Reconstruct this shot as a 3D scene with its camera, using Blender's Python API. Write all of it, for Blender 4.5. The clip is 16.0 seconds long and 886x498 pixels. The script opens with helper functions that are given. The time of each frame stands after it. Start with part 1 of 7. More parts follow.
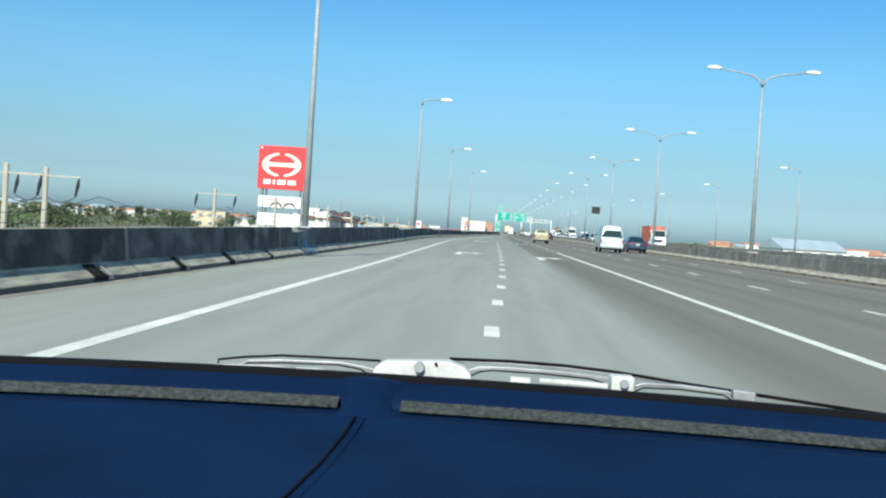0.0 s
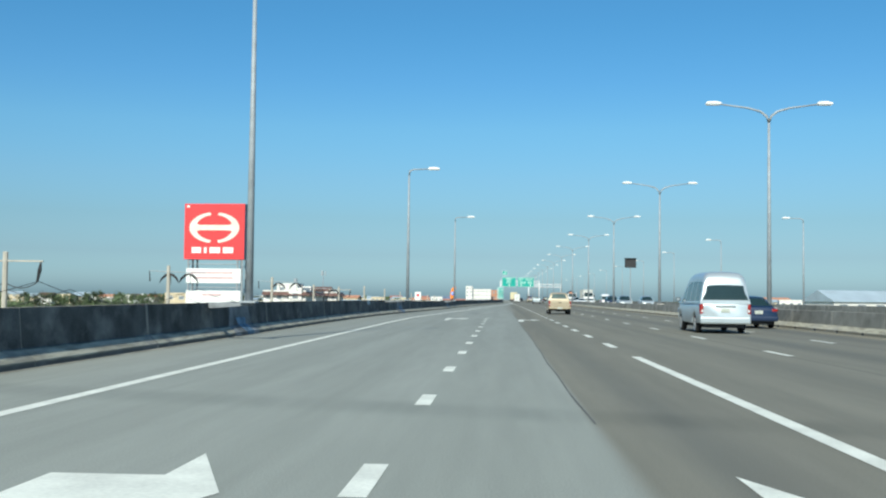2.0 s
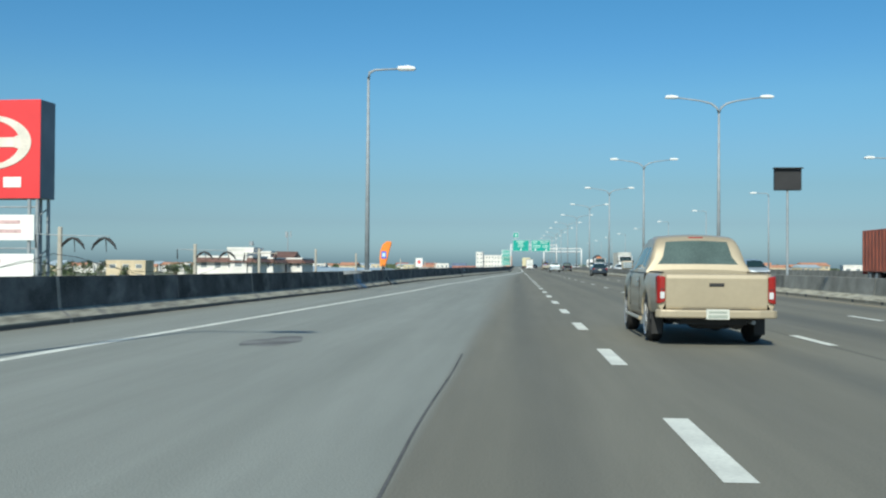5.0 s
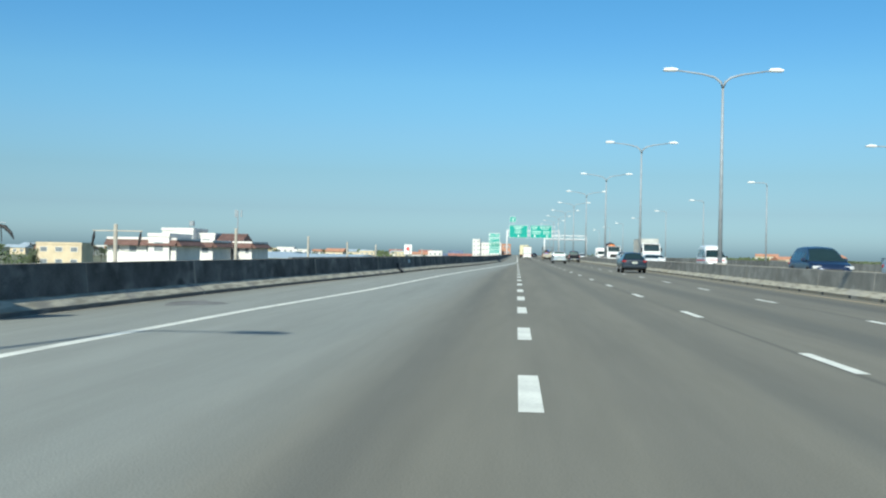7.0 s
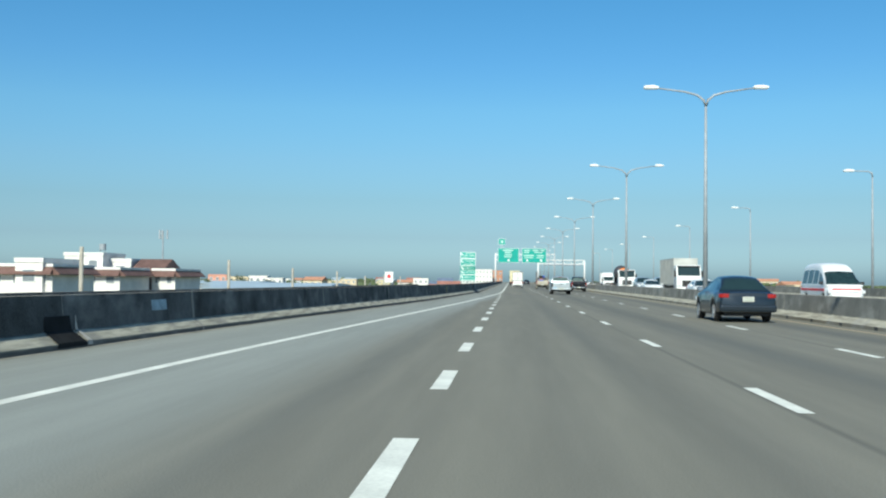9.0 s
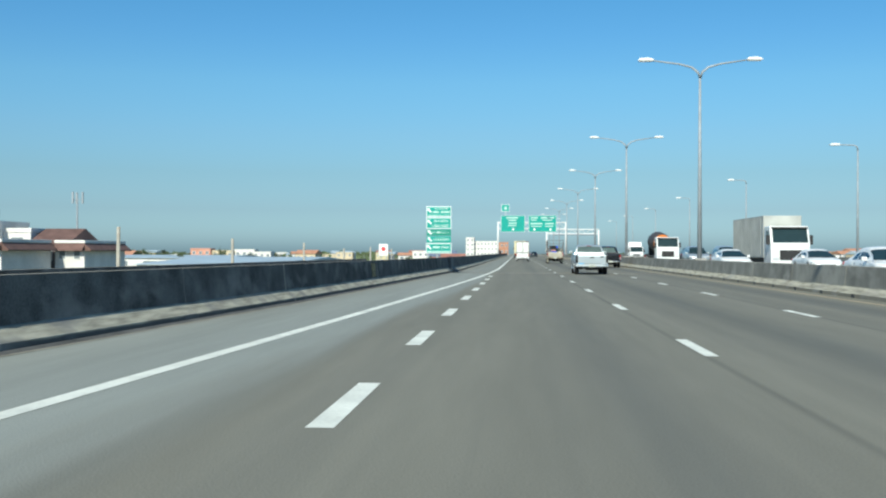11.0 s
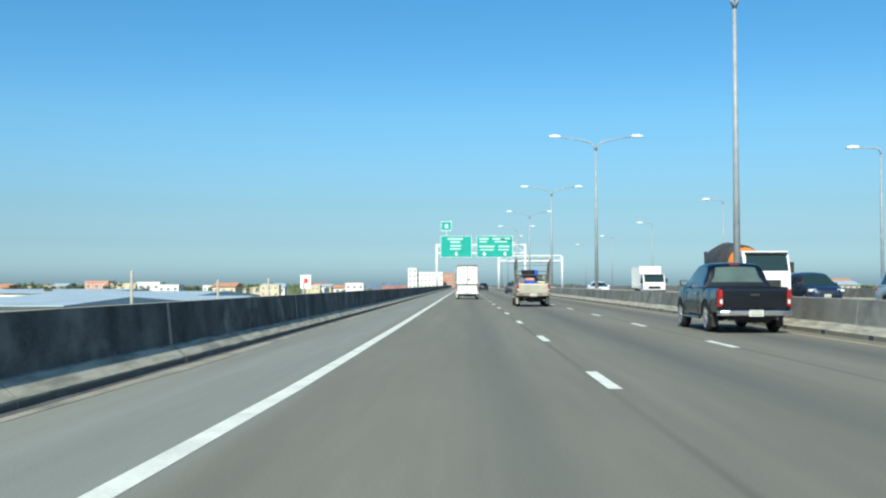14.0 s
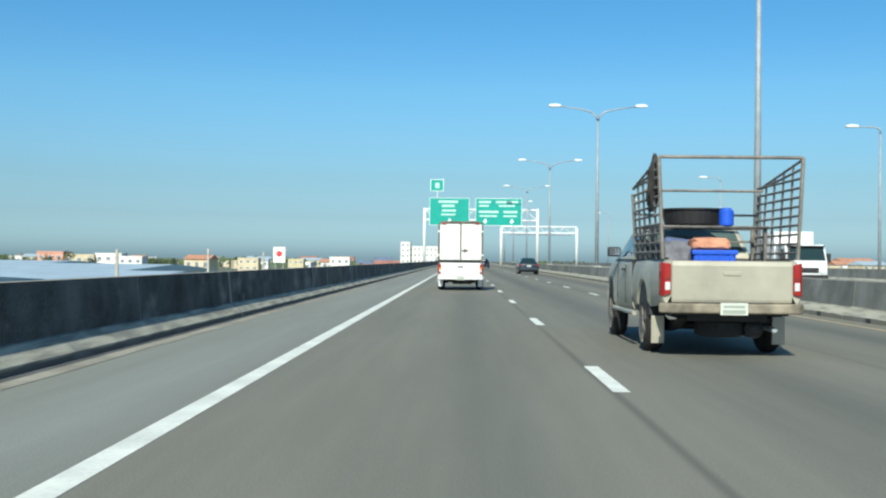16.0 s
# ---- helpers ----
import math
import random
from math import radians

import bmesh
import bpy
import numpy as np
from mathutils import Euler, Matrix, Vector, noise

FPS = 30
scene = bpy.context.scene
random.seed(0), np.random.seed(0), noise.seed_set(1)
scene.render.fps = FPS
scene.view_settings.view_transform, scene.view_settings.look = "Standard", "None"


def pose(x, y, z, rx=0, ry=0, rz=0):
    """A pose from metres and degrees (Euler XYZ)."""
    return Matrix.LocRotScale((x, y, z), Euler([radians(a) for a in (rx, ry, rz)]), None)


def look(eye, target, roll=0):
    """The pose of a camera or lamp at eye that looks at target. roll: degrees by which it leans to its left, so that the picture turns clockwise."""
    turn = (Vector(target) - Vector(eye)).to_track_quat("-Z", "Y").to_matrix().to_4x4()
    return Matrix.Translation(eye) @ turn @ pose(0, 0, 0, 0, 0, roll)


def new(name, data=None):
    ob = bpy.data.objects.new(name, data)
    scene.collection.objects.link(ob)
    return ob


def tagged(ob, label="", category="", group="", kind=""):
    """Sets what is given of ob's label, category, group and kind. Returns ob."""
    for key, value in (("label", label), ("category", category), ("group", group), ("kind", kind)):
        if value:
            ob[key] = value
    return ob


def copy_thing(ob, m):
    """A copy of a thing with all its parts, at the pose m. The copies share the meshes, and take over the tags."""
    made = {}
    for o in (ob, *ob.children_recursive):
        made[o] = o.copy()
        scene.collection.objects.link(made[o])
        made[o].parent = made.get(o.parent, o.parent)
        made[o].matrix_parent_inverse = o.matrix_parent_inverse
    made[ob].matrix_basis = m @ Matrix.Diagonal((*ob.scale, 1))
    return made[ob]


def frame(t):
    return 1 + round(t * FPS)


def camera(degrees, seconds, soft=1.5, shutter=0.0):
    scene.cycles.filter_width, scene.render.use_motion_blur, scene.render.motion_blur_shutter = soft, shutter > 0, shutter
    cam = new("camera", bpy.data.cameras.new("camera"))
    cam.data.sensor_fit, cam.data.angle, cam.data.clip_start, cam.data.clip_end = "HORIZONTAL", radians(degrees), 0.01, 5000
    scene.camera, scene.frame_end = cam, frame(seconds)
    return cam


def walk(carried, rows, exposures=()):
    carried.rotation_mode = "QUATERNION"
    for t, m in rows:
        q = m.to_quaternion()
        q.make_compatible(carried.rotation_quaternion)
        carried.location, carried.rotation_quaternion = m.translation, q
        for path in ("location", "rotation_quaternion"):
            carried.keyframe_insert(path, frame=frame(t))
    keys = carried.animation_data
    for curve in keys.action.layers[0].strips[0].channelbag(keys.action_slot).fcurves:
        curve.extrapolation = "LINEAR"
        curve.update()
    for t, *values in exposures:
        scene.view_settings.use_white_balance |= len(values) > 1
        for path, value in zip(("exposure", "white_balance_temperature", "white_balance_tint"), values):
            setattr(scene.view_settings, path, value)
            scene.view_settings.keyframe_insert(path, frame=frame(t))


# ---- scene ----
# ---- camera ----
# seconds, x, y, z, heading to the left, tilt up, roll (degrees)
ROWS = [
    (0.00, -4.172, -12.865, 1.177, 2.636, -1.152, 3.605),
    (0.50, -3.835, -1.268, 1.199, 3.020, 0.248, 2.164),
    (1.00, -3.519, 10.328, 1.212, 3.247, 0.980, 2.258),
    (1.50, -3.202, 21.920, 1.218, 3.214, 2.238, 1.634),
    (2.00, -2.858, 33.485, 1.211, 3.156, 2.605, 0.657),
    (2.50, -2.564, 44.974, 1.231, 3.072, 1.100, 0.309),
    (3.00, -2.330, 56.371, 1.197, 3.104, 1.079, -0.290),
    (3.50, -2.081, 67.716, 1.199, 3.099, 1.166, -0.539),
    (4.00, -1.802, 79.058, 1.203, 3.344, 0.813, -0.273),
    (4.20, -1.689, 83.621, 1.205, 3.544, 0.982, -0.053),
    (5.25, -1.108, 107.715, 1.200, 3.997, 0.726, 0.474),
    (6.30, -0.539, 131.731, 1.199, 3.920, 0.340, 1.222),
    (6.50, -0.424, 136.116, 1.220, 3.817, 0.435, 1.330),
    (7.00, -0.133, 147.010, 1.222, 3.953, 0.160, 1.076),
    (7.50, 0.119, 157.722, 1.200, 3.636, 0.684, 0.006),
    (8.00, 0.344, 168.269, 1.207, 2.950, 1.276, -0.630),
    (8.50, 0.583, 178.646, 1.201, 3.017, 1.572, -0.345),
    (9.00, 0.787, 188.819, 1.225, 3.609, 1.645, 0.573),
    (9.20, 0.847, 192.756, 1.197, 3.887, 1.122, 0.379),
    (10.25, 1.143, 212.990, 1.200, 3.950, 0.450, 0.201),
    (11.30, 1.409, 232.836, 1.189, 4.025, 0.129, 0.118),
    (11.50, 1.458, 236.776, 1.188, 4.242, 0.859, -0.203),
    (12.00, 1.575, 246.690, 1.191, 4.559, 0.492, -1.034),
    (12.50, 1.674, 256.755, 1.188, 4.308, 0.655, -0.707),
    (13.00, 1.758, 266.996, 1.183, 3.735, 0.404, -0.408),
    (13.50, 1.832, 277.411, 1.197, 3.126, 1.234, -0.941),
    (14.00, 1.885, 287.965, 1.183, 1.181, 1.897, -0.086),
    (14.50, 1.942, 298.597, 1.200, -1.939, 1.823, 0.482),
    (15.00, 2.010, 309.275, 1.207, -1.146, 1.266, 0.805),
    (15.50, 2.072, 319.973, 1.218, -0.088, 1.120, 0.963),
    (16.00, 2.097, 330.655, 1.201, 1.011, 0.572, 0.606),
]
cam = camera(45.0, 16.0, soft=2.2)
path = []
for t, x, y, z, yaw, tilt, roll in ROWS:
    m = Matrix.Translation((x, y, z)) @ Matrix.Rotation(radians(yaw), 4, "Z") @ Matrix.Rotation(radians(90 + tilt), 4, "X") @ Matrix.Rotation(radians(roll), 4, "Z")
    path.append((t, m))
# the phone dims as the sky fills its picture, and sees a little green
STOPS = [(0, 0.3), (1, 0.28), (1.5, 0.15), (2, 0.1), (2.5, 0.05), (3, -0.05), (3.5, -0.13), (4.2, -0.15), (6.3, 0.1), (7, 0.17), (9.2, 0.15), (12, 0.1), (13.5, 0.15), (14, 0.27), (15.5, 0.25), (16, 0.2)]
walk(cam, path, [(t, e, 6350, 2.5) for t, e in STOPS])

# ---- daylight ----
SUN = Vector((-2.4, -13.0, 10.0)).normalized()
world = bpy.data.worlds.new("sky")
scene.world = world
world.use_nodes = True
wn = world.node_tree.nodes
sky = wn.new("ShaderNodeTexSky")
sky.sky_type = "NISHITA"
sky.sun_disc = False
sky.sun_elevation = math.asin(SUN.z)
sky.sun_rotation = math.atan2(SUN.x, SUN.y)
sky.air_density, sky.dust_density, sky.ozone_density = 1.0, 1.0, 3.0
wn["Background"].inputs["Strength"].default_value = 0.10
haze = wn.new("ShaderNodeMix")
haze.data_type, haze.blend_type = "RGBA", "MULTIPLY"
haze.inputs["Factor"].default_value = 1.0
# the tropical haze greys the warm low sky
split = wn.new("ShaderNodeSeparateColor")
warm = wn.new("ShaderNodeMath")
warm.operation = "DIVIDE"
low = wn.new("ShaderNodeMapRange")
low.inputs["From Min"].default_value, low.inputs["From Max"].default_value = 0.33, 1.53
veil = wn.new("ShaderNodeValToRGB")
HAZE = [(0.373, 0.445, 0.905, 1.13), (0.409, 0.505, 0.92, 1.145), (0.458, 0.60, 0.96, 1.115), (0.554, 0.63, 0.89, 1.04), (0.703, 0.61, 0.81, 0.96), (0.962, 0.63, 0.83, 1.09), (1.09, 0.70, 0.97, 1.30), (1.25, 0.85, 1.16, 1.56), (1.45, 1.05, 1.40, 1.85)]
for k, (ratio, r, g, b) in enumerate(HAZE):
    place = (ratio - 0.33) / 1.2
    stop = veil.color_ramp.elements[0] if k == 0 else veil.color_ramp.elements.new(place)
    stop.position, stop.color = place, (r / 2, g / 2, b / 2, 1)
veil.color_ramp.elements.remove(veil.color_ramp.elements[-1])
double = wn.new("ShaderNodeVectorMath")
double.operation = "SCALE"
double.inputs["Scale"].default_value = 2.0
sky_links = world.node_tree.links
sky_links.new(sky.outputs[0], split.inputs[0])
sky_links.new(split.outputs[0], warm.inputs[0])
sky_links.new(split.outputs[2], warm.inputs[1])
sky_links.new(warm.outputs[0], low.inputs["Value"])
sky_links.new(low.outputs[0], veil.inputs["Fac"])
sky_links.new(veil.outputs[0], haze.inputs[7])
sky_links.new(sky.outputs[0], haze.inputs[6])
sky_links.new(haze.outputs[2], double.inputs[0])
sky_links.new(double.outputs[0], wn["Background"].inputs[0])
sun = new("sun", bpy.data.lights.new("sun", "SUN"))
sun.data.energy, sun.data.angle, sun.data.color = 5.0, radians(0.9), (1.0, 0.94, 0.82)
sun.matrix_world = look((0, 0, 60), Vector((0, 0, 60)) - SUN)


# ---- materials ----
def material(name, color, rough=0.6, metal=0.0, var=0.15, scale=3.0, fine=40.0, bump=0.0, coat=0.0, spec=0.5, emit=None, island=0.0):
    """A surface with cloudy wear at two scales and fine relief."""
    mat = bpy.data.materials.new(name)
    mat.use_nodes = True
    n, l = mat.node_tree.nodes, mat.node_tree.links
    b = n["Principled BSDF"]
    b.inputs["Roughness"].default_value, b.inputs["Metallic"].default_value = rough, metal
    b.inputs["Coat Weight"].default_value, b.inputs["Specular IOR Level"].default_value = coat, spec
    tc = n.new("ShaderNodeTexCoord")
    big, small = n.new("ShaderNodeTexNoise"), n.new("ShaderNodeTexNoise")
    big.inputs["Scale"].default_value, big.inputs["Detail"].default_value = scale, 5
    small.inputs["Scale"].default_value, small.inputs["Detail"].default_value = fine, 3
    l.new(tc.outputs["Object"], big.inputs["Vector"]), l.new(tc.outputs["Object"], small.inputs["Vector"])
    add = n.new("ShaderNodeMath")
    add.operation = "MULTIPLY_ADD"
    l.new(small.outputs["Fac"], add.inputs[0])
    add.inputs[1].default_value = 0.5
    l.new(big.outputs["Fac"], add.inputs[2])
    ramp = n.new("ShaderNodeValToRGB")
    lo = [max(0, c * (1 - 1.6 * var)) for c in color]
    hi = [min(1, c * (1 + 1.2 * var)) for c in color]
    ramp.color_ramp.elements[0].position, ramp.color_ramp.elements[1].position = 0.5, 1.0
    ramp.color_ramp.elements[0].color, ramp.color_ramp.elements[1].color = (*lo, 1), (*hi, 1)
    l.new(add.outputs[0], ramp.inputs[0])
    col = ramp.outputs[0]
    if island:
        info = n.new("ShaderNodeObjectInfo")
        hsv = n.new("ShaderNodeHueSaturation")
        mr = n.new("ShaderNodeMapRange")
        mr.inputs["To Min"].default_value, mr.inputs["To Max"].default_value = 1 - island, 1 + island
        l.new(info.outputs["Random"], mr.inputs["Value"]), l.new(mr.outputs[0], hsv.inputs["Value"]), l.new(col, hsv.inputs["Color"])
        col = hsv.outputs[0]
    l.new(col, b.inputs["Base Color"])
    if bump:
        bp = n.new("ShaderNodeBump")
        bp.inputs["Strength"].default_value = bump
        bp.inputs["Distance"].default_value = 0.02
        l.new(small.outputs["Fac"], bp.inputs["Height"]), l.new(bp.outputs[0], b.inputs["Normal"])
    if emit:
        b.inputs["Emission Color"].default_value, b.inputs["Emission Strength"].default_value = (*color, 1), emit
    return mat


def asphalt(name, lane, pave, merge=True):
    """Worn asphalt: speckle, cloudy patches, oil in the lanes, tar seams between them; with merge, the paler left lane and its soft edge."""
    mat = bpy.data.materials.new(name)
    mat.use_nodes = True
    n, l = mat.node_tree.nodes, mat.node_tree.links
    b = n["Principled BSDF"]
    tc = n.new("ShaderNodeTexCoord")
    sep = n.new("ShaderNodeSeparateXYZ")
    l.new(tc.outputs["Object"], sep.inputs[0])
    X, Y = sep.outputs["X"], sep.outputs["Y"]

    def calc(op, *args):
        q = n.new("ShaderNodeMath")
        q.operation = op
        for k, a in enumerate(args):
            if isinstance(a, (int, float)):
                q.inputs[k].default_value = a
            else:
                l.new(a, q.inputs[k])
        return q.outputs[0]

    def ramp(v, a, c, lo=0.0, hi=1.0):
        q = n.new("ShaderNodeMapRange")
        q.interpolation_type = "SMOOTHSTEP"
        for key, a in (("Value", v), ("From Min", a), ("From Max", c), ("To Min", lo), ("To Max", hi)):
            if isinstance(a, (int, float)):
                q.inputs[key].default_value = a
            else:
                l.new(a, q.inputs[key])
        return q.outputs[0]

    def cloud(scale, sx, sy, detail=4):
        mp = n.new("ShaderNodeMapping")
        mp.inputs["Scale"].default_value = (sx, sy, 1)
        l.new(tc.outputs["Object"], mp.inputs["Vector"])
        q = n.new("ShaderNodeTexNoise")
        q.inputs["Scale"].default_value, q.inputs["Detail"].default_value = scale, detail
        l.new(mp.outputs[0], q.inputs["Vector"])
        return q.outputs["Fac"]

    def tint(fac, col, rgb, mode="MULTIPLY"):
        q = n.new("ShaderNodeMix")
        q.data_type, q.blend_type = "RGBA", mode
        if isinstance(fac, float):
            q.inputs["Factor"].default_value = fac
        else:
            l.new(fac, q.inputs["Factor"])
        for k, a in ((6, col), (7, rgb)):
            if isinstance(a, tuple):
                q.inputs[k].default_value = (*a, 1)
            else:
                l.new(a, q.inputs[k])
        return q.outputs[2]

    streak, patch, speck, fine = cloud(1.0, 1.3, 0.02), cloud(1.1, 1.0, 0.06, 6), cloud(60, 1, 1, 2), cloud(5, 1, 0.08, 5)
    near_line = lambda c, w: ramp(calc("ABSOLUTE", calc("SUBTRACT", calc("FLOORED_MODULO", calc("ADD", X, 1.735 - c), 3.47), 1.735)), 0.0, w, 1.0, 0.0)
    wander = lambda c, w, k: ramp(calc("ABSOLUTE", calc("SUBTRACT", calc("FLOORED_MODULO", calc("ADD", calc("MULTIPLY_ADD", streak, k, X), 1.735 - c - k / 2), 3.47), 1.735)), 0.0, w, 1.0, 0.0)
    col = tint(ramp(streak, 0.36, 0.66, 0.0, 0.5), lane, (0.80, 0.81, 0.84))
    oil = calc("MULTIPLY", calc("MULTIPLY", wander(2.35, 0.55, 0.35), ramp(X, 3.9, 3.4)), ramp(patch, 0.3, 0.7, 0.15, 0.5))
    col = tint(oil, col, (0.56, 0.60, 0.66))
    if merge:
        broad = calc("MULTIPLY", calc("MULTIPLY", wander(1.75, 0.95, 0.5), ramp(X, 3.4, 3.9)), ramp(patch, 0.25, 0.7, 0.35, 0.75))
        col = tint(broad, col, (0.54, 0.58, 0.64))
    seam = calc("MULTIPLY", calc("MULTIPLY", wander(3.50, 0.085, 0.10), ramp(X, 1.5, 2.0)), ramp(patch, 0.35, 0.6, 0.2, 0.6))
    col = tint(seam, col, (0.42, 0.43, 0.45))
    if merge:
        wide = calc("MAXIMUM", ramp(Y, 105, 165, 0.05, 1.15), ramp(Y, 15, 50, 0.55, 0.05))
        edge = calc("MULTIPLY_ADD", calc("SUBTRACT", patch, 0.5), calc("MULTIPLY", wide, 1.2), X)
        wide = calc("MULTIPLY", wide, ramp(Y, 200, 250, 1.0, 0.3))
        middle = ramp(Y, 195, 290, -1.95, -0.1)
        left = ramp(edge, calc("SUBTRACT", middle, wide), calc("ADD", middle, wide), 1.0, 0.0)
        left = calc("MULTIPLY", left, ramp(Y, 250, 320, 1.0, 0.7))
        shoulder = tint(ramp(streak, 0.40, 0.64, 0.0, 0.5), pave, (0.86, 0.86, 0.85))
        shoulder = tint(ramp(Y, 15, 75, 1.0, 0.0), shoulder, (1.16, 1.155, 1.13))
        col = tint(left, col, shoulder, "MIX")
        # an old dark smear across the lanes
        off = calc("ABSOLUTE", calc("ADD", calc("MULTIPLY_ADD", X, 0.29, Y), -44.1))
        smear = calc("MULTIPLY", ramp(off, 0.15, 1.0, 1.0, 0.0), ramp(patch, 0.35, 0.65, 0.1, 0.55))
        col = tint(smear, col, (0.6, 0.62, 0.62))
    col = tint(ramp(patch, 0.32, 0.70, 0.20, 0.0), col, (0.45, 0.45, 0.44))
    col = tint(ramp(fine, 0.35, 0.65, 0.08, 0.0), col, (0.4, 0.4, 0.4))
    col = tint(ramp(speck, 0.35, 0.65, 0.22, 0.0), col, (0.3, 0.3, 0.3))
    l.new(col, b.inputs["Base Color"])
    b.inputs["Roughness"].default_value, b.inputs["Specular IOR Level"].default_value = 0.82, 0.3
    bp = n.new("ShaderNodeBump")
    bp.inputs["Strength"].default_value, bp.inputs["Distance"].default_value = 0.3, 0.02
    l.new(speck, bp.inputs["Height"]), l.new(bp.outputs[0], b.inputs["Normal"])
    return mat


def barrier_concrete(name, soot=(0.086, 0.090, 0.088), runoff=(0.20, 0.20, 0.19), foot_tone=(0.115, 0.113, 0.105), var=0.4):
    """Road barrier concrete: sooty above with run-off streaks; sunlight is painted into a paler toe and top, shade into
    the foot.
    """
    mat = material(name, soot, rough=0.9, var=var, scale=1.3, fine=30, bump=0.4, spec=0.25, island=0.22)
    n, l = mat.node_tree.nodes, mat.node_tree.links
    b = n["Principled BSDF"]
    src = b.inputs["Base Color"].links[0].from_socket
    geo = n.new("ShaderNodeNewGeometry")
    sep = n.new("ShaderNodeSeparateXYZ")
    l.new(geo.outputs["Position"], sep.inputs[0])
    mp = n.new("ShaderNodeMapping")
    mp.inputs["Scale"].default_value = (0.9, 0.9, 1.5)
    l.new(geo.outputs["Position"], mp.inputs["Vector"])
    tex = n.new("ShaderNodeTexNoise")
    tex.inputs["Scale"].default_value, tex.inputs["Detail"].default_value = 1.1, 6
    l.new(mp.outputs[0], tex.inputs["Vector"])
    ma = n.new("ShaderNodeMath")
    ma.operation = "MULTIPLY_ADD"
    l.new(tex.outputs["Fac"], ma.inputs[0])
    ma.inputs[1].default_value = -0.07
    l.new(sep.outputs["Z"], ma.inputs[2])
    mr = n.new("ShaderNodeMapRange")
    mr.inputs["From Min"].default_value, mr.inputs["From Max"].default_value = 0.235, 0.265
    l.new(ma.outputs[0], mr.inputs["Value"])
    mix = n.new("ShaderNodeMix")
    mix.data_type = "RGBA"
    l.new(mr.outputs[0], mix.inputs["Factor"])
    # toe: sandy concrete with grime, lightened in place of sun on its slope
    grime = n.new("ShaderNodeValToRGB")
    grime.color_ramp.elements[0].position, grime.color_ramp.elements[1].position = 0.36, 0.60
    grime.color_ramp.elements[0].color, grime.color_ramp.elements[1].color = (0.25, 0.24, 0.195, 1), (0.46, 0.44, 0.355, 1)
    mpt = n.new("ShaderNodeMapping")
    mpt.inputs["Scale"].default_value = (1.2, 0.5, 6)
    l.new(geo.outputs["Position"], mpt.inputs["Vector"])
    tt = n.new("ShaderNodeTexNoise")
    tt.inputs["Scale"].default_value, tt.inputs["Detail"].default_value = 2.2, 7
    l.new(mpt.outputs[0], tt.inputs["Vector"]), l.new(tt.outputs["Fac"], grime.inputs[0])
    l.new(grime.outputs[0], mix.inputs[6])
    l.new(src, mix.inputs[7])
    # foot darkened for its shade and dirt; flat top painted pale for sun
    foot = n.new("ShaderNodeMapRange")
    foot.inputs["From Min"].default_value, foot.inputs["From Max"].default_value = 0.045, 0.075
    l.new(ma.outputs[0], foot.inputs["Value"])
    # upright foot: shade below the toe painted in, along with road dirt
    mf = n.new("ShaderNodeMix")
    mf.data_type = "RGBA"
    l.new(foot.outputs[0], mf.inputs["Factor"])
    mf.inputs[6].default_value = (*foot_tone, 1)
    l.new(mix.outputs[2], mf.inputs[7])
    # sunlit top put into the colour: pale wherever the face points up
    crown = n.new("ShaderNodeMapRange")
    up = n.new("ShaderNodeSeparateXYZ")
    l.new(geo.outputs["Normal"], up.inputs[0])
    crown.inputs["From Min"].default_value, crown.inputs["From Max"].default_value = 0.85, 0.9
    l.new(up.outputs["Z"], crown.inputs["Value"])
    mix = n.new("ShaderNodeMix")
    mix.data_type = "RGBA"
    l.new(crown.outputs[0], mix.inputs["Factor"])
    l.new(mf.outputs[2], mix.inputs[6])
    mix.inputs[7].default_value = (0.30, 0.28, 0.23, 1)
    # paler run-off patches on the upper face
    r2 = n.new("ShaderNodeValToRGB")
    r2.color_ramp.elements[0].position, r2.color_ramp.elements[1].position = 0.53, 0.72
    l.new(tex.outputs["Fac"], r2.inputs[0])
    m2 = n.new("ShaderNodeMix")
    m2.data_type = "RGBA"
    l.new(r2.outputs[0], m2.inputs["Factor"])
    l.new(mix.outputs[2], m2.inputs[6])
    m2.inputs[7].default_value = (*runoff, 1)
    l.new(m2.outputs[2], b.inputs["Base Color"])
    return mat


def road_paint(name, color):
    """Worn road marking paint."""
    return material(name, color, rough=0.7, var=0.14, scale=1.5, fine=25, spec=0.3)


M_LANE = asphalt("asphalt_lanes", (0.236, 0.228, 0.184), (0.315, 0.335, 0.305))
M_PAVE = asphalt("asphalt_plain", (0.24, 0.25, 0.23), (0.24, 0.25, 0.23), False)
M_PATCH = material("tar_patch", (0.06, 0.06, 0.058), 0.75, var=0.3, scale=2, fine=40, bump=0.2)
M_STAIN = material("faded_tar", (0.175, 0.178, 0.17), 0.85, var=0.35, scale=1.5, fine=30)
M_SEAM = material("tar_seam", (0.11, 0.11, 0.105), 0.8, var=0.4, scale=1.0, fine=20)
M_DIRT = material("sandy_dirt", (0.30, 0.285, 0.235), 0.95, var=0.25, scale=1.2, fine=30, bump=0.3)
M_WHITE = road_paint("white_road_paint", (0.72, 0.735, 0.66))
M_YELLOW = road_paint("yellow_road_paint", (0.40, 0.335, 0.22))
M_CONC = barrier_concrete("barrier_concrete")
M_CONC_MEDIAN = barrier_concrete("median_concrete", (0.25, 0.245, 0.215), (0.36, 0.35, 0.31), (0.27, 0.245, 0.19), 0.2)
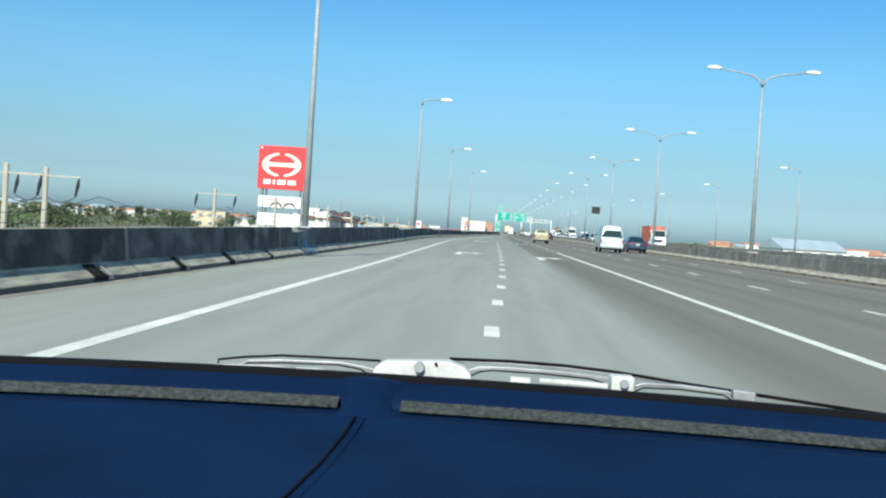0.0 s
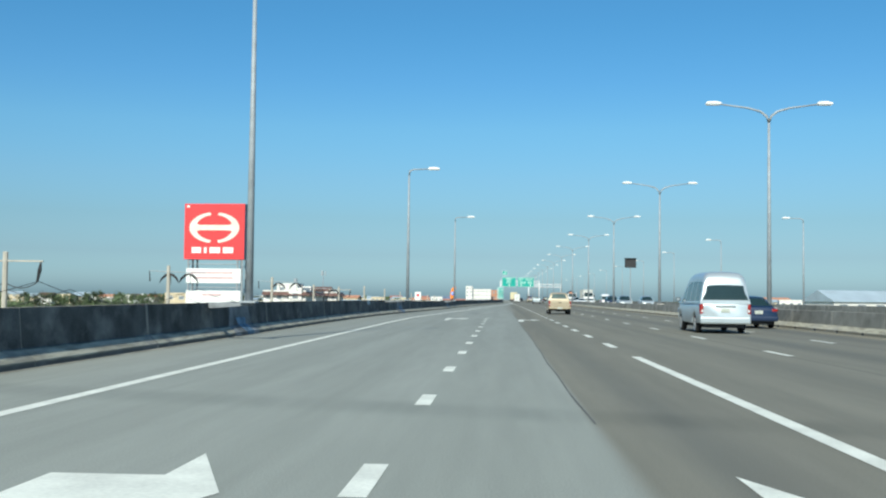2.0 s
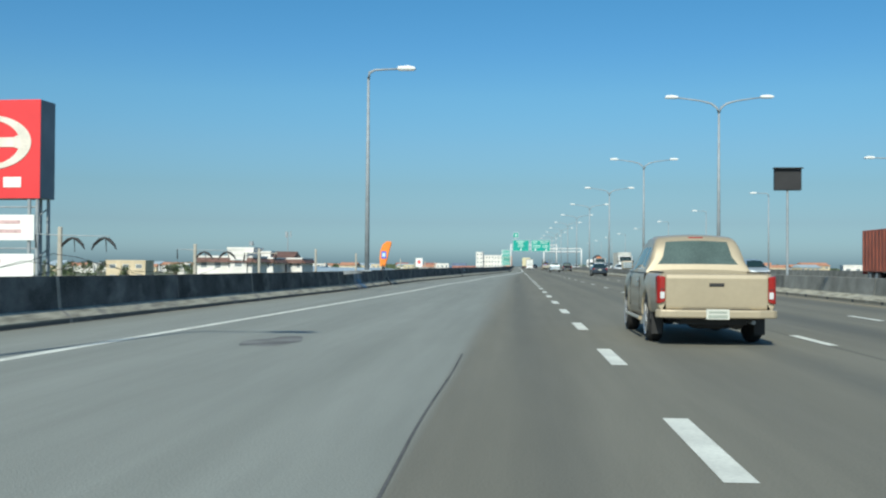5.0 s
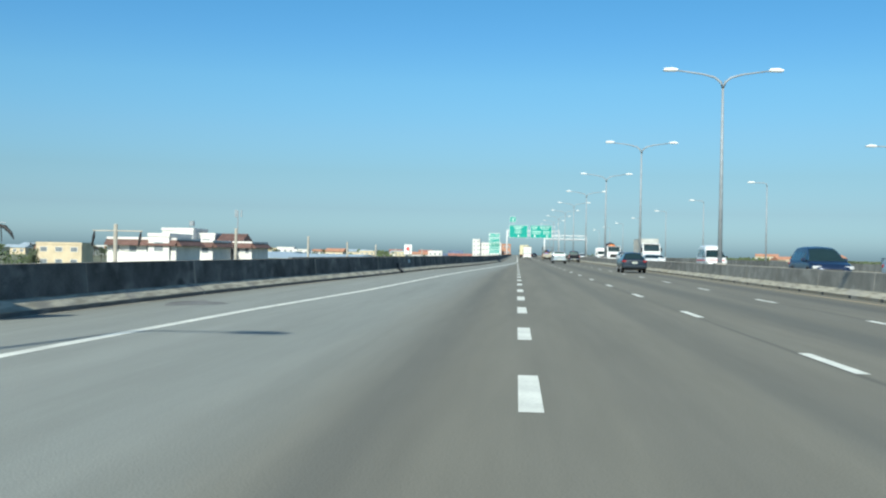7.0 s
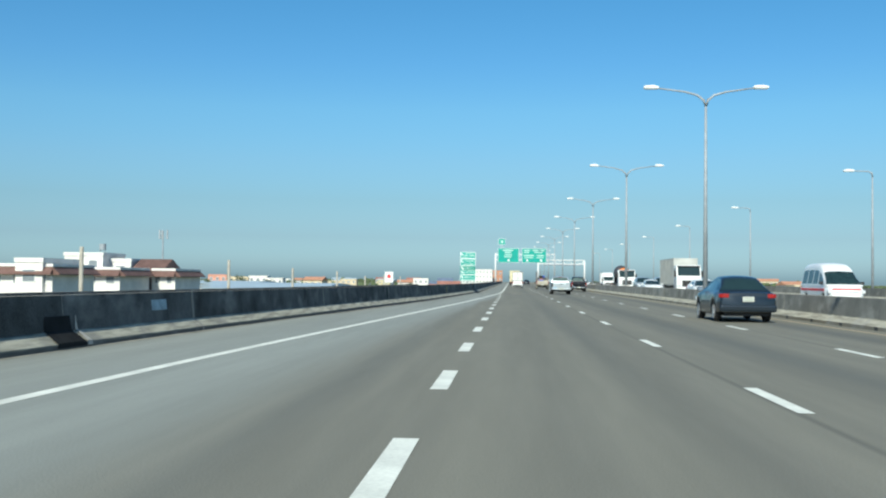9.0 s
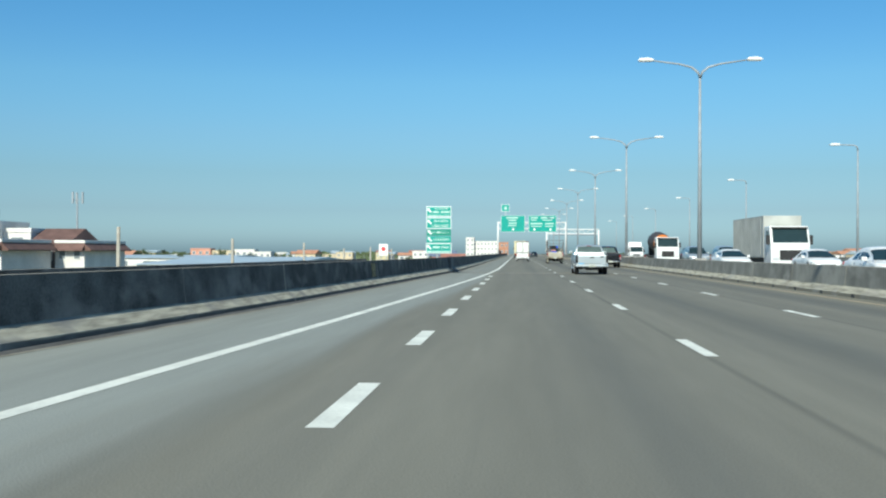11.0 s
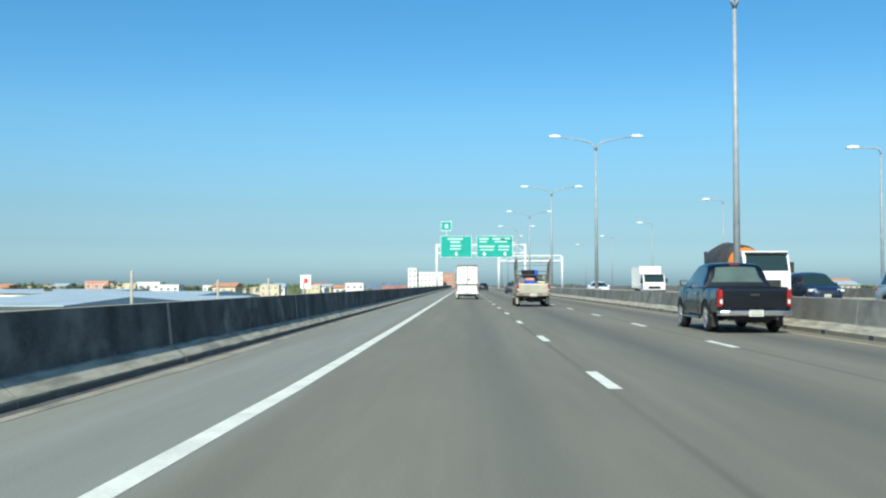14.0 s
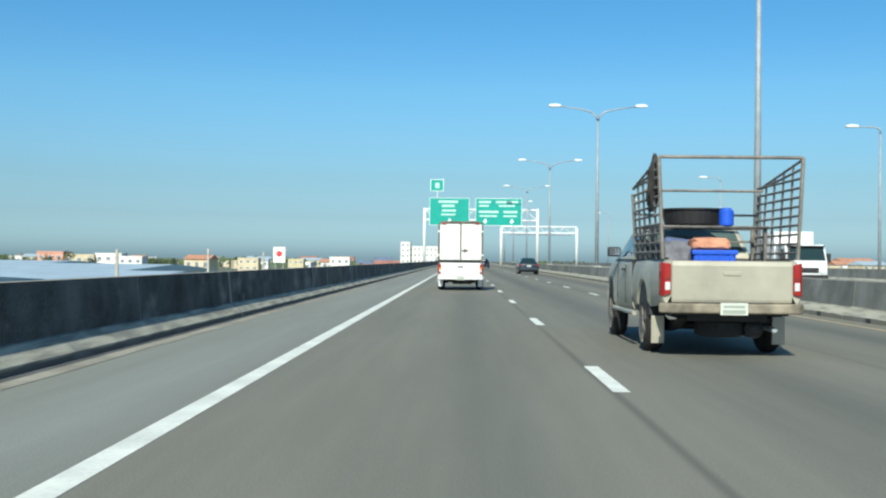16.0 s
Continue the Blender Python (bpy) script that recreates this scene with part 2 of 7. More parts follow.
M_CONC_PALE = material("pale_concrete", (0.42, 0.40, 0.36), 0.9, var=0.25, scale=0.8, fine=20, bump=0.3)
M_JOINT = material("joint_concrete", (0.26, 0.25, 0.22), 0.9, var=0.2, scale=2, fine=30)
M_GALV = material("galvanised_steel", (0.31, 0.345, 0.37), 0.6, 0.1, var=0.15, scale=2, fine=30)
M_LAMP = material("lamp_housing", (0.80, 0.80, 0.78), 0.4, 0.0, var=0.05)
M_LENS = material("lamp_lens", (0.7, 0.72, 0.72), 0.15, 0.0, var=0.05)
M_LAND = material("grassy_land", (0.16, 0.17, 0.11), 0.95, var=0.45, scale=0.03, fine=0.6)


# ---- building helpers ----
def mesh_of(name, bm):
    me = bpy.data.meshes.new(name)
    bm.normal_update()
    bm.to_mesh(me)
    bm.free()
    return me


def part(name, bm, mat, parent=None, label="", bevel=0.0, smooth=False, seg=2):
    """Links a bmesh as one mesh object, under a thing where one is given."""
    me = mesh_of(name, bm)
    me.materials.append(mat)
    if smooth:
        me.polygons.foreach_set("use_smooth", [True] * len(me.polygons))
    ob = new(name, me)
    if parent:
        ob.parent = parent
    if label:
        ob["label"] = label
    if bevel:
        mod = ob.modifiers.new("bevel", "BEVEL")
        mod.width, mod.segments, mod.limit_method, mod.angle_limit = bevel, seg, "ANGLE", radians(35)
        mod.harden_normals = False
    return ob


def thing(name, label, category, m=None, group="", kind=""):
    ob = new(name)
    ob.empty_display_size = 0.3
    if m is not None:
        ob.matrix_basis = m
    return tagged(ob, label, category, group, kind)


def box(x0, x1, y0, y1, z0, z1, bm=None):
    bm = bm or bmesh.new()
    v = [bm.verts.new((x, y, z)) for x in (x0, x1) for y in (y0, y1) for z in (z0, z1)]
    for f in ((0, 1, 3, 2), (4, 6, 7, 5), (0, 4, 5, 1), (2, 3, 7, 6), (0, 2, 6, 4), (1, 5, 7, 3)):
        bm.faces.new([v[i] for i in f])
    return bm


def tube(points, radii, sides=10, bm=None):
    """A round bar through points, with a radius at each."""
    bm = bm or bmesh.new()
    rings = []
    pts = [Vector(p) for p in points]
    for i, p in enumerate(pts):
        d = (pts[min(i + 1, len(pts) - 1)] - pts[max(i - 1, 0)]).normalized()
        a = d.cross(Vector((0, 0, 1)) if abs(d.z) < 0.9 else Vector((0, 1, 0))).normalized()
        c = d.cross(a)
        rings.append([bm.verts.new(p + radii[i] * (math.cos(q) * a + math.sin(q) * c)) for q in (2 * math.pi * k / sides for k in range(sides))])
    for r0, r1 in zip(rings, rings[1:]):
        for k in range(sides):
            bm.faces.new((r0[k], r0[(k + 1) % sides], r1[(k + 1) % sides], r1[k]))
    bm.faces.new(rings[0][::-1]), bm.faces.new(rings[-1])
    bmesh.ops.recalc_face_normals(bm, faces=bm.faces[:])
    return bm


def extrude(profile, a, b, axis="x", bm=None):
    """A flat outline carried from a to b along an axis. Outline in the other two axes, in order."""
    bm = bm or bmesh.new()
    put = {"x": lambda p, s: (s, p[0], p[1]), "y": lambda p, s: (p[0], s, p[1]), "z": lambda p, s: (p[0], p[1], s)}[axis]
    v0, v1 = [bm.verts.new(put(p, a)) for p in profile], [bm.verts.new(put(p, b)) for p in profile]
    n = len(profile)
    for i in range(n):
        bm.faces.new((v0[i], v0[(i + 1) % n], v1[(i + 1) % n], v1[i]))
    bm.faces.new(v0[::-1]), bm.faces.new(v1)
    bmesh.ops.recalc_face_normals(bm, faces=bm.faces[:])
    return bm


def along(points, y):
    """The x of a line on the plan at a distance y."""
    for (y0, x0), (y1, x1) in zip(points, points[1:]):
        if y0 <= y <= y1:
            return x0 + (x1 - x0) * (y - y0) / (y1 - y0)
    return points[0][1] if y < points[0][0] else points[-1][1]


# ---- plan: y runs along the road, x to the right of the line between the left lane and the traffic lanes ----
EDGE = [(-60, -7.5), (20, -7.6), (45, -7.85), (64, -8.05), (85, -8.25), (100, -8.15), (148, -6.0), (167, -5.45), (180, -4.7), (199, -4.1), (206, -3.85), (245, -1.85), (254, -1.45), (265, -1.0), (276, -0.6), (286, -0.3), (301, -0.05), (320, 0.0), (900, 0.0)]
WALL = [(-60, -10.1), (20, -10.1), (45, -10.3), (64, -10.6), (87, -10.9), (105, -10.7), (148, -8.75), (175, -8.1), (199, -6.8), (216, -6.1), (250, -3.98), (265, -3.4), (281, -2.85), (292, -2.45), (320, -2.4), (900, -2.4)]
CREST = [(-60, 0.88), (0, 0.88), (8, 0.95), (25, 1.0), (60, 1.11), (105, 1.11), (128, 1.0), (150, 0.97), (200, 1.0)]
MEDIAN = 10.35
START, END = -60, 900


def sheet(name, left, right, y0, y1, z, mat, step=10.0, thick=0.0):
    bm = bmesh.new()
    n = max(1, int((y1 - y0) / step))
    last = None
    for i in range(n + 1):
        y = y0 + (y1 - y0) * i / n
        row = (bm.verts.new((left(y), y, z)), bm.verts.new((right(y), y, z)))
        if last:
            bm.faces.new((last[0], last[1], row[1], row[0]))
        last = row
    return part(name, bm, mat)


# land round the road, one sheet to the horizon
bm = bmesh.new()
GROUND = -5.0
vs = [bm.verts.new(p) for p in ((-4200, -900, GROUND), (4200, -900, GROUND), (4200, 4700, GROUND), (-4200, 4700, GROUND))]
bm.faces.new(vs)
tagged(part("ground", bm, M_LAND), "flat grassy land below the raised highway", "ground", kind="structure")

# raised deck under both carriageways
bm = extrude([(-12.2, -0.03), (30.0, -0.03), (30.0, -1.6), (24.0, GROUND - 0.1), (-7.0, GROUND - 0.1), (-12.2, -1.6)], START, END, "y")
tagged(part("road_deck", bm, M_CONC_PALE), "pale concrete deck carrying the raised highway", "viaduct", kind="structure")
tagged(sheet("road", lambda y: along(WALL, y) - 0.25, lambda y: MEDIAN + 0.1, START, END, 0.0, M_LANE), "worn grey-brown asphalt lanes with a paler merging left lane", "road", kind="structure")
tagged(sheet("road_opposite", lambda y: 11.9, lambda y: 27.6, START, END, 0.0, M_LANE), "worn asphalt of the oncoming carriageway", "road", kind="structure")
tagged(sheet("median_strip", lambda y: MEDIAN + 0.1, lambda y: 11.9, START, END, 0.0, M_CONC_PALE), "concrete strip between the two carriageways", "median", kind="structure")


# ---- road markings ----
def stroke(name, line, y0, y1, width, mat, step=6.0, offset=0.0, z=0.004):
    return sheet(name, lambda y: line(y) + offset - width / 2, lambda y: line(y) + offset + width / 2, y0, y1, z, mat, step)


marks = thing("lane_markings", "worn white and yellow lane lines on the asphalt", "road marking", kind="structure")


def mark(ob):
    ob.parent = marks
    return ob


mark(stroke("edge_line", lambda y: along(EDGE, y), START, END, 0.20, M_WHITE))
mark(stroke("solid_line", lambda y: 0.0, START, 56.5, 0.19, M_WHITE))
mark(stroke("median_line", lambda y: 9.75, START, END, 0.16, M_YELLOW))
mark(stroke("oncoming_line", lambda y: 12.5, START, END, 0.16, M_YELLOW))
mark(stroke("seam_line", lambda y: -1.95 + 0.025 * math.sin(y * 0.21) + 0.012 * math.sin(y * 0.9), 44, 116, 0.022, M_SEAM, 1.0))


def dashes(x, y0, y1, period, length, width):
    first = stroke("dash", lambda y: x, -length / 2, length / 2, width, M_WHITE, 3.0)
    mark(first).location.y = y0
    for i in range(1, int((y1 - y0) / period) + 1):
        ob = new("dash", first.data)
        mark(ob).location.y = y0 + i * period


def dash_row(x, places, length, width):
    first = stroke("dash", lambda y: x, -length / 2, length / 2, width, M_WHITE, 3.0)
    mark(first).location.y = places[0]
    for y in places[1:]:
        mark(new("dash", first.data)).location.y = y


# short dashes of the merging lane, then the lane lines
MERGE = [(-60, -4.75), (-0.5, -4.12), (4.7, -4.03), (9.6, -3.94), (14.6, -3.87), (25, -3.80), (40, -3.75), (60, -3.71), (120, -3.75)]
first = stroke("dash", lambda y: 0.0, -0.65, 0.65, 0.18, M_WHITE, 3.0)
mark(first).location = (along(MERGE, -15.7), -15.7, 0)
for y in [-10.6, -5.5, -0.4, 4.7, 9.7, 14.7, 19.8, 24.9, 30.1, 35.3, 40.6, 46.2, 51.7, 57.3, 62.4, 67.8, 72.9, 78.6, 83.8, 88.7, 93.0, 98.0]:
    mark(new("dash", first.data)).location = (along(MERGE, y), y, 0)
dash_row(0.0, [62.0, 69.0, 75.4, 81.4, 88.1, 94.8, 101.9, 108.9, 115.9, 122.9, 129.7, 136.4, 143.0, 149.4, 156.5, 163.4, 170.1, 176.1, 182.1, 189.2, 195.8, 202.0, 208.4, 215.5, 222.6, 229.0, 235.4, 241.9, 248.3, 255.1, 261.6, 268.1, 274.4, 280.4], 2.5, 0.2)
dashes(3.58, -62.3, 560, 10.1, 2.4, 0.16)
dashes(6.93, -64.5, 560, 10.1, 2.4, 0.16)
dashes(16.2, -54.0, 560, 10.1, 2.4, 0.16)
dashes(19.8, -54.0, 560, 10.1, 2.4, 0.16)


def merge_arrow(x, y):
    """A flat white arrow on the asphalt that runs ahead and then turns to the right."""
    bm = bmesh.new()
    pts = [(-0.16, 0), (0.10, 0), (0.14, 3.9), (0.62, 3.9), (0.62, 3.0), (1.15, 4.6), (0.62, 6.2), (0.62, 5.2), (-0.16, 5.2)]
    bm.faces.new([bm.verts.new((x + a, y + c, 0.005)) for a, c in pts])
    return tagged(part("merge_arrow", bm, M_WHITE), "white painted arrow turning right on the asphalt", "road marking", "merge arrows", kind="structure")


for x, y in ((-5.72, 35.4), (-1.86, 34.8), (-5.84, 91.5), (-1.76, 89.6)):
    merge_arrow(x, y)

# bridge joint across the lanes
joint = thing("expansion_joint", "pale concrete bridge joint across the asphalt lanes", "road joint", kind="structure")
for y in (289.1, 290.0):
    part("joint_band", box(along(WALL, 290), MEDIAN, y - 0.13, y + 0.13, -0.02, 0.005), M_JOINT, joint)
part("joint_gap", box(along(WALL, 290), MEDIAN, 289.5, 289.6, -0.02, 0.006), M_PATCH, joint)

# tar patches and stains on the left lane
rng = random.Random(4)
for cx, cy, ax, ay in ((-9.40, 27.2, 0.14, 0.28), (-8.95, 26.2, 0.06, 0.14), (-8.60, 25.3, 0.08, 0.2), (-8.12, 24.3, 0.11, 0.22), (-7.66, 23.3, 0.07, 0.18), (-7.2, 22.3, 0.16, 0.30), (-7.4, 29.4, 0.13, 0.3), (-7.2, 170, 0.8, 1.4), (-8.0, 96, 0.35, 1.5), (-6.4, 101, 0.5, 0.5), (-5.0, 118, 0.4, 1.2)):
    bm = bmesh.new()
    ring = []
    for k in range(14):
        q = 2 * math.pi * k / 14
        r = rng.uniform(0.6, 1.15)
        ring.append(bm.verts.new((cx + ax * r * math.cos(q), cy + ay * r * math.sin(q), 0.003)))
    bm.faces.new(ring)
    tagged(part("tar_patch", bm, M_SEAM if cy < 40 else M_STAIN), "dark tar patch on the pale asphalt", "patch", "tar patches", kind="structure")

bm = bmesh.new()
last = None
for k, (x, y) in enumerate(((-9.45, 27.4), (-9.2, 26.7), (-8.95, 26.2), (-8.8, 25.6), (-8.6, 25.3), (-8.4, 24.7), (-8.12, 24.3), (-7.9, 23.6), (-7.66, 23.3), (-7.4, 22.6), (-7.2, 22.3))):
    w = 0.022 + 0.012 * (k % 3)
    row = (bm.verts.new((x - w, y - w, 0.0035)), bm.verts.new((x + w, y + w, 0.0035)))
    if last:
        bm.faces.new((last[0], last[1], row[1], row[0]))
    last = row
tagged(part("tar_crack", bm, M_SEAM), "dark sealed crack across the pale shoulder", "crack", kind="structure")

# ---- barriers, cast in lengths ----
PROFILE = [(-0.50, 0.0), (0.0, 0.0), (0.0, 0.11), (-0.23, 0.29), (-0.29, 0.90), (-0.48, 0.90), (-0.50, 0.86)]


def barrier(name, label, line, y0, y1, length, flip=1, lift=1.0, mat=M_CONC, drains=False, fill=False):
    root = thing(name, label, "barrier", kind="structure")
    n = int((y1 - y0) / length)
    for i in range(n):
        a, b = y0 + i * length, y0 + (i + 1) * length - 0.035
        xa, xb = line(a), line(b)
        bm = bmesh.new()
        la, lb = (along(lift, a), along(lift, b)) if isinstance(lift, list) else (lift, lift)
        v0 = [bm.verts.new((xa + flip * p, a, q * la)) for p, q in PROFILE]
        v1 = [bm.verts.new((xb + flip * p, b, q * lb)) for p, q in PROFILE]
        k = len(PROFILE)
        for j in range(k):
            bm.faces.new((v0[j], v0[(j + 1) % k], v1[(j + 1) % k], v1[j]))
        bm.faces.new(v0[::-1]), bm.faces.new(v1)
        bmesh.ops.recalc_face_normals(bm, faces=bm.faces[:])
        piece = part("barrier_length", bm, mat, root)
        if fill:
            y = b + 0.0175
            bm = bmesh.new()
            v0 = [bm.verts.new((line(y) + flip * (p - 0.004 if p > -0.4 else p + 0.004), b - 0.012 * (i % 3 == 0), q * lb * 0.996)) for p, q in PROFILE]
            if i % 2:
                for v, (p, q) in zip(v0, PROFILE):
                    v.co.y -= 0.05
                    v.co.x += flip * (0.01 if p > -0.4 else -0.01)
            v1 = [bm.verts.new((v.co.x, b + 0.036 + 0.06 * (i % 2), v.co.z)) for v in v0]
            for j in range(k):
                bm.faces.new((v0[j], v0[(j + 1) % k], v1[(j + 1) % k], v1[j]))
            bmesh.ops.recalc_face_normals(bm, faces=bm.faces[:])
            part("joint_filler", bm, M_JOINT, piece, "pale mortar joint")
        if drains:
            for y in (a + length * 0.25, a + length * 0.75):
                # dark box on the foot, its colour standing for the hole's shade
                part("drain_hole", box(xa - 0.02 * flip, xa + 0.004 * flip, y - 0.13, y + 0.13, 0.0, 0.10), M_PATCH, piece)
    return root


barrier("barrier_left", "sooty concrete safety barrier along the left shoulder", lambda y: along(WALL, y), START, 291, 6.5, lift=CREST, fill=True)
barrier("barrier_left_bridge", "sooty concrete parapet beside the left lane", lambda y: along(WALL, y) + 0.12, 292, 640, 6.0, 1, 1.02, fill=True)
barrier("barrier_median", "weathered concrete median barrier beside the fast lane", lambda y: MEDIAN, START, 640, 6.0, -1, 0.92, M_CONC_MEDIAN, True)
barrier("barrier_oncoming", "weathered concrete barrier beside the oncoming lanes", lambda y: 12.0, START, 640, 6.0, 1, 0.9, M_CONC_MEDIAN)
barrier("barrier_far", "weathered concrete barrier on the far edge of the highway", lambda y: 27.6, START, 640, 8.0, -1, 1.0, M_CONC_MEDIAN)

# exit ramp that leaves beyond the barrier, with its own parapet
tagged(sheet("road_exit_ramp", lambda y: along(WALL, y) - 6.4, lambda y: along(WALL, y) - 0.45, 205, 312, -0.35, M_PAVE), "grey asphalt of the exit ramp beyond the barrier", "road", kind="structure")
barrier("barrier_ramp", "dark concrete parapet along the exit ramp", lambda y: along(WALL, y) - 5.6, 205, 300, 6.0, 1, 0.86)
# small pale blue distance plates on the barrier face
M_MARKER = material("pale_blue_plate", (0.26, 0.36, 0.42), 0.6, var=0.25, scale=4)
for y, z, half in ((99.2, 0.84, 0.55), (210.9, 0.64, 0.42)):
    plate = tagged(part("marker_plate", box(-0.006, 0.012, -half, half, -0.11, 0.11), M_MARKER), "small pale blue plate on the concrete barrier", "plate", "barrier plates")
    plate.matrix_basis = pose(along(WALL, y) - 0.268, y, z, 0, -5, math.degrees(math.atan2(along(WALL, y - 3) - along(WALL, y + 3), 6)))
tagged(part("hazard_plate", box(-0.006, 0.010, -0.36, 0.36, -0.24, 0.24), material("faded_yellow_plate", (0.20, 0.165, 0.07), 0.75, var=0.5, scale=5, fine=18)), "faded yellow hazard sticker on the concrete barrier", "plate").matrix_basis = pose(along(WALL, 264.2) - 0.255, 264.2, 0.57, 0, -5, math.degrees(math.atan2(along(WALL, 261) - along(WALL, 267), 6)))
# drain mouths through the foot of the barrier, with a broken pale edge
M_HOLE = material("drain_dark", (0.02, 0.021, 0.022), 0.9, var=0.3, spec=0.1)


def drain_mouth(y, half, top, rim):
    """A dark sheet in place of a shaded opening, following the slope of the toe and the upright face, its far edge
    chipped and pale.
    """
    dr = thing("drain_mouth", "dark drain opening with a pale chipped edge in the barrier", "drain", group="barrier drains", kind="structure")
    faces = [((0.0, 0.03), (0.0, 0.11)), ((0.0, 0.11), (-0.23, 0.29))]
    if top > 0.3:
        faces.append(((-0.23, 0.29), (-0.23 - 0.1 * (top - 0.29), top)))
    for name, y0, y1, lift, mat in (("opening", y - half, y + half, 0.008, M_HOLE), ("chipped_edge", y + half, y + half + rim, 0.012, M_CONC_PALE)):
        bm = bmesh.new()
        lift += 0.004
        for k, ((p0, q0), (p1, q1)) in enumerate(faces):
            lean = 0.06 * k
            bm.faces.new([bm.verts.new((along(WALL, yy) + p + lift, yy, q * along(CREST, yy) + lift)) for p, q, yy in ((p0, q0, y0), (p0, q0, y1 - lean), (p1, q1, y1 - lean - 0.05), (p1, q1, y0 + 0.04))])
        part(name, bm, mat, dr)
    return dr


for y, half, top, rim in ((3.2, 0.30, 0.22, 0.22), (7.5, 0.22, 0.2, 0.22), (11.4, 0.26, 0.2, 0.14), (15.8, 0.16, 0.2, 0.25), (162.4, 0.30, 0.46, 0.5), (206.3, 0.56, 0.54, 0.22)):
    drain_mouth(y, half, top, rim)
# black road grime along the foot of the barrier, then the sand that gathers beside it
def grime_width(y):
    return (0.17 if y < 292 else 0.09) + 0.05 * noise.noise(Vector((4, y * 0.16, 1)))


bm = bmesh.new()
last = None
for k in range(300):
    y = 222 + 1.4 * k
    x = along(WALL, y) + (0.12 if y > 292 else 0) - 0.03
    row = (bm.verts.new((x, y, 0.03)), bm.verts.new((x + 0.03 + max(0.03, grime_width(y) * min(1.0, k / 12)), y, 0.0065)))
    if last:
        bm.faces.new((last[0], last[1], row[1], row[0]))
    last = row
tagged(part("grime_strip", bm, material("black_road_grime", (0.105, 0.105, 0.10), 0.9, var=0.35, scale=1.0, fine=20, bump=0.3)), "dark road grime along the foot of the barrier", "dirt", kind="structure")
bm = bmesh.new()
r = random.Random(8)
last = None
for k in range(480):
    y = START + 1.45 * k
    w = 0.13 + 0.12 * noise.noise(Vector((0, y * 0.11, 3))) + r.uniform(-0.03, 0.03)
    x = along(WALL, y) + (0.12 if y > 292 else 0) - 0.03
    w += 0.12 * min(1.0, max(0.0, (y - 285) / 20))
    x += grime_width(y) - 0.02 if y > 225 else 0
    row = (bm.verts.new((x, y, 0.02 if y < 225 else 0.008)), bm.verts.new((x + max(0.08, w), y, 0.0055)))
    if last:
        bm.faces.new((last[0], last[1], row[1], row[0]))
    last = row
tagged(part("dirt_strip", bm, M_DIRT), "pale sandy dirt along the foot of the barrier", "dirt", kind="structure")

# flared end of the barrier at the bridge joint
bm = bmesh.new()
for y, w, h in ((290.6, 0.0, 0.92), (291.4, 0.14, 0.95), (292.1, 0.0, 0.92)):
    x = -2.33 + w
    row = [bm.verts.new((x + p * 1.15, y, q * h / 0.9)) for p, q in PROFILE]
    if y > 290.7:
        k = len(PROFILE)
        for j in range(k):
            bm.faces.new((last[j], last[(j + 1) % k], row[(j + 1) % k], row[j]))
    else:
        bm.faces.new(row[::-1])
    last = row
bm.faces.new(last)
bmesh.ops.recalc_face_normals(bm, faces=bm.faces[:])
tagged(part("barrier_end", bm, material("grey_end_block", (0.15, 0.16, 0.16), 0.9, var=0.3, scale=1.2, fine=25, bump=0.3)), "flared grey concrete block at the barrier joint", "barrier", kind="structure")


# ---- street lamps ----
def lamp_head(parent, x, z, way):
    head = part("luminaire", extrude([(-0.42, 0.0), (0.42, 0.0), (0.40, 0.10), (0.1, 0.17), (-0.36, 0.14)], -0.17, 0.17, "y"), M_LAMP, parent, "white lamp head", 0.03)
    head.location = (x, 0, z)
    part("lens", box(-0.34, 0.34, -0.13, 0.13, -0.035, 0.0), M_LENS, head, "clear lamp lens", 0.01)


def side_lamp(height, reach, label):
    lamp = thing("street_lamp", label, "street lamp", group="street lamps")
    part("base_plate", box(-0.22, 0.22, -0.22, 0.22, 0, 0.05), M_GALV, lamp)
    part("pole", tube([(0, 0, 0), (0, 0, height * 0.5), (0, 0, height - 0.35)], (0.11, 0.085, 0.055), 12), M_GALV, lamp, smooth=True)
    part("arm", tube([(0, 0, height - 0.4), (0.05, 0, height - 0.12), (0.3, 0, height), (reach - 0.35, 0, height + 0.04)], (0.07, 0.065, 0.05, 0.04), 10), M_GALV, lamp, smooth=True)
    lamp_head(lamp, reach, height, 1)
    return lamp


def double_lamp(height, reach, label):
    lamp = thing("street_lamp", label, "street lamp", group="street lamps")
    part("base_block", box(-0.3, 0.3, -0.45, 0.45, 0, 0.9), M_CONC_PALE, lamp, "concrete lamp base", 0.03)
    part("pole", tube([(0, 0, 0.9), (0, 0, height * 0.5), (0, 0, height - 0.9)], (0.13, 0.095, 0.065), 12), M_GALV, lamp, smooth=True)
    for s in (-1, 1):
        part("arm", tube([(0, 0, height - 0.95), (s * 0.12, 0, height - 0.62), (s * 0.45, 0, height - 0.36), (s * 1.1, 0, height - 0.18), (s * (reach - 0.35), 0, height + 0.02)], (0.075, 0.07, 0.06, 0.05, 0.04), 10), M_GALV, lamp, smooth=True)
        lamp_head(lamp, s * reach, height, s)
    return lamp


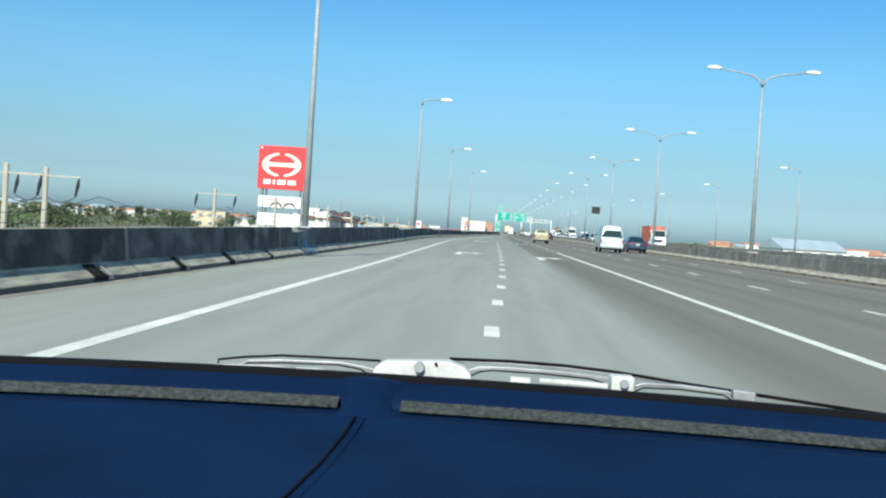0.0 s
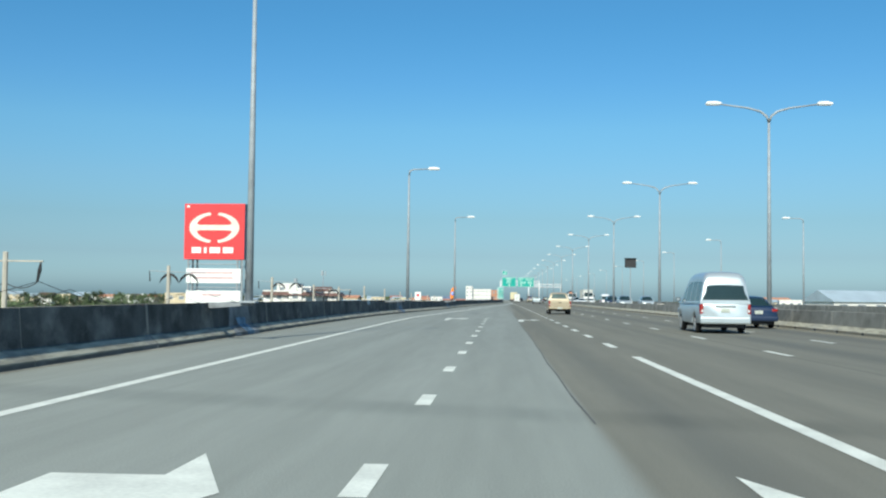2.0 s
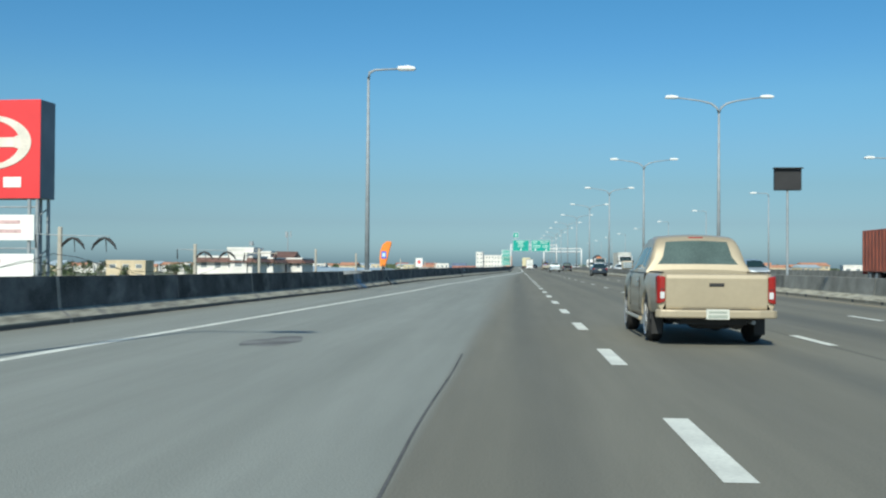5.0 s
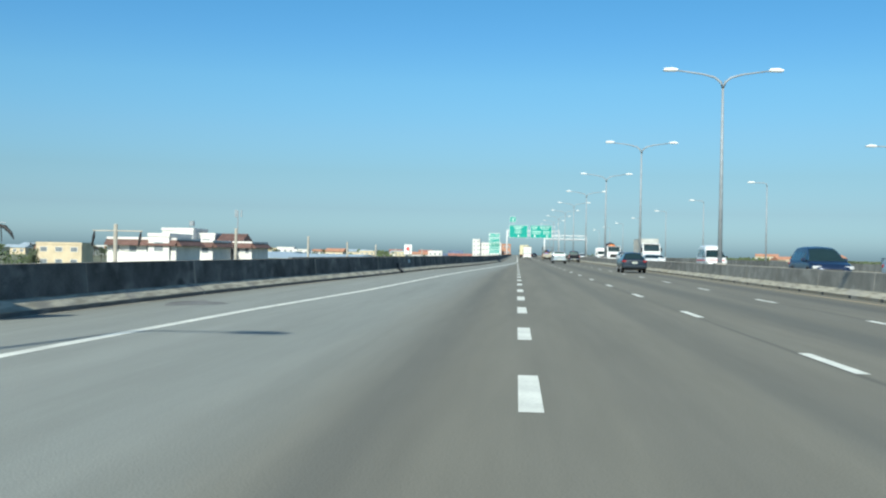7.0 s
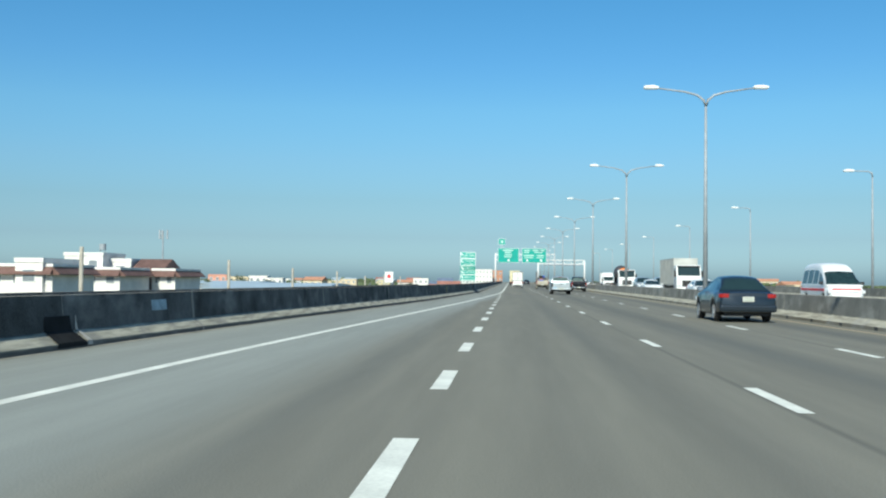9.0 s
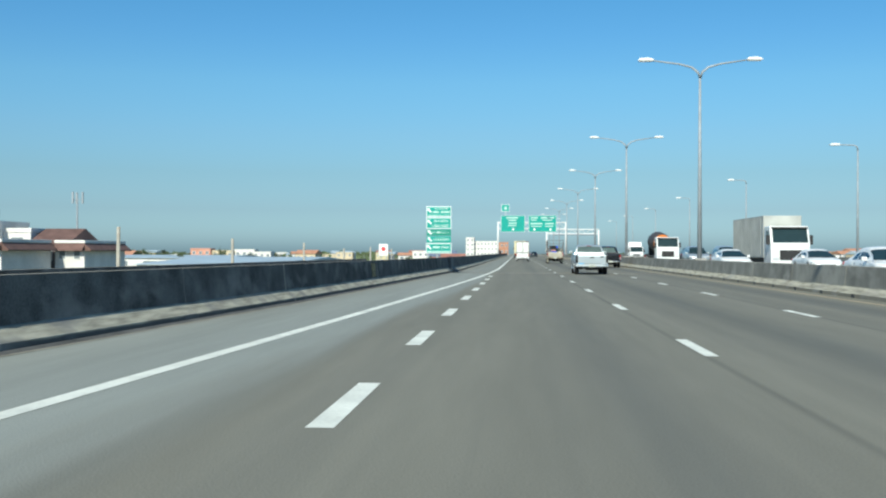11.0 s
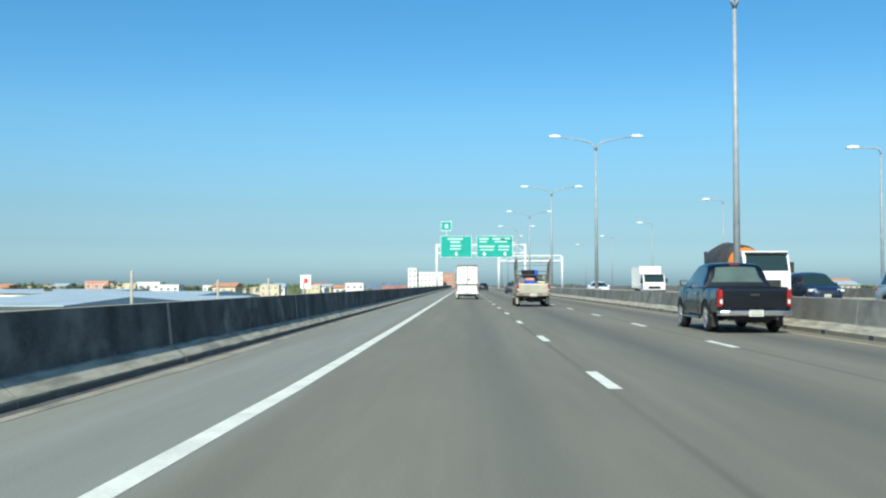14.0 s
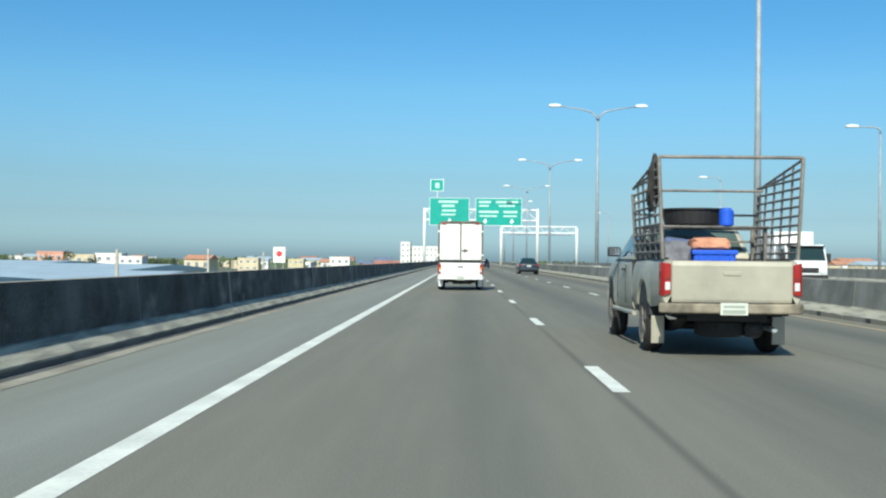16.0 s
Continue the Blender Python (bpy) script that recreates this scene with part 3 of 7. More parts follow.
lamp = side_lamp(9.95 - 0.9, 1.72, "tall grey steel lamp post with one arm on the barrier")
M_PEDESTAL = material("grey_pedestal_concrete", (0.20, 0.215, 0.225), 0.9, var=0.4, scale=1.4, fine=20, bump=0.3)
M_BLUEWASH = material("worn_blue_paint", (0.13, 0.23, 0.34), 0.85, var=0.45, scale=2.2, fine=12, bump=0.2)
for i, (x, y, ya, yb) in enumerate(((-10.02, 20.1, 20.8, 23.3), (-9.75, 62.45, 64.6, 67.4), (-9.32, 107.0, 112.6, 115.6), (-7.95, 149.3, 151.6, 154.0))):
    crest = along(CREST, y)
    m = pose(x, y, 0.9 * crest + 0.012)
    base = thing("lamp_pedestal", "grey concrete lamp pedestal with worn blue paint in the barrier", "pedestal", group="lamp pedestals", kind="structure")
    # the bracket that carries the pole off the crest
    x0, x1, z = along(WALL, y) - 0.34, x + 0.12, 0.9 * crest + 0.012
    part("bracket", extrude([(x0, z - 0.16), (x0 + 0.16, z - 0.16), (x1, z - 0.07), (x1, z), (x0, z)], y - 0.11, y + 0.11, "y"), M_PEDESTAL, base, "concrete bracket", 0.01)
    # the cast block, a little proud of the barrier face and spread at its foot
    bm = bmesh.new()
    rows = []
    for k, (u, w) in enumerate(((0.0, 0.0), (0.12, 0.022), (0.88, 0.022), (1.0, 0.0))):
        ring = []
        for j, (p, q) in enumerate(((-0.50, 0.0), (0.012, 0.0), (0.012, 0.11), (-0.215, 0.29), (-0.262, 0.60), (-0.280, 0.908), (-0.49, 0.908))):
            yy = ya + (yb - ya) * u + (0.0, 0.30, 0.30, 0.12, -0.12, -0.25, -0.25)[j] * (1 if k > 1 else -0.6)
            ring.append(bm.verts.new((along(WALL, yy) + p + w, yy, q * crest)))
        rows.append(ring)
    k = len(rows[0])
    for r0, r1 in zip(rows, rows[1:]):
        for q in range(k):
            bm.faces.new((r0[q], r0[(q + 1) % k], r1[(q + 1) % k], r1[q]))
    bm.faces.new(rows[0][::-1]), bm.faces.new(rows[-1])
    bmesh.ops.recalc_face_normals(bm, faces=bm.faces[:])
    part("block", bm, M_PEDESTAL, base)
    bm = bmesh.new()
    mid = (ya + yb) / 2
    wash = [[bm.verts.new((along(WALL, mid + dy + sk) + p + 0.04, mid + dy + sk, q * crest + 0.006)) for p, q, sk in ((0.012, 0.02, 0.3), (0.012, 0.11, 0.25), (-0.205, 0.29, 0.0), (-0.228, 0.48, -0.15 + 0.35 * dy))] for dy in (-0.5, 0.0, 0.45)]
    for r0, r1 in zip(wash, wash[1:]):
        for q in range(3):
            bm.faces.new((r0[q], r1[q], r1[q + 1], r0[q + 1]))
    part("paint_patch", bm, M_BLUEWASH, base, "worn blue paint")
    if i == 0:
        lamp.matrix_basis = m
    else:
        copy_thing(lamp, m)
lamp = double_lamp(11.6, 2.9, "tall grey steel lamp post with two arms in the median")
lamp.matrix_basis = pose(11.16, 90.46 - 78.06, 0)
for k in range(-1, 13):
    copy_thing(lamp, pose(11.16, 90.46 + 39.03 * k, 0))
lamp = side_lamp(9.9, 1.8, "tall grey lamp post on the far edge of the highway")
lamp.matrix_basis = pose(28.6, 63, 0, 0, 0, 180)
for k in range(1, 12):
    copy_thing(lamp, pose(28.6, 63 + 42 * k, 0, 0, 0, 180))


# ---- signs and roadside things ----
M_RED = material("sign_red", (0.75, 0.045, 0.05), 0.45, var=0.06, scale=0.4, fine=8)
M_SIGNWHITE = material("sign_white", (0.82, 0.82, 0.80), 0.5, var=0.05, scale=0.6, fine=10)
M_SIGNGREY = material("sign_side_grey", (0.20, 0.24, 0.28), 0.6, var=0.12, scale=0.5)
M_GREEN = material("sign_green", (0.0, 0.31, 0.25), 0.6, var=0.08, scale=1.0, fine=12)
M_GREEN_DEEP = material("sign_green_faded", (0.0, 0.24, 0.17), 0.5, var=0.12, scale=1.4, fine=12)
M_REFLECT = material("reflective_white", (0.85, 0.87, 0.86), 0.4, var=0.05, scale=2)
M_EMBLEM = material("aged_white_emblem", (0.74, 0.68, 0.60), 0.5, var=0.10, scale=0.8, fine=8)
M_PRINT = material("faded_sign_print", (0.45, 0.66, 0.60), 0.6, var=0.2, scale=3)
M_STEELWHITE = material("white_painted_steel", (0.70, 0.71, 0.70), 0.5, var=0.08, scale=1)
M_BLACK = material("matt_black", (0.018, 0.018, 0.02), 0.55, var=0.2, scale=3)
M_ORANGE = material("orange_fabric", (0.85, 0.24, 0.03), 0.7, var=0.1, scale=3, fine=60, bump=0.2)
M_BLUE = material("blue_plastic", (0.02, 0.10, 0.62), 0.4, var=0.1, scale=2)
M_POLE = material("spun_concrete", (0.45, 0.42, 0.36), 0.85, var=0.15, scale=1.5, fine=25)
M_CABLE = material("black_cable", (0.02, 0.02, 0.022), 0.6, var=0.1)
M_WALLWHITE = material("white_render", (0.74, 0.72, 0.68), 0.85, var=0.12, scale=0.3, fine=4)
M_WALLCREAM = material("cream_render", (0.62, 0.52, 0.36), 0.85, var=0.14, scale=0.3, fine=4)
M_ROOFRED = material("brown_red_roof_tiles", (0.15, 0.085, 0.07), 0.8, var=0.2, scale=0.8, fine=9)
M_ROOFBLUE = material("pale_metal_roof", (0.46, 0.55, 0.60), 0.5, 0.2, var=0.1, scale=0.2, fine=2)
M_ROOFORANGE = material("orange_roof", (0.48, 0.24, 0.15), 0.75, var=0.15, scale=0.5, fine=6)
# pane colour lifted to stand for distance haze and sky reflection
M_WINDOW = material("hazed_window", (0.20, 0.23, 0.25), 0.3, var=0.2, scale=0.7)
M_BARK = material("bark", (0.13, 0.10, 0.07), 0.9, var=0.3, scale=3)
M_LEAF = material("foliage", (0.080, 0.112, 0.050), 0.8, var=0.5, scale=0.8, fine=5, island=0.35)


def flat(pts, depth, bm=None):
    """A flat outline in x and z, depth thick towards the viewer (minus y)."""
    return extrude(pts, 0.0, -depth, "y", bm)


def ellipse(cx, cz, ax, az, a0, a1, n=20):
    return [(cx + ax * math.cos(a0 + (a1 - a0) * k / n), cz + az * math.sin(a0 + (a1 - a0) * k / n)) for k in range(n + 1)]


def lettering(text, size, mat, parent, x, y, z, align="CENTER", squeeze=1.0):
    """Words as flat raised letters that face down the road."""
    cu = bpy.data.curves.new("lettering", "FONT")
    cu.body, cu.size, cu.extrude, cu.align_x, cu.resolution_u = text, size, 0.004, align, 2
    tmp = bpy.data.objects.new("lettering", cu)
    scene.collection.objects.link(tmp)
    me = bpy.data.meshes.new_from_object(tmp.evaluated_get(bpy.context.evaluated_depsgraph_get()))
    bpy.data.objects.remove(tmp)
    me.materials.clear()
    me.materials.append(mat)
    ob = new("lettering", me)
    ob.parent = parent
    ob.matrix_basis = Matrix.Translation((x, y, z)) @ Matrix.Rotation(radians(90), 4, "X") @ Matrix.Diagonal((squeeze, 1, 1, 1))
    return ob


# tall red billboard with a white emblem, beside the highway
bb = thing("billboard", "tall red billboard with a white emblem above two white panels", "billboard", pose(-44.65, 186.8, GROUND, 0, 0, -4))
W = 4.52
part("cabinet", box(-W, W, 0, 2.4, 11.4, 19.5), M_SIGNGREY, bb, "grey sheet-metal box sides", 0.03)
face = part("sign_face", box(-W, W, -0.05, -0.003, 11.4, 19.5), M_RED, bb, "red sign face")
bm = flat(ellipse(0, 16.0, 3.75, 2.25, radians(100), radians(260), 24) + ellipse(0, 16.0, 2.75, 1.85, radians(260), radians(100), 24), 0.06)
ob = part("emblem_arc", bm, M_EMBLEM, face, "white emblem arc")
ob.location.y = -0.055
ob = part("emblem_arc", flat(ellipse(0, 16.0, 3.75, 2.25, radians(80), radians(-80), 24) + ellipse(0, 16.0, 2.75, 1.85, radians(-80), radians(80), 24), 0.06), M_EMBLEM, face, "white emblem arc")
ob.location.y = -0.055
ob = part("emblem_bar", flat([(-3.0, 15.5), (-2.5, 15.5), (-2.2, 15.62), (2.2, 15.62), (2.5, 15.5), (3.0, 15.5), (3.0, 16.55), (2.5, 16.55), (2.2, 16.4), (-2.2, 16.4), (-2.5, 16.55), (-3.0, 16.55)], 0.07), M_EMBLEM, face, "white emblem crossbar")
ob.location.y = -0.055
for x0, x1 in ((-3.35, -1.95), (-1.5, -1.1), (-0.65, 0.95), (1.35, 2.9)):
    ob = part("name_bar", flat([(x0, 12.3), (x1, 12.3), (x1, 13.15), (x0, 13.15)], 0.05), M_SIGNWHITE, face, "plain white bar")
    ob.location.y = -0.055
ob = part("corner_mark", flat([(-4.2, 18.95), (-3.75, 18.95), (-3.75, 19.25), (-4.2, 19.25)], 0.03), M_SIGNWHITE, face)
ob.location.y = -0.055
for z0, z1 in ((7.95, 10.05), (4.6, 6.85)):
    panel = part("name_panel", box(-4.1, 4.1, -0.12, 0.0, z0, z1), M_SIGNWHITE, bb, "white name panel", 0.02)
    for k, (a, c) in enumerate(((-3.4, 2.9), (-2.6, 3.0)) if z0 > 7 else ((-1.6, 1.2),)):
        zz = z1 - 0.75 - 0.75 * k
        part("text_bar", box(a, c, -0.135, -0.121, zz, zz + 0.3), material("faint_red_print", (0.62, 0.42, 0.42), 0.6, var=0.2, scale=3), panel, "faint red text bar")
for x in (-3.9, -3.2, 3.5, 4.2):
    for y in (0.2, 2.0):
        if abs(x) > 3.4 or y > 1:
            part("leg", tube([(x, y, 0), (x, y, 11.5)], (0.17, 0.15), 8), M_GALV, bb)
for z in (7.3, 10.7, 3.0):
    part("brace", tube([(3.5, 0.2, z - 1.4), (4.2, 2.0, z)], (0.06, 0.06), 6), M_GALV, bb)
    part("brace", tube([(-3.9, 0.3, z), (4.2, 0.3, z)], (0.07, 0.07), 6), M_GALV, bb)

# stack of five green direction boards by the exit
gs = thing("direction_sign", "stack of five green direction boards with white arrows", "road sign", pose(-3.12, 287.6, 0))
for x in (-0.62, -0.10):
    part("post", box(x - 0.05, x + 0.05, 0.05, 0.15, -0.0, 3.75), M_GALV, gs)


def up_left_arrow(parent, cx, cz, s):
    pts = [(-0.5, 0.5), (0.12, 0.5), (-0.08, 0.28), (0.5, -0.26), (0.24, -0.52), (-0.30, 0.06), (-0.5, -0.12)]
    ob = part("arrow", flat([(cx + a * s, cz + c * s) for a, c in pts][::-1], 0.006), M_REFLECT, parent, "white arrow")
    ob.location.y = -0.034


boards = [(3.20, 3.80, 0.71, M_GREEN, True), (2.54, 3.16, 0.71, M_GREEN, True), (2.14, 2.50, 0.69, M_GREEN_DEEP, False), (1.74, 2.10, 0.69, M_GREEN, False), (1.13, 1.70, 0.725, M_GREEN, True)]
for z0, z1, w, mat, framed in boards:
    b = part("board", box(-w, w, -0.03, 0.0, z0, z1), M_REFLECT if framed else mat, gs, "green board with a white rim" if framed else "plain green board", 0.01)
    if framed:
        part("green_field", box(-w + 0.035, w - 0.035, -0.033, -0.0305, z0 + 0.035, z1 - 0.035), mat, b)
    up_left_arrow(b, -w + 0.19, (z0 + z1) / 2 + (0.06 if z1 - z0 > 0.5 else 0), 0.25)
    mid = (z0 + z1) / 2
    if z0 == 2.54:
        lettering("สน.ทางด่วน", 0.20, M_REFLECT, b, 0.13, -0.036, mid + 0.06, squeeze=0.88)
        lettering("บางนา-ชลบุรี", 0.20, M_REFLECT, b, 0.08, -0.036, mid - 0.21, squeeze=0.88)
    elif z0 == 1.74:
        lettering("ร.ร.ราชวินิตฯ", 0.20, M_REFLECT, b, 0.14, -0.036, mid - 0.06, squeeze=0.88)
    elif z0 == 3.20:
        lettering("สนามกอล์ฟ", 0.155, M_REFLECT, b, 0.14, -0.036, mid + 0.13)
        for a, c in ((-0.34, 0.0), (0.12, 0.62)):
            part("text_bar", box(a, c, -0.039, -0.0335, mid - 0.07, mid + 0.03), M_PRINT, b)
        part("text_bar", box(-0.60, -0.06, -0.039, -0.0335, mid - 0.245, mid - 0.185), M_PRINT, b)
        lettering("GOLF CLUB", 0.105, M_REFLECT, b, 0.30, -0.036, mid - 0.25)
    elif z0 == 1.13:
        part("text_bar", box(-0.34, 0.06, -0.039, -0.0335, mid + 0.01, mid + 0.12), M_PRINT, b)
        lettering("บางนา", 0.20, M_REFLECT, b, 0.36, -0.036, mid + 0.0, squeeze=0.9)
        part("text_bar", box(-0.64, 0.64, -0.039, -0.0335, mid - 0.22, mid - 0.15), M_PRINT, b)
    else:
        lettering("รพ.", 0.19, M_PRINT, b, -0.27, -0.036, mid - 0.06, squeeze=0.85)
        part("text_bar", box(-0.12, 0.10, -0.036, -0.0305, mid - 0.05, mid + 0.06), M_PRINT, b)
        lettering("รัตน์ ๑", 0.19, M_PRINT, b, 0.36, -0.036, mid - 0.06, squeeze=0.88)


def down_arrow(parent, x, z, s, y):
    pts = [(0, -0.5), (0.5, 0.05), (0.18, 0.05), (0.18, 0.5), (-0.18, 0.5), (-0.18, 0.05), (-0.5, 0.05)]
    ob = part("arrow", flat([(x + a * s, z + c * s) for a, c in pts], 0.01), M_REFLECT, parent, "white arrow")
    ob.location.y = y


# overhead gantry with two green lane signs
ga = thing("sign_gantry", "white steel gantry with two green lane signs over the road", "sign gantry", pose(0, 484, 0))
for x in (-3.3, 12.9):
    part("column", tube([(x, 0, 0), (x, 0, 8.6)], (0.22, 0.2), 10), M_STEELWHITE, ga, smooth=True)
for z in (6.9, 8.4):
    part("beam", tube([(-3.3, 0, z), (12.9, 0, z)], (0.14, 0.14), 8), M_STEELWHITE, ga)
for k in range(9):
    part("lattice", tube([(-3.3 + 1.8 * k, 0, 6.9 if k % 2 else 8.4), (-1.5 + 1.8 * k, 0, 8.4 if k % 2 else 6.9)], (0.06, 0.06), 6), M_STEELWHITE, ga)
for x0, x1, arrows, bars in ((-2.6, 3.1, (0.3,), ((-1.3, 1.5, 9.35, 0.42), (-0.8, 1.0, 8.75, 0.42), (-0.8, 1.2, 8.1, 0.35), (-0.9, 1.1, 7.55, 0.3))), (4.0, 10.6, (5.4, 9.2), ((4.5, 6.2, 9.35, 0.4), (6.9, 10.1, 9.35, 0.42), (4.5, 5.9, 8.85, 0.3), (7.3, 9.6, 8.85, 0.3), (4.5, 7.3, 7.95, 0.4), (8.0, 10.0, 7.95, 0.4), (4.6, 7.1, 7.4, 0.28), (8.0, 9.9, 7.4, 0.28)))):
    s = part("sign_board", box(x0, x1, -0.30, -0.22, 6.15, 10.05), M_REFLECT, ga, "green overhead sign with a thin white rim")
    part("green_field", box(x0 + 0.05, x1 - 0.05, -0.31, -0.301, 6.2, 10.0), M_GREEN, s)
    for a in arrows:
        down_arrow(s, a, 6.75, 0.7, -0.312)
    for a, c, z, h in bars:
        part("text_bar", box(a, c, -0.325, -0.311, z, z + h * 0.8), M_PRINT, s)
small = part("route_board", box(-2.5, -0.6, -0.3, -0.22, 11.0, 12.7), M_REFLECT, ga, "small green board on top of the gantry")
part("green_field", box(-2.43, -0.67, -0.31, -0.301, 11.07, 12.63), M_GREEN, small)
part("text_bar", box(-1.8, -1.2, -0.325, -0.311, 11.45, 12.2), M_PRINT, small)
part("stub", tube([(-1.5, -0.2, 8.4), (-1.5, -0.2, 11.1)], (0.06, 0.06), 6), M_STEELWHITE, ga)

# second gantry farther on, lattice beam with a dark back
gb = thing("sign_gantry", "white lattice gantry over the road in the distance", "sign gantry", pose(0, 552, 0))
for x in (10.2, 25.8):
    part("column", tube([(x, 0, 0), (x, 0, 8.0)], (0.28, 0.26), 10), M_STEELWHITE, gb, smooth=True)
for z in (6.9, 8.2):
    part("beam", tube([(10.2, 0, z), (25.8, 0, z)], (0.16, 0.16), 8), M_STEELWHITE, gb)
for k in range(12):
    part("lattice", tube([(10.2 + 1.3 * k, 0, 6.9 if k % 2 else 8.2), (11.5 + 1.3 * k, 0, 8.2 if k % 2 else 6.9)], (0.07, 0.07), 6), M_STEELWHITE, gb)
part("catwalk", box(12.0, 24.5, -0.6, 0.2, 6.4, 6.7), M_SIGNGREY, gb)

# dark square message sign on a post in the median
ms = thing("message_sign", "small square dark message sign on a slim post", "road sign", pose(11.3, 152.3, 0))
part("post", tube([(0, 0, 0), (0, 0, 5.1)], (0.06, 0.05), 8), M_GALV, ms)
part("display", box(-0.62, 0.62, -0.12, 0.1, 4.75, 5.75), M_BLACK, ms, "black display box", 0.03)
part("hood", box(-0.66, 0.66, -0.3, 0.1, 5.75, 5.8), M_BLACK, ms)

# orange feather banner on the barrier
fl = thing("feather_banner", "leaning orange feather banner with a blue patch above the barrier", "banner", pose(-8.72, 161.9, 0.9) @ Matrix.Scale(1.08, 4))
outline = [(-0.24, 0.18), (0.02, 0.16), (0.14, 0.5), (0.24, 0.95), (0.36, 1.35), (0.34, 1.47), (0.12, 1.48), (-0.10, 1.33), (-0.22, 1.0), (-0.27, 0.6)]
ob = part("sail", extrude(outline, -0.05, 0.12, "y"), M_ORANGE, fl, "orange fabric sail", 0.03)
part("patch", box(-0.16, 0.10, -0.06, -0.051, 0.58, 0.95), M_BLUE, ob, "blue printed patch")
part("print", box(-0.12, 0.05, -0.064, -0.0605, 0.66, 0.88), material("pale_blue_print", (0.45, 0.62, 0.8), 0.6), ob, "pale print on the patch")
part("foot", tube([(-0.06, 0, 0), (-0.08, 0, 0.3)], (0.09, 0.05), 8), M_BLACK, fl)


# concrete power poles beside the highway, some with crossarms and drooping cable heads
def power_pole(kind):
    """kind: bare, cross (crossarm with hanging strings), droop or centred (two thick black cable bows beside or over the shaft)."""
    words = {"bare": "bare concrete power pole beyond the barrier", "cross": "concrete power pole with a crossarm and two hanging insulators", "droop": "concrete power pole with drooping black cable bows", "centred": "concrete power pole with a black cable bow over its top"}
    p = thing("power_pole", words[kind], "power pole", group="power poles")
    part("shaft", tube([(0, 0, 0), (0, 0, 4), (0, 0, 8.35), (0, 0, 8.4)], (0.21, 0.19, 0.17, 0.14), 8), M_POLE, p)
    if kind == "cross":
        part("crossarm", box(-2.0, 2.35, -0.05, 0.05, 7.78, 7.88), M_POLE, p, bevel=0.01)
        for x in (-1.85, 2.2):
            part("insulator", tube([(x, 0, 7.78), (x - 0.06, 0, 7.3), (x - 0.2, 0, 6.55)], (0.05, 0.13, 0.07), 8), M_CABLE, p, "dark insulator string")
        for x0, x1 in ((-2.05, 0.0), (0.0, 2.0)):
            pts = [(x0 + (x1 - x0) * k / 6, 0, 6.5 - 0.35 * math.sin(math.pi * k / 6)) for k in range(7)]
            part("cable_loop", tube(pts, [0.03] * 7, 6), M_CABLE, p)
    elif kind in ("droop", "centred"):
        part("crossarm", tube([(-1.9, 0, 7.9), (0, 0, 7.8), (3.7, 0, 7.75)], (0.03, 0.05, 0.03), 6), M_GALV, p)
        for x in (0.95, 3.3) if kind == "droop" else (0.1, 2.0):
            part("cable_bow", tube([(x - 0.95, 0, 6.75), (x - 0.75, 0, 7.15), (x - 0.35, 0, 7.5), (x, 0, 7.62), (x + 0.35, 0, 7.5), (x + 0.72, 0, 7.15), (x + 0.9, 0, 6.8)], (0.03, 0.10, 0.13, 0.07, 0.13, 0.10, 0.03), 8), M_CABLE, p, "thick black cable bow")
            part("cable_drop", tube([(x + 0.1, 0, 7.6), (x + 0.16, 0, 6.6)], (0.05, 0.02), 6), M_CABLE, p)
        part("insulator", tube([(-1.85, 0, 7.9), (-1.8, 0, 6.9)], (0.04, 0.07), 8), M_CABLE, p, "dark insulator string")
    return p


poles = {"cross": [(-33.5, 50.0, 0.0), (-33.5, 55.7, 0.1), (-33.5, 98.0, 0.35), (-33.5, 234.0, -0.35)], "centred": [(-34.3, 133.0, 0.55)], "droop": [(-33.6, 175.5, 0.3), (-33.6, 207.5, -0.3)],
         "bare": [(-33.7, 273.0, 0.2), (-34.3, 320.5, 0.0), (-33.5, 356.0, -0.6), (-34.0, 402.5, -0.7), (-33.5, 440.5, -1.5), (-33.8, 481.5, -1.0), (-33.5, 522.0, -1.2)]}
for kind, places in poles.items():
    pole = power_pole(kind)
    for k, (x, y, z) in enumerate(places):
        m = pose(x, y, GROUND + z, 0, 0, 3 * (k % 3 - 1))
        if k:
            copy_thing(pole, m)
        else:
            pole.matrix_basis = m
wires = thing("power_lines", "slack black power lines between the poles", "cable", kind="stuff")
for x, z in ((-35.0, 1.5), (-30.7, 1.5), (-32.8, 2.0)):
    pts = []
    for k in range(0, 52):
        y = -8 + 4.2 * k
        s = ((y - 28) % 36.5) / 36.5
        pts.append((x, y, z - 1.6 * (1 - (2 * s - 1) ** 2)))
    part("wire", tube(pts, [0.022] * len(pts), 4), M_CABLE, wires)


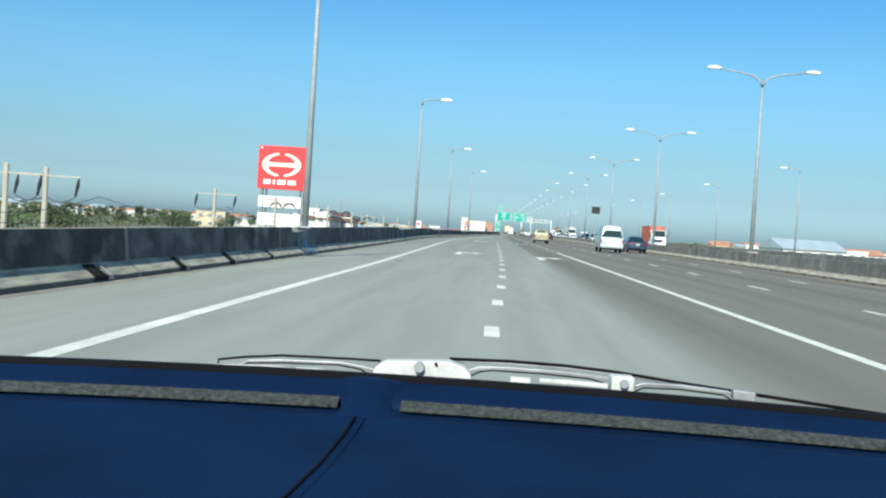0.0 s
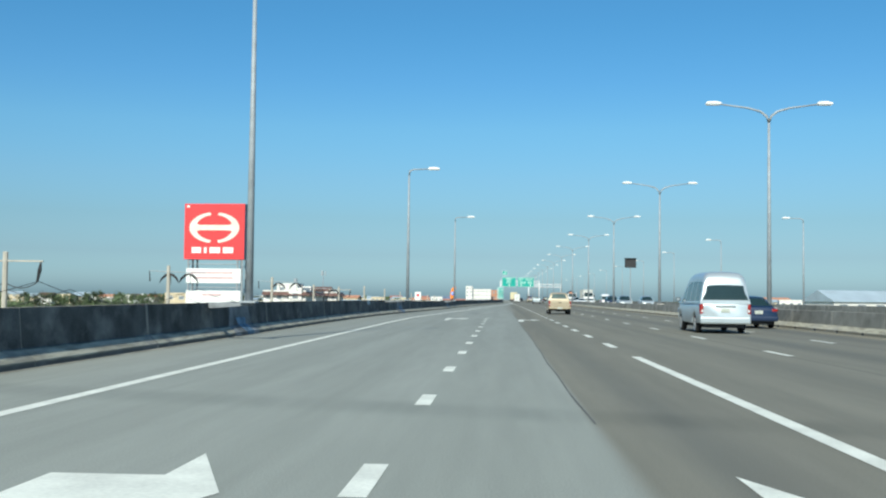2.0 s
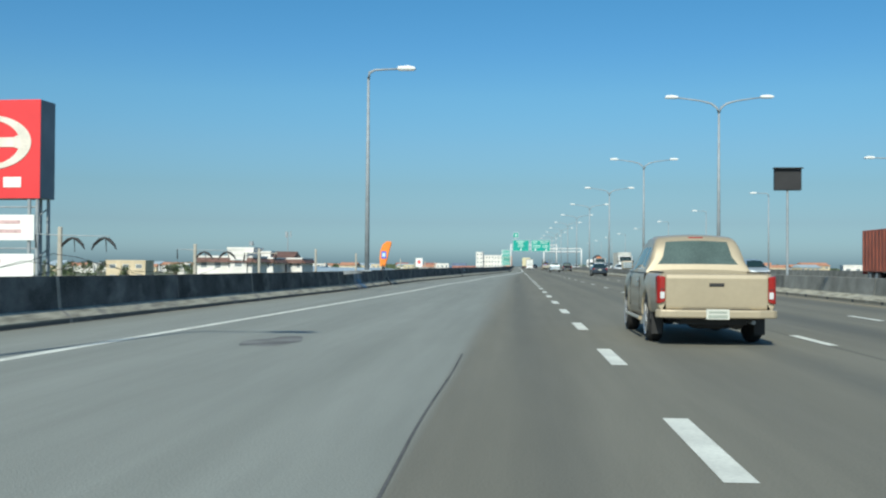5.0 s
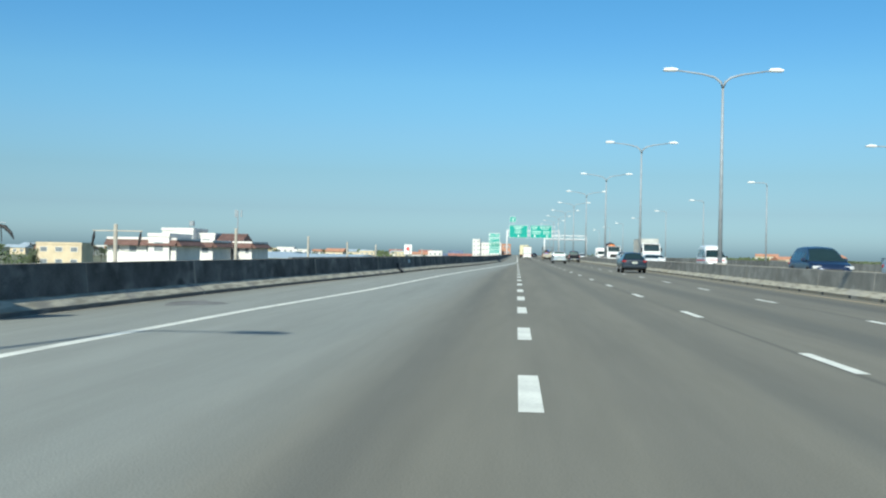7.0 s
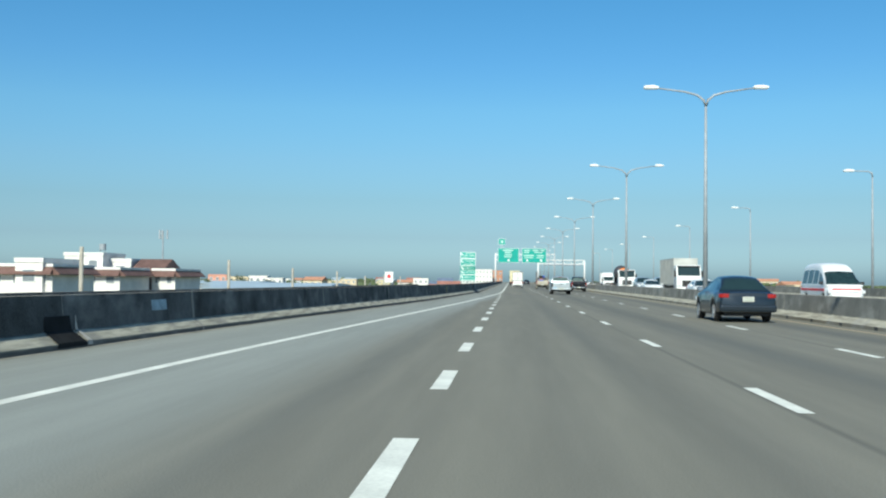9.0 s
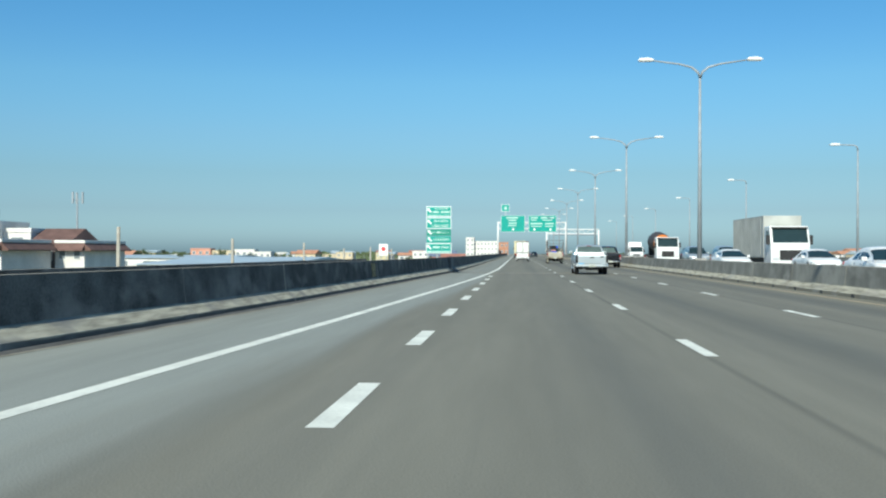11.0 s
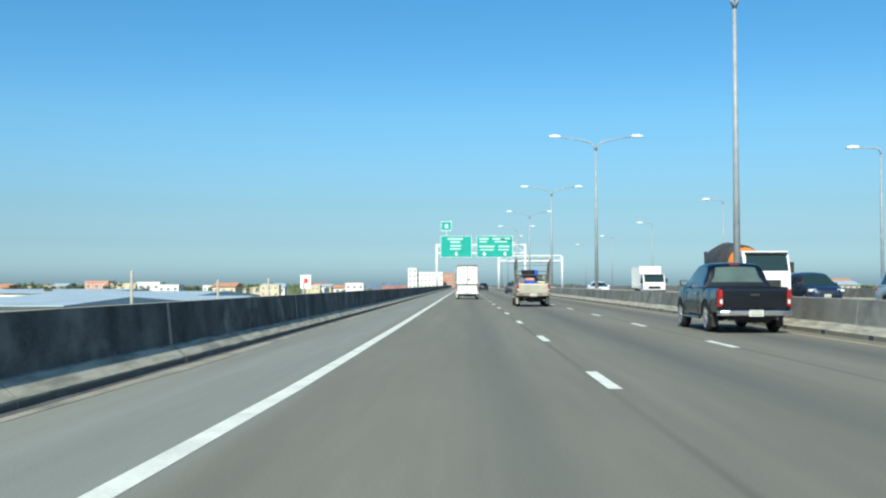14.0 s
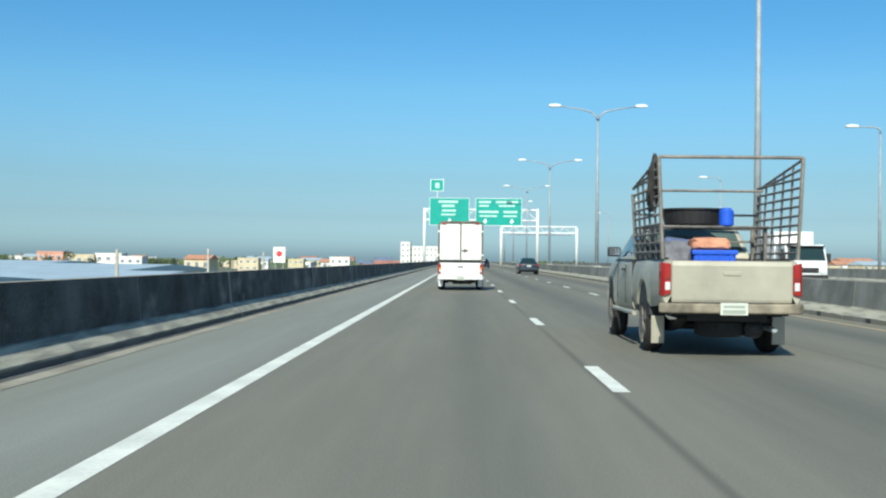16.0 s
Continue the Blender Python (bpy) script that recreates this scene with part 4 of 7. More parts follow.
# ---- buildings beyond the barrier ----
def building(label, x, y, rz, w, d, h, wall, roof="flat", roofmat=None, rows=2, cols=4, name="house"):
    """A plain building with parapet or pitched roof, windows that are set into their frames. Front faces minus y."""
    b = thing(name, label, "building", pose(x, y, GROUND, 0, 0, rz))
    part("wall", box(-w / 2, w / 2, 0, d, 0, h), wall, b)
    if roof == "flat":
        part("roof", box(-w / 2 + 0.06, w / 2 - 0.06, 0.06, d - 0.06, h - 0.2, h + 0.12), M_CONC_PALE, b, "grey flat roof")
        for x0, x1, y0, y1 in ((-w / 2 - 0.12, w / 2 + 0.12, -0.12, 0.08), (-w / 2 - 0.12, w / 2 + 0.12, d - 0.08, d + 0.12), (-w / 2 - 0.12, -w / 2 + 0.08, 0.085, d - 0.085), (w / 2 - 0.08, w / 2 + 0.12, 0.085, d - 0.085)):
            part("parapet", box(x0, x1, y0, y1, h - 0.05, h + 0.5), roofmat or wall, b)
    elif roof == "band":
        part("roof", extrude([(-0.95, h - 1.25), (-0.95, h - 1.12), (-0.02, h - 0.30), (-0.02, h - 1.25)], -w / 2 - 0.2, w / 2 + 0.1), roofmat, b, "brown-red tiled roof band")
        part("side_roof", extrude([(w / 2 + 0.95, h - 1.25), (w / 2 + 0.95, h - 1.12), (w / 2 + 0.02, h - 0.30), (w / 2 + 0.02, h - 1.25)], -0.2, d, "y"), roofmat, b, "brown-red tiled roof band")
        part("parapet", box(-w / 2 - 0.1, w / 2 + 0.1, -0.1, d + 0.1, h - 0.28, h + 0.1), wall, b, bevel=0.04)
        part("canopy", box(-w / 2, w / 2, -1.3, -0.02, h * 0.42, h * 0.45), wall, b, "thin concrete canopy")
    else:
        part("roof", extrude([(-0.6, h - 0.1), (-0.6, h), (d / 2, h + d * (0.022 if name == "warehouse" else 0.2)), (d + 0.6, h), (d + 0.6, h - 0.1)], -w / 2 - 0.4, w / 2 + 0.4), roofmat, b)
    for r in range(rows):
        for c in range(cols):
            cx = -w / 2 + w * (c + 0.5) / cols
            cz = h * (r + 0.58) / rows
            ww, hh = w / cols * 0.24, h / rows * 0.2
            f = part("window", box(cx - ww, cx + ww, -0.06, 0.02, cz - hh, cz + hh), M_SIGNWHITE, b)
            part("pane", box(cx - ww + 0.08, cx + ww - 0.08, -0.075, -0.061, cz - hh + 0.08, cz + hh - 0.08), M_WINDOW, f)
    return b


# white shop row with brown-red roof bands
building("white two-storey shop row with a brown-red roof band", -60.6, 316, 0, 11.4, 13, 7.6, M_WALLWHITE, "band", M_ROOFRED, 2, 4, "shop_row")
building("tall white rear house of the shop row", -68.6, 359, 0, 6.4, 10, 9.6, M_WALLWHITE, "flat", None, 3, 2, "shop_row")
building("small white roof house of the shop row", -63.6, 362, 0, 3.6, 8, 8.7, M_WALLWHITE, "flat", None, 3, 1, "shop_row")
building("white two-storey shop row with a brown-red roof band", -61.6, 345, 0, 8.6, 13, 7.5, M_WALLWHITE, "band", M_ROOFRED, 2, 3, "shop_row")
building("dark-fronted house with a steep roof in the shop row", -58.4, 360, 0, 4.6, 10, 7.2, material("dark_front", (0.16, 0.14, 0.14), 0.8), "pitch", M_ROOFRED, 2, 3, "shop_row")
building("white end house with a brown-red roof band", -55.2, 358.8, 0, 3.8, 14, 7.5, M_WALLWHITE, "band", M_ROOFRED, 2, 2, "shop_row")
tank = thing("water_tank", "small steel water tank on the shop roof", "water tank", pose(-66.6, 362, GROUND + 10.1))
part("drum", tube([(0, 0, 0.5), (0, 0, 1.5)], (0.55, 0.55), 12), M_GALV, tank, smooth=False)
for s in (-0.4, 0.4):
    part("leg", box(s - 0.04, s + 0.04, -0.04, 0.04, 0, 0.52), M_GALV, tank)
mast = thing("antenna_mast", "slim white antenna mast with panel aerials", "antenna mast", pose(-59.6, 371.5, GROUND))
part("shaft", tube([(0, 0, 0), (0, 0, 14.2)], (0.22, 0.10), 8), M_GALV, mast)
for k in range(3):
    q = 2 * math.pi * k / 3
    part("aerial", box(0.75 * math.cos(q) - 0.11, 0.75 * math.cos(q) + 0.11, 0.75 * math.sin(q) - 0.1, 0.75 * math.sin(q) + 0.1, 12.8, 14.4), M_GALV, mast)
    part("strut", tube([(0, 0, 13.3), (0.7 * math.cos(q), 0.7 * math.sin(q), 13.3)], (0.04, 0.04), 6), M_GALV, mast)

# low warehouses with pale metal roofs
for x, y, w, d, h in ((-48, 392, 22, 30, 4.2), (-52, 452, 30, 44, 3.35), (-78, 520, 40, 50, 3.6), (-150, 150, 30, 24, 4.2), (-120, 560, 60, 40, 4.2)):
    building("low warehouse with a pale blue metal roof", x, y, -6, w, d, h, M_WALLWHITE, "pitch", M_ROOFBLUE, 1, 6, "warehouse")

rng = random.Random(11)
walls = (M_WALLWHITE, M_WALLWHITE, M_WALLCREAM)
roofs = (M_ROOFRED, M_ROOFORANGE, M_ROOFBLUE, M_ROOFBLUE)
for i in range(120):
    y = rng.uniform(60, 900)
    x = -rng.uniform(150, 470) - 0.14 * y
    w, d, h = rng.uniform(7, 15), rng.uniform(6, 11), rng.choice((3.8, 4.3, 4.7, 5.0, 5.4, 6.0))
    wl = walls[i % 5 % 3]
    building("%s house with a %s roof beyond the barrier" % ("cream" if wl is M_WALLCREAM else "white", "flat grey" if i % 5 > 2 else "brown-red" if i % 8 == 0 else "pale metal"), x, y, rng.uniform(-30, 30), w, d, h, wl, "flat" if i % 5 > 2 else "pitch", None if i % 5 > 2 else M_ROOFRED if i % 8 == 0 else M_ROOFBLUE, 2, 3)
for i in range(26):
    y = rng.uniform(150, 1000)
    x = 48 + rng.uniform(0, 230) + 0.06 * y
    w, d, h = rng.uniform(9, 26), rng.uniform(8, 16), rng.choice((4.8, 5.8, 6.4, 7.2))
    building("low pale house beyond the oncoming carriageway", x, y, rng.uniform(-25, 25), w, d, h, walls[i % 3], "pitch" if i % 2 else "flat", roofs[i % 4] if i % 2 else None, 2, 4)
M_ORANGEWALL = material("faded_orange_render", (0.60, 0.30, 0.22), 0.85, var=0.15, scale=0.4)
M_YELLOWWALL = material("faded_yellow_render", (0.56, 0.49, 0.31), 0.85, var=0.15, scale=0.4)
for i in range(44):
    y = rng.uniform(640, 1150)
    x = -rng.uniform(48, 330) - 0.05 * (y - 640)
    wl = walls[i % 3]
    building("small %s house far beyond the barrier" % ("cream" if wl is M_WALLCREAM else "white"), x, y, rng.uniform(-25, 25), rng.uniform(7, 16), 9, rng.choice((3.6, 4.2, 4.8, 5.4)), wl, "pitch" if i % 2 else "flat", roofs[i % 4] if i % 2 else None, 1, 3)
# large far white blocks near the vanishing point
building("white office block in the far distance", -21.5, 952, 0, 19, 20, 13.4, M_WALLWHITE, "flat", None, 4, 8, "office_block")
building("tall white end of the far office block", -30.5, 947, 0, 5.5, 16, 15.8, M_WALLWHITE, "flat", None, 5, 2, "office_block")
building("white stair tower at the end of the shop row", -57.6, 315.4, 0, 3.4, 12, 7.9, M_WALLWHITE, "flat", None, 2, 1, "shop_row")
for x, y, w, h, wl, lab in ((-141, 700, 9, 7.2, M_ORANGEWALL, "faded orange"), (-131.5, 702, 10, 6.3, M_WALLCREAM, "cream"), (-122, 704, 9, 6.8, M_WALLWHITE, "white"), (-113, 700, 8, 5.8, M_WALLWHITE, "white"), (-92, 800, 9, 5.6, M_WALLCREAM, "cream"), (-74, 820, 7, 5.4, M_YELLOWWALL, "yellow"), (-47, 760, 8, 6.4, M_WALLWHITE, "white"), (-120, 420, 12, 6.4, M_WALLCREAM, "cream")):
    building("%s flat-roofed house beyond the barrier" % lab, x, y, 3, w, 9, h, wl, "flat", None, 2, 3)
building("long cream house with an orange roof in the far distance", 335, 1610, -12, 30, 16, 8.5, M_WALLCREAM, "pitch", M_ROOFORANGE, 1, 5, "hall")
building("red brick block in the far distance", -9.5, 980, 0, 9, 12, 13.0, M_ROOFORANGE, "flat", None, 3, 3, "office_block")
# red and blue container stacks along the left
M_CRED, M_CBLUE = material("container_red", (0.34, 0.15, 0.12), 0.6, var=0.2, scale=0.6), material("container_blue", (0.12, 0.17, 0.27), 0.6, var=0.2, scale=0.6)
for k in range(12):
    c = thing("shipping_container", "stack of %s steel shipping containers in a yard" % ("red" if k % 3 else "blue"), "container", pose(-40 - 13.4 * (k % 6) - 3 * (k // 6), 1090 + 26 * (k // 6), GROUND, 0, 0, 4 * (k % 3) - 4), "stacked containers")
    for q in range(2 + (k * 5) % 2):
        part("container_box", box(-6, 6, -1.2, 1.2, 2.6 * q, 2.6 * q + 2.55), M_CRED if (k + q) % 3 else M_CBLUE, c, bevel=0.04)
# white board with a red roundel
rs = thing("roundel_sign", "white square board with a red roundel on posts", "sign", pose(-49.8, 634, GROUND))
part("board", box(-1.7, 1.7, -0.2, 0, 4.9, 9.3), M_SIGNWHITE, rs)
ob = part("roundel", flat(ellipse(0, 7.4, 0.85, 0.85, 0, 2 * math.pi * 0.97, 20), 0.03), M_RED, rs, "red roundel")
ob.location.y = -0.205
for x in (-1.1, 1.1):
    part("post", tube([(x, 0.1, 0), (x, 0.1, 5.0)], (0.15, 0.15), 8), M_GALV, rs)


# ---- trees ----
def tree(seed, h):
    r = random.Random(seed)
    t = thing("tree", "leafy green tree beyond the highway barrier", "tree", group="trees beyond the barrier")
    bm = tube([(0, 0, 0), (0.1, 0.05, h * 0.35), (0.05, 0.1, h * 0.7)], (0.2, 0.15, 0.06), 7)
    for k in range(5):
        q = r.uniform(0, 6.28)
        tube([(0.08, 0.05, h * (0.3 + 0.08 * k)), (h * 0.2 * math.cos(q), h * 0.2 * math.sin(q), h * (0.5 + 0.08 * k))], (0.08, 0.03), 5, bm)
    part("trunk", bm, M_BARK, t)
    bm = bmesh.new()
    hubs = [(r.gauss(0, h * 0.17), r.gauss(0, h * 0.17), h * r.uniform(0.45, 0.92)) for _ in range(13)]
    for k in range(420):
        hx, hy, hz = hubs[k % 13]
        c = Vector((hx + r.gauss(0, h * 0.07), hy + r.gauss(0, h * 0.07), hz + r.gauss(0, h * 0.055)))
        a = Vector((r.gauss(0, 1), r.gauss(0, 1), r.gauss(0, 1))).normalized()
        e = a.orthogonal().normalized()
        s = r.uniform(0.16, 0.34)
        bm.faces.new([bm.verts.new(c + s * p) for p in (a, 0.5 * e, -a, -0.5 * e)])
    part("crown", bm, M_LEAF, t)
    return t


kinds = [tree(s, 5.2 + 0.5 * s) for s in range(4)]
for i in range(250):
    y = rng.uniform(40, 960)
    side = 1 if i % 4 == 0 else -1
    x = side * (rng.uniform(46, 210) + 0.08 * y) + (30 if side > 0 else 0)
    src = kinds[i % 4]
    m = pose(x, y, GROUND, 0, 0, rng.uniform(0, 360)) @ Matrix.Scale(rng.uniform(0.75, 1.12), 4)
    if i < 4:
        src.matrix_basis = m
    else:
        c = copy_thing(src, pose(0, 0, 0))
        c.matrix_basis = m
# scrub and low trees between the fields and the houses
bm = bmesh.new()
r = random.Random(21)
for k in range(230):
    y = r.uniform(110, 470)
    cx, tall = -r.uniform(88, 215) - 0.1 * y, r.choice((2.0, 2.6, 3.0, 3.4, 4.0))
    spread = r.uniform(1.6, 3.2)
    for q in range(70):
        u = r.random()
        c = Vector((cx + r.gauss(0, spread) * (1.1 - 0.6 * u), y + r.gauss(0, spread) * (1.1 - 0.6 * u), GROUND + 0.2 + tall * u * r.uniform(0.75, 1.0)))
        a = Vector((r.gauss(0, 1), r.gauss(0, 1), r.gauss(0, 1))).normalized()
        e = a.orthogonal().normalized()
        z = r.uniform(0.3, 0.65)
        bm.faces.new([bm.verts.new(c + z * p) for p in (a, 0.55 * e, -a, -0.55 * e)])
tagged(part("scrub", bm, M_LEAF), "dense green scrub and low trees on the land", "scrub", kind="stuff")
# far woods along the horizon
bm = bmesh.new()
r = random.Random(5)
for k in range(5200):
    q = r.uniform(-0.62, 0.62)
    dist = r.uniform(900, 1900)
    c = Vector((dist * math.tan(q), dist, GROUND + r.uniform(0.4, 5.6) * (0.75 + 0.35 * math.sin(q * 37))))
    if -60 < c.x < 70:
        continue
    s = r.uniform(1.2, 3.4)
    a = Vector((r.gauss(0, 1), 0.3 * r.gauss(0, 1), r.gauss(0, 0.7))).normalized()
    e = a.cross(Vector((0, 1, 0))).normalized()
    bm.faces.new([bm.verts.new(c + s * p) for p in (a, 0.6 * e, -a, -0.6 * e)])
tagged(part("far_woods", bm, M_LEAF), "hazy green treeline on the horizon", "woods", kind="stuff")


# ---- vehicles ----
def paint(name, color, metal=0.0, rough=0.32, var=0.05, scale=1.2):
    return material(name, color, rough, metal, var=var, scale=scale, fine=14, coat=0.25)


P_WHITE = paint("car_paint_white", (0.78, 0.79, 0.78))
P_SILVER = paint("car_paint_silver", (0.50, 0.555, 0.58), 0.5, 0.36)
P_BEIGE = paint("car_paint_beige", (0.42, 0.355, 0.25), 0.2, 0.4)
P_DUST = material("dusty_champagne_paint", (0.40, 0.375, 0.30), 0.5, 0.2, var=0.13, scale=1.1, fine=5, coat=0.1)
P_MUD = material("muddy_bumper_paint", (0.25, 0.215, 0.16), 0.75, 0.1, var=0.35, scale=3.0, fine=11)
P_BLACK = paint("car_paint_black_blue", (0.003, 0.005, 0.010), rough=0.22)
P_GREY = paint("car_paint_dark_grey", (0.020, 0.030, 0.042), 0.35, 0.22)
P_NAVY = paint("car_paint_navy", (0.015, 0.03, 0.07), 0.2)
M_GLASS = material("tinted_glass", (0.018, 0.036, 0.037), 0.08, var=0.1, spec=0.6)
# green glass, its colour lightened for sky reflection and daylight through the cab
M_REARGLASS = material("lightened_rear_glass", (0.085, 0.122, 0.112), 0.1, var=0.2, scale=1.5, spec=0.6)
M_RUBBER = material("tyre_rubber", (0.022, 0.022, 0.022), 0.85, var=0.25, scale=4, fine=30)
M_RIM = material("alloy_rim", (0.55, 0.55, 0.55), 0.35, 0.7, var=0.1)
M_TRIM = material("black_plastic", (0.02, 0.02, 0.021), 0.6, var=0.2)
M_CHROME = material("chrome", (0.7, 0.7, 0.7), 0.15, 0.95, var=0.03)
M_TAIL = material("tail_lamp_red", (0.30, 0.014, 0.012), 0.2, var=0.08, coat=0.6)
M_AMBER = material("amber_lens", (0.85, 0.30, 0.03), 0.2, var=0.05, coat=0.5)
M_CLEAR = material("clear_lamp_lens", (0.75, 0.77, 0.78), 0.12, 0.3, var=0.04)
M_PLATE = material("plate_white", (0.58, 0.59, 0.53), 0.5, var=0.08, scale=8)
M_PLATEINK = material("plate_ink", (0.33, 0.37, 0.32), 0.6, var=0.1)
M_TARP = material("grey_box_panel", (0.38, 0.39, 0.40), 0.6, 0.1, var=0.14, scale=1.6, fine=10, bump=0.15)
M_BOXDOOR = material("pale_box_door", (0.70, 0.72, 0.69), 0.55, 0.05, var=0.10, scale=2.5, fine=12, bump=0.2)
M_RUSTY = material("rusty_dark_frame", (0.15, 0.115, 0.09), 0.7, 0.2, var=0.45, scale=4, fine=20)
M_BARE = material("weathered_steel_bar", (0.22, 0.20, 0.175), 0.6, 0.35, var=0.35, scale=3, fine=15)


def wheel(parent, x, y, r, w, side, rim=M_RIM, spokes=5):
    """A tyre with a rounded shoulder round a spoked rim; side is 1 or -1, outwards."""
    bm = bmesh.new()
    prof = [(-w / 2 + 0.01, r * 0.66), (-w / 2, r * 0.86), (-w / 2 + 0.04, r * 0.97), (-w * 0.2, r), (w * 0.2, r), (w / 2 - 0.04, r * 0.97), (w / 2, r * 0.86), (w / 2 - 0.01, r * 0.66)]
    n = 24
    rings = [[bm.verts.new((a, c * math.cos(2 * math.pi * k / n), c * math.sin(2 * math.pi * k / n))) for k in range(n)] for a, c in prof]
    for r0, r1 in zip(rings, rings[1:]):
        for k in range(n):
            bm.faces.new((r0[k], r0[(k + 1) % n], r1[(k + 1) % n], r1[k]))
    bm.faces.new(rings[0]), bm.faces.new(rings[-1])
    bmesh.ops.recalc_face_normals(bm, faces=bm.faces[:])
    tyre = part("tyre", bm, M_RUBBER, parent, smooth=True)
    tyre.location = (x, y, r)
    bm = bmesh.new()
    xs = side * (w / 2 - 0.012)
    for k in range(spokes):
        q = 2 * math.pi * k / spokes
        c, s = math.cos(q), math.sin(q)
        pts = [(0.10, -0.045), (r * 0.62, -0.06), (r * 0.62, 0.06), (0.10, 0.045)]
        v0 = [bm.verts.new((xs + side * 0.02, a * c - e * s, a * s + e * c)) for a, e in pts]
        v1 = [bm.verts.new((xs - side * 0.03, a * c - e * s, a * s + e * c)) for a, e in pts]
        for j in range(4):
            bm.faces.new((v0[j], v0[(j + 1) % 4], v1[(j + 1) % 4], v1[j]))
        bm.faces.new(v0), bm.faces.new(v1[::-1])
    tube([(xs - side * 0.02, 0, 0), (xs + side * 0.03, 0, 0)], (0.12, 0.10), 12, bm)
    for k in range(n):
        q0, q1 = 2 * math.pi * k / n, 2 * math.pi * (k + 1) / n
        bm.faces.new([bm.verts.new((xs + side * dx, rr * r * math.cos(q), rr * r * math.sin(q))) for rr, q, dx in ((0.60, q0, 0.0), (0.60, q1, 0.0), (0.70, q1, 0.022), (0.70, q0, 0.022))])
    bmesh.ops.recalc_face_normals(bm, faces=bm.faces[:])
    rm = part("rim", bm, rim, tyre, "spoked wheel rim")
    arch = [(1.16 * r * math.cos(math.pi * k / 14), r + 1.16 * r * math.sin(math.pi * k / 14)) for k in range(15)]
    ob = part("wheel_arch", extrude([(y + a, c) for a, c in arch], 0, side * 0.20), M_TRIM, parent)
    ob.location.x = x - side * (0.20 - w / 2 + 0.018)
    return tyre


def slab(p, thick, bm=None):
    """A thin panel on four corners, thick outwards along its normal."""
    bm = bm or bmesh.new()
    p = [Vector(q) for q in p]
    nrm = (p[1] - p[0]).cross(p[3] - p[0]).normalized() * thick
    a, b = [bm.verts.new(q - nrm * 0.3) for q in p], [bm.verts.new(q + nrm) for q in p]
    for j in range(4):
        bm.faces.new((a[j], a[(j + 1) % 4], b[(j + 1) % 4], b[j]))
    bm.faces.new(a[::-1]), bm.faces.new(b)
    return bm


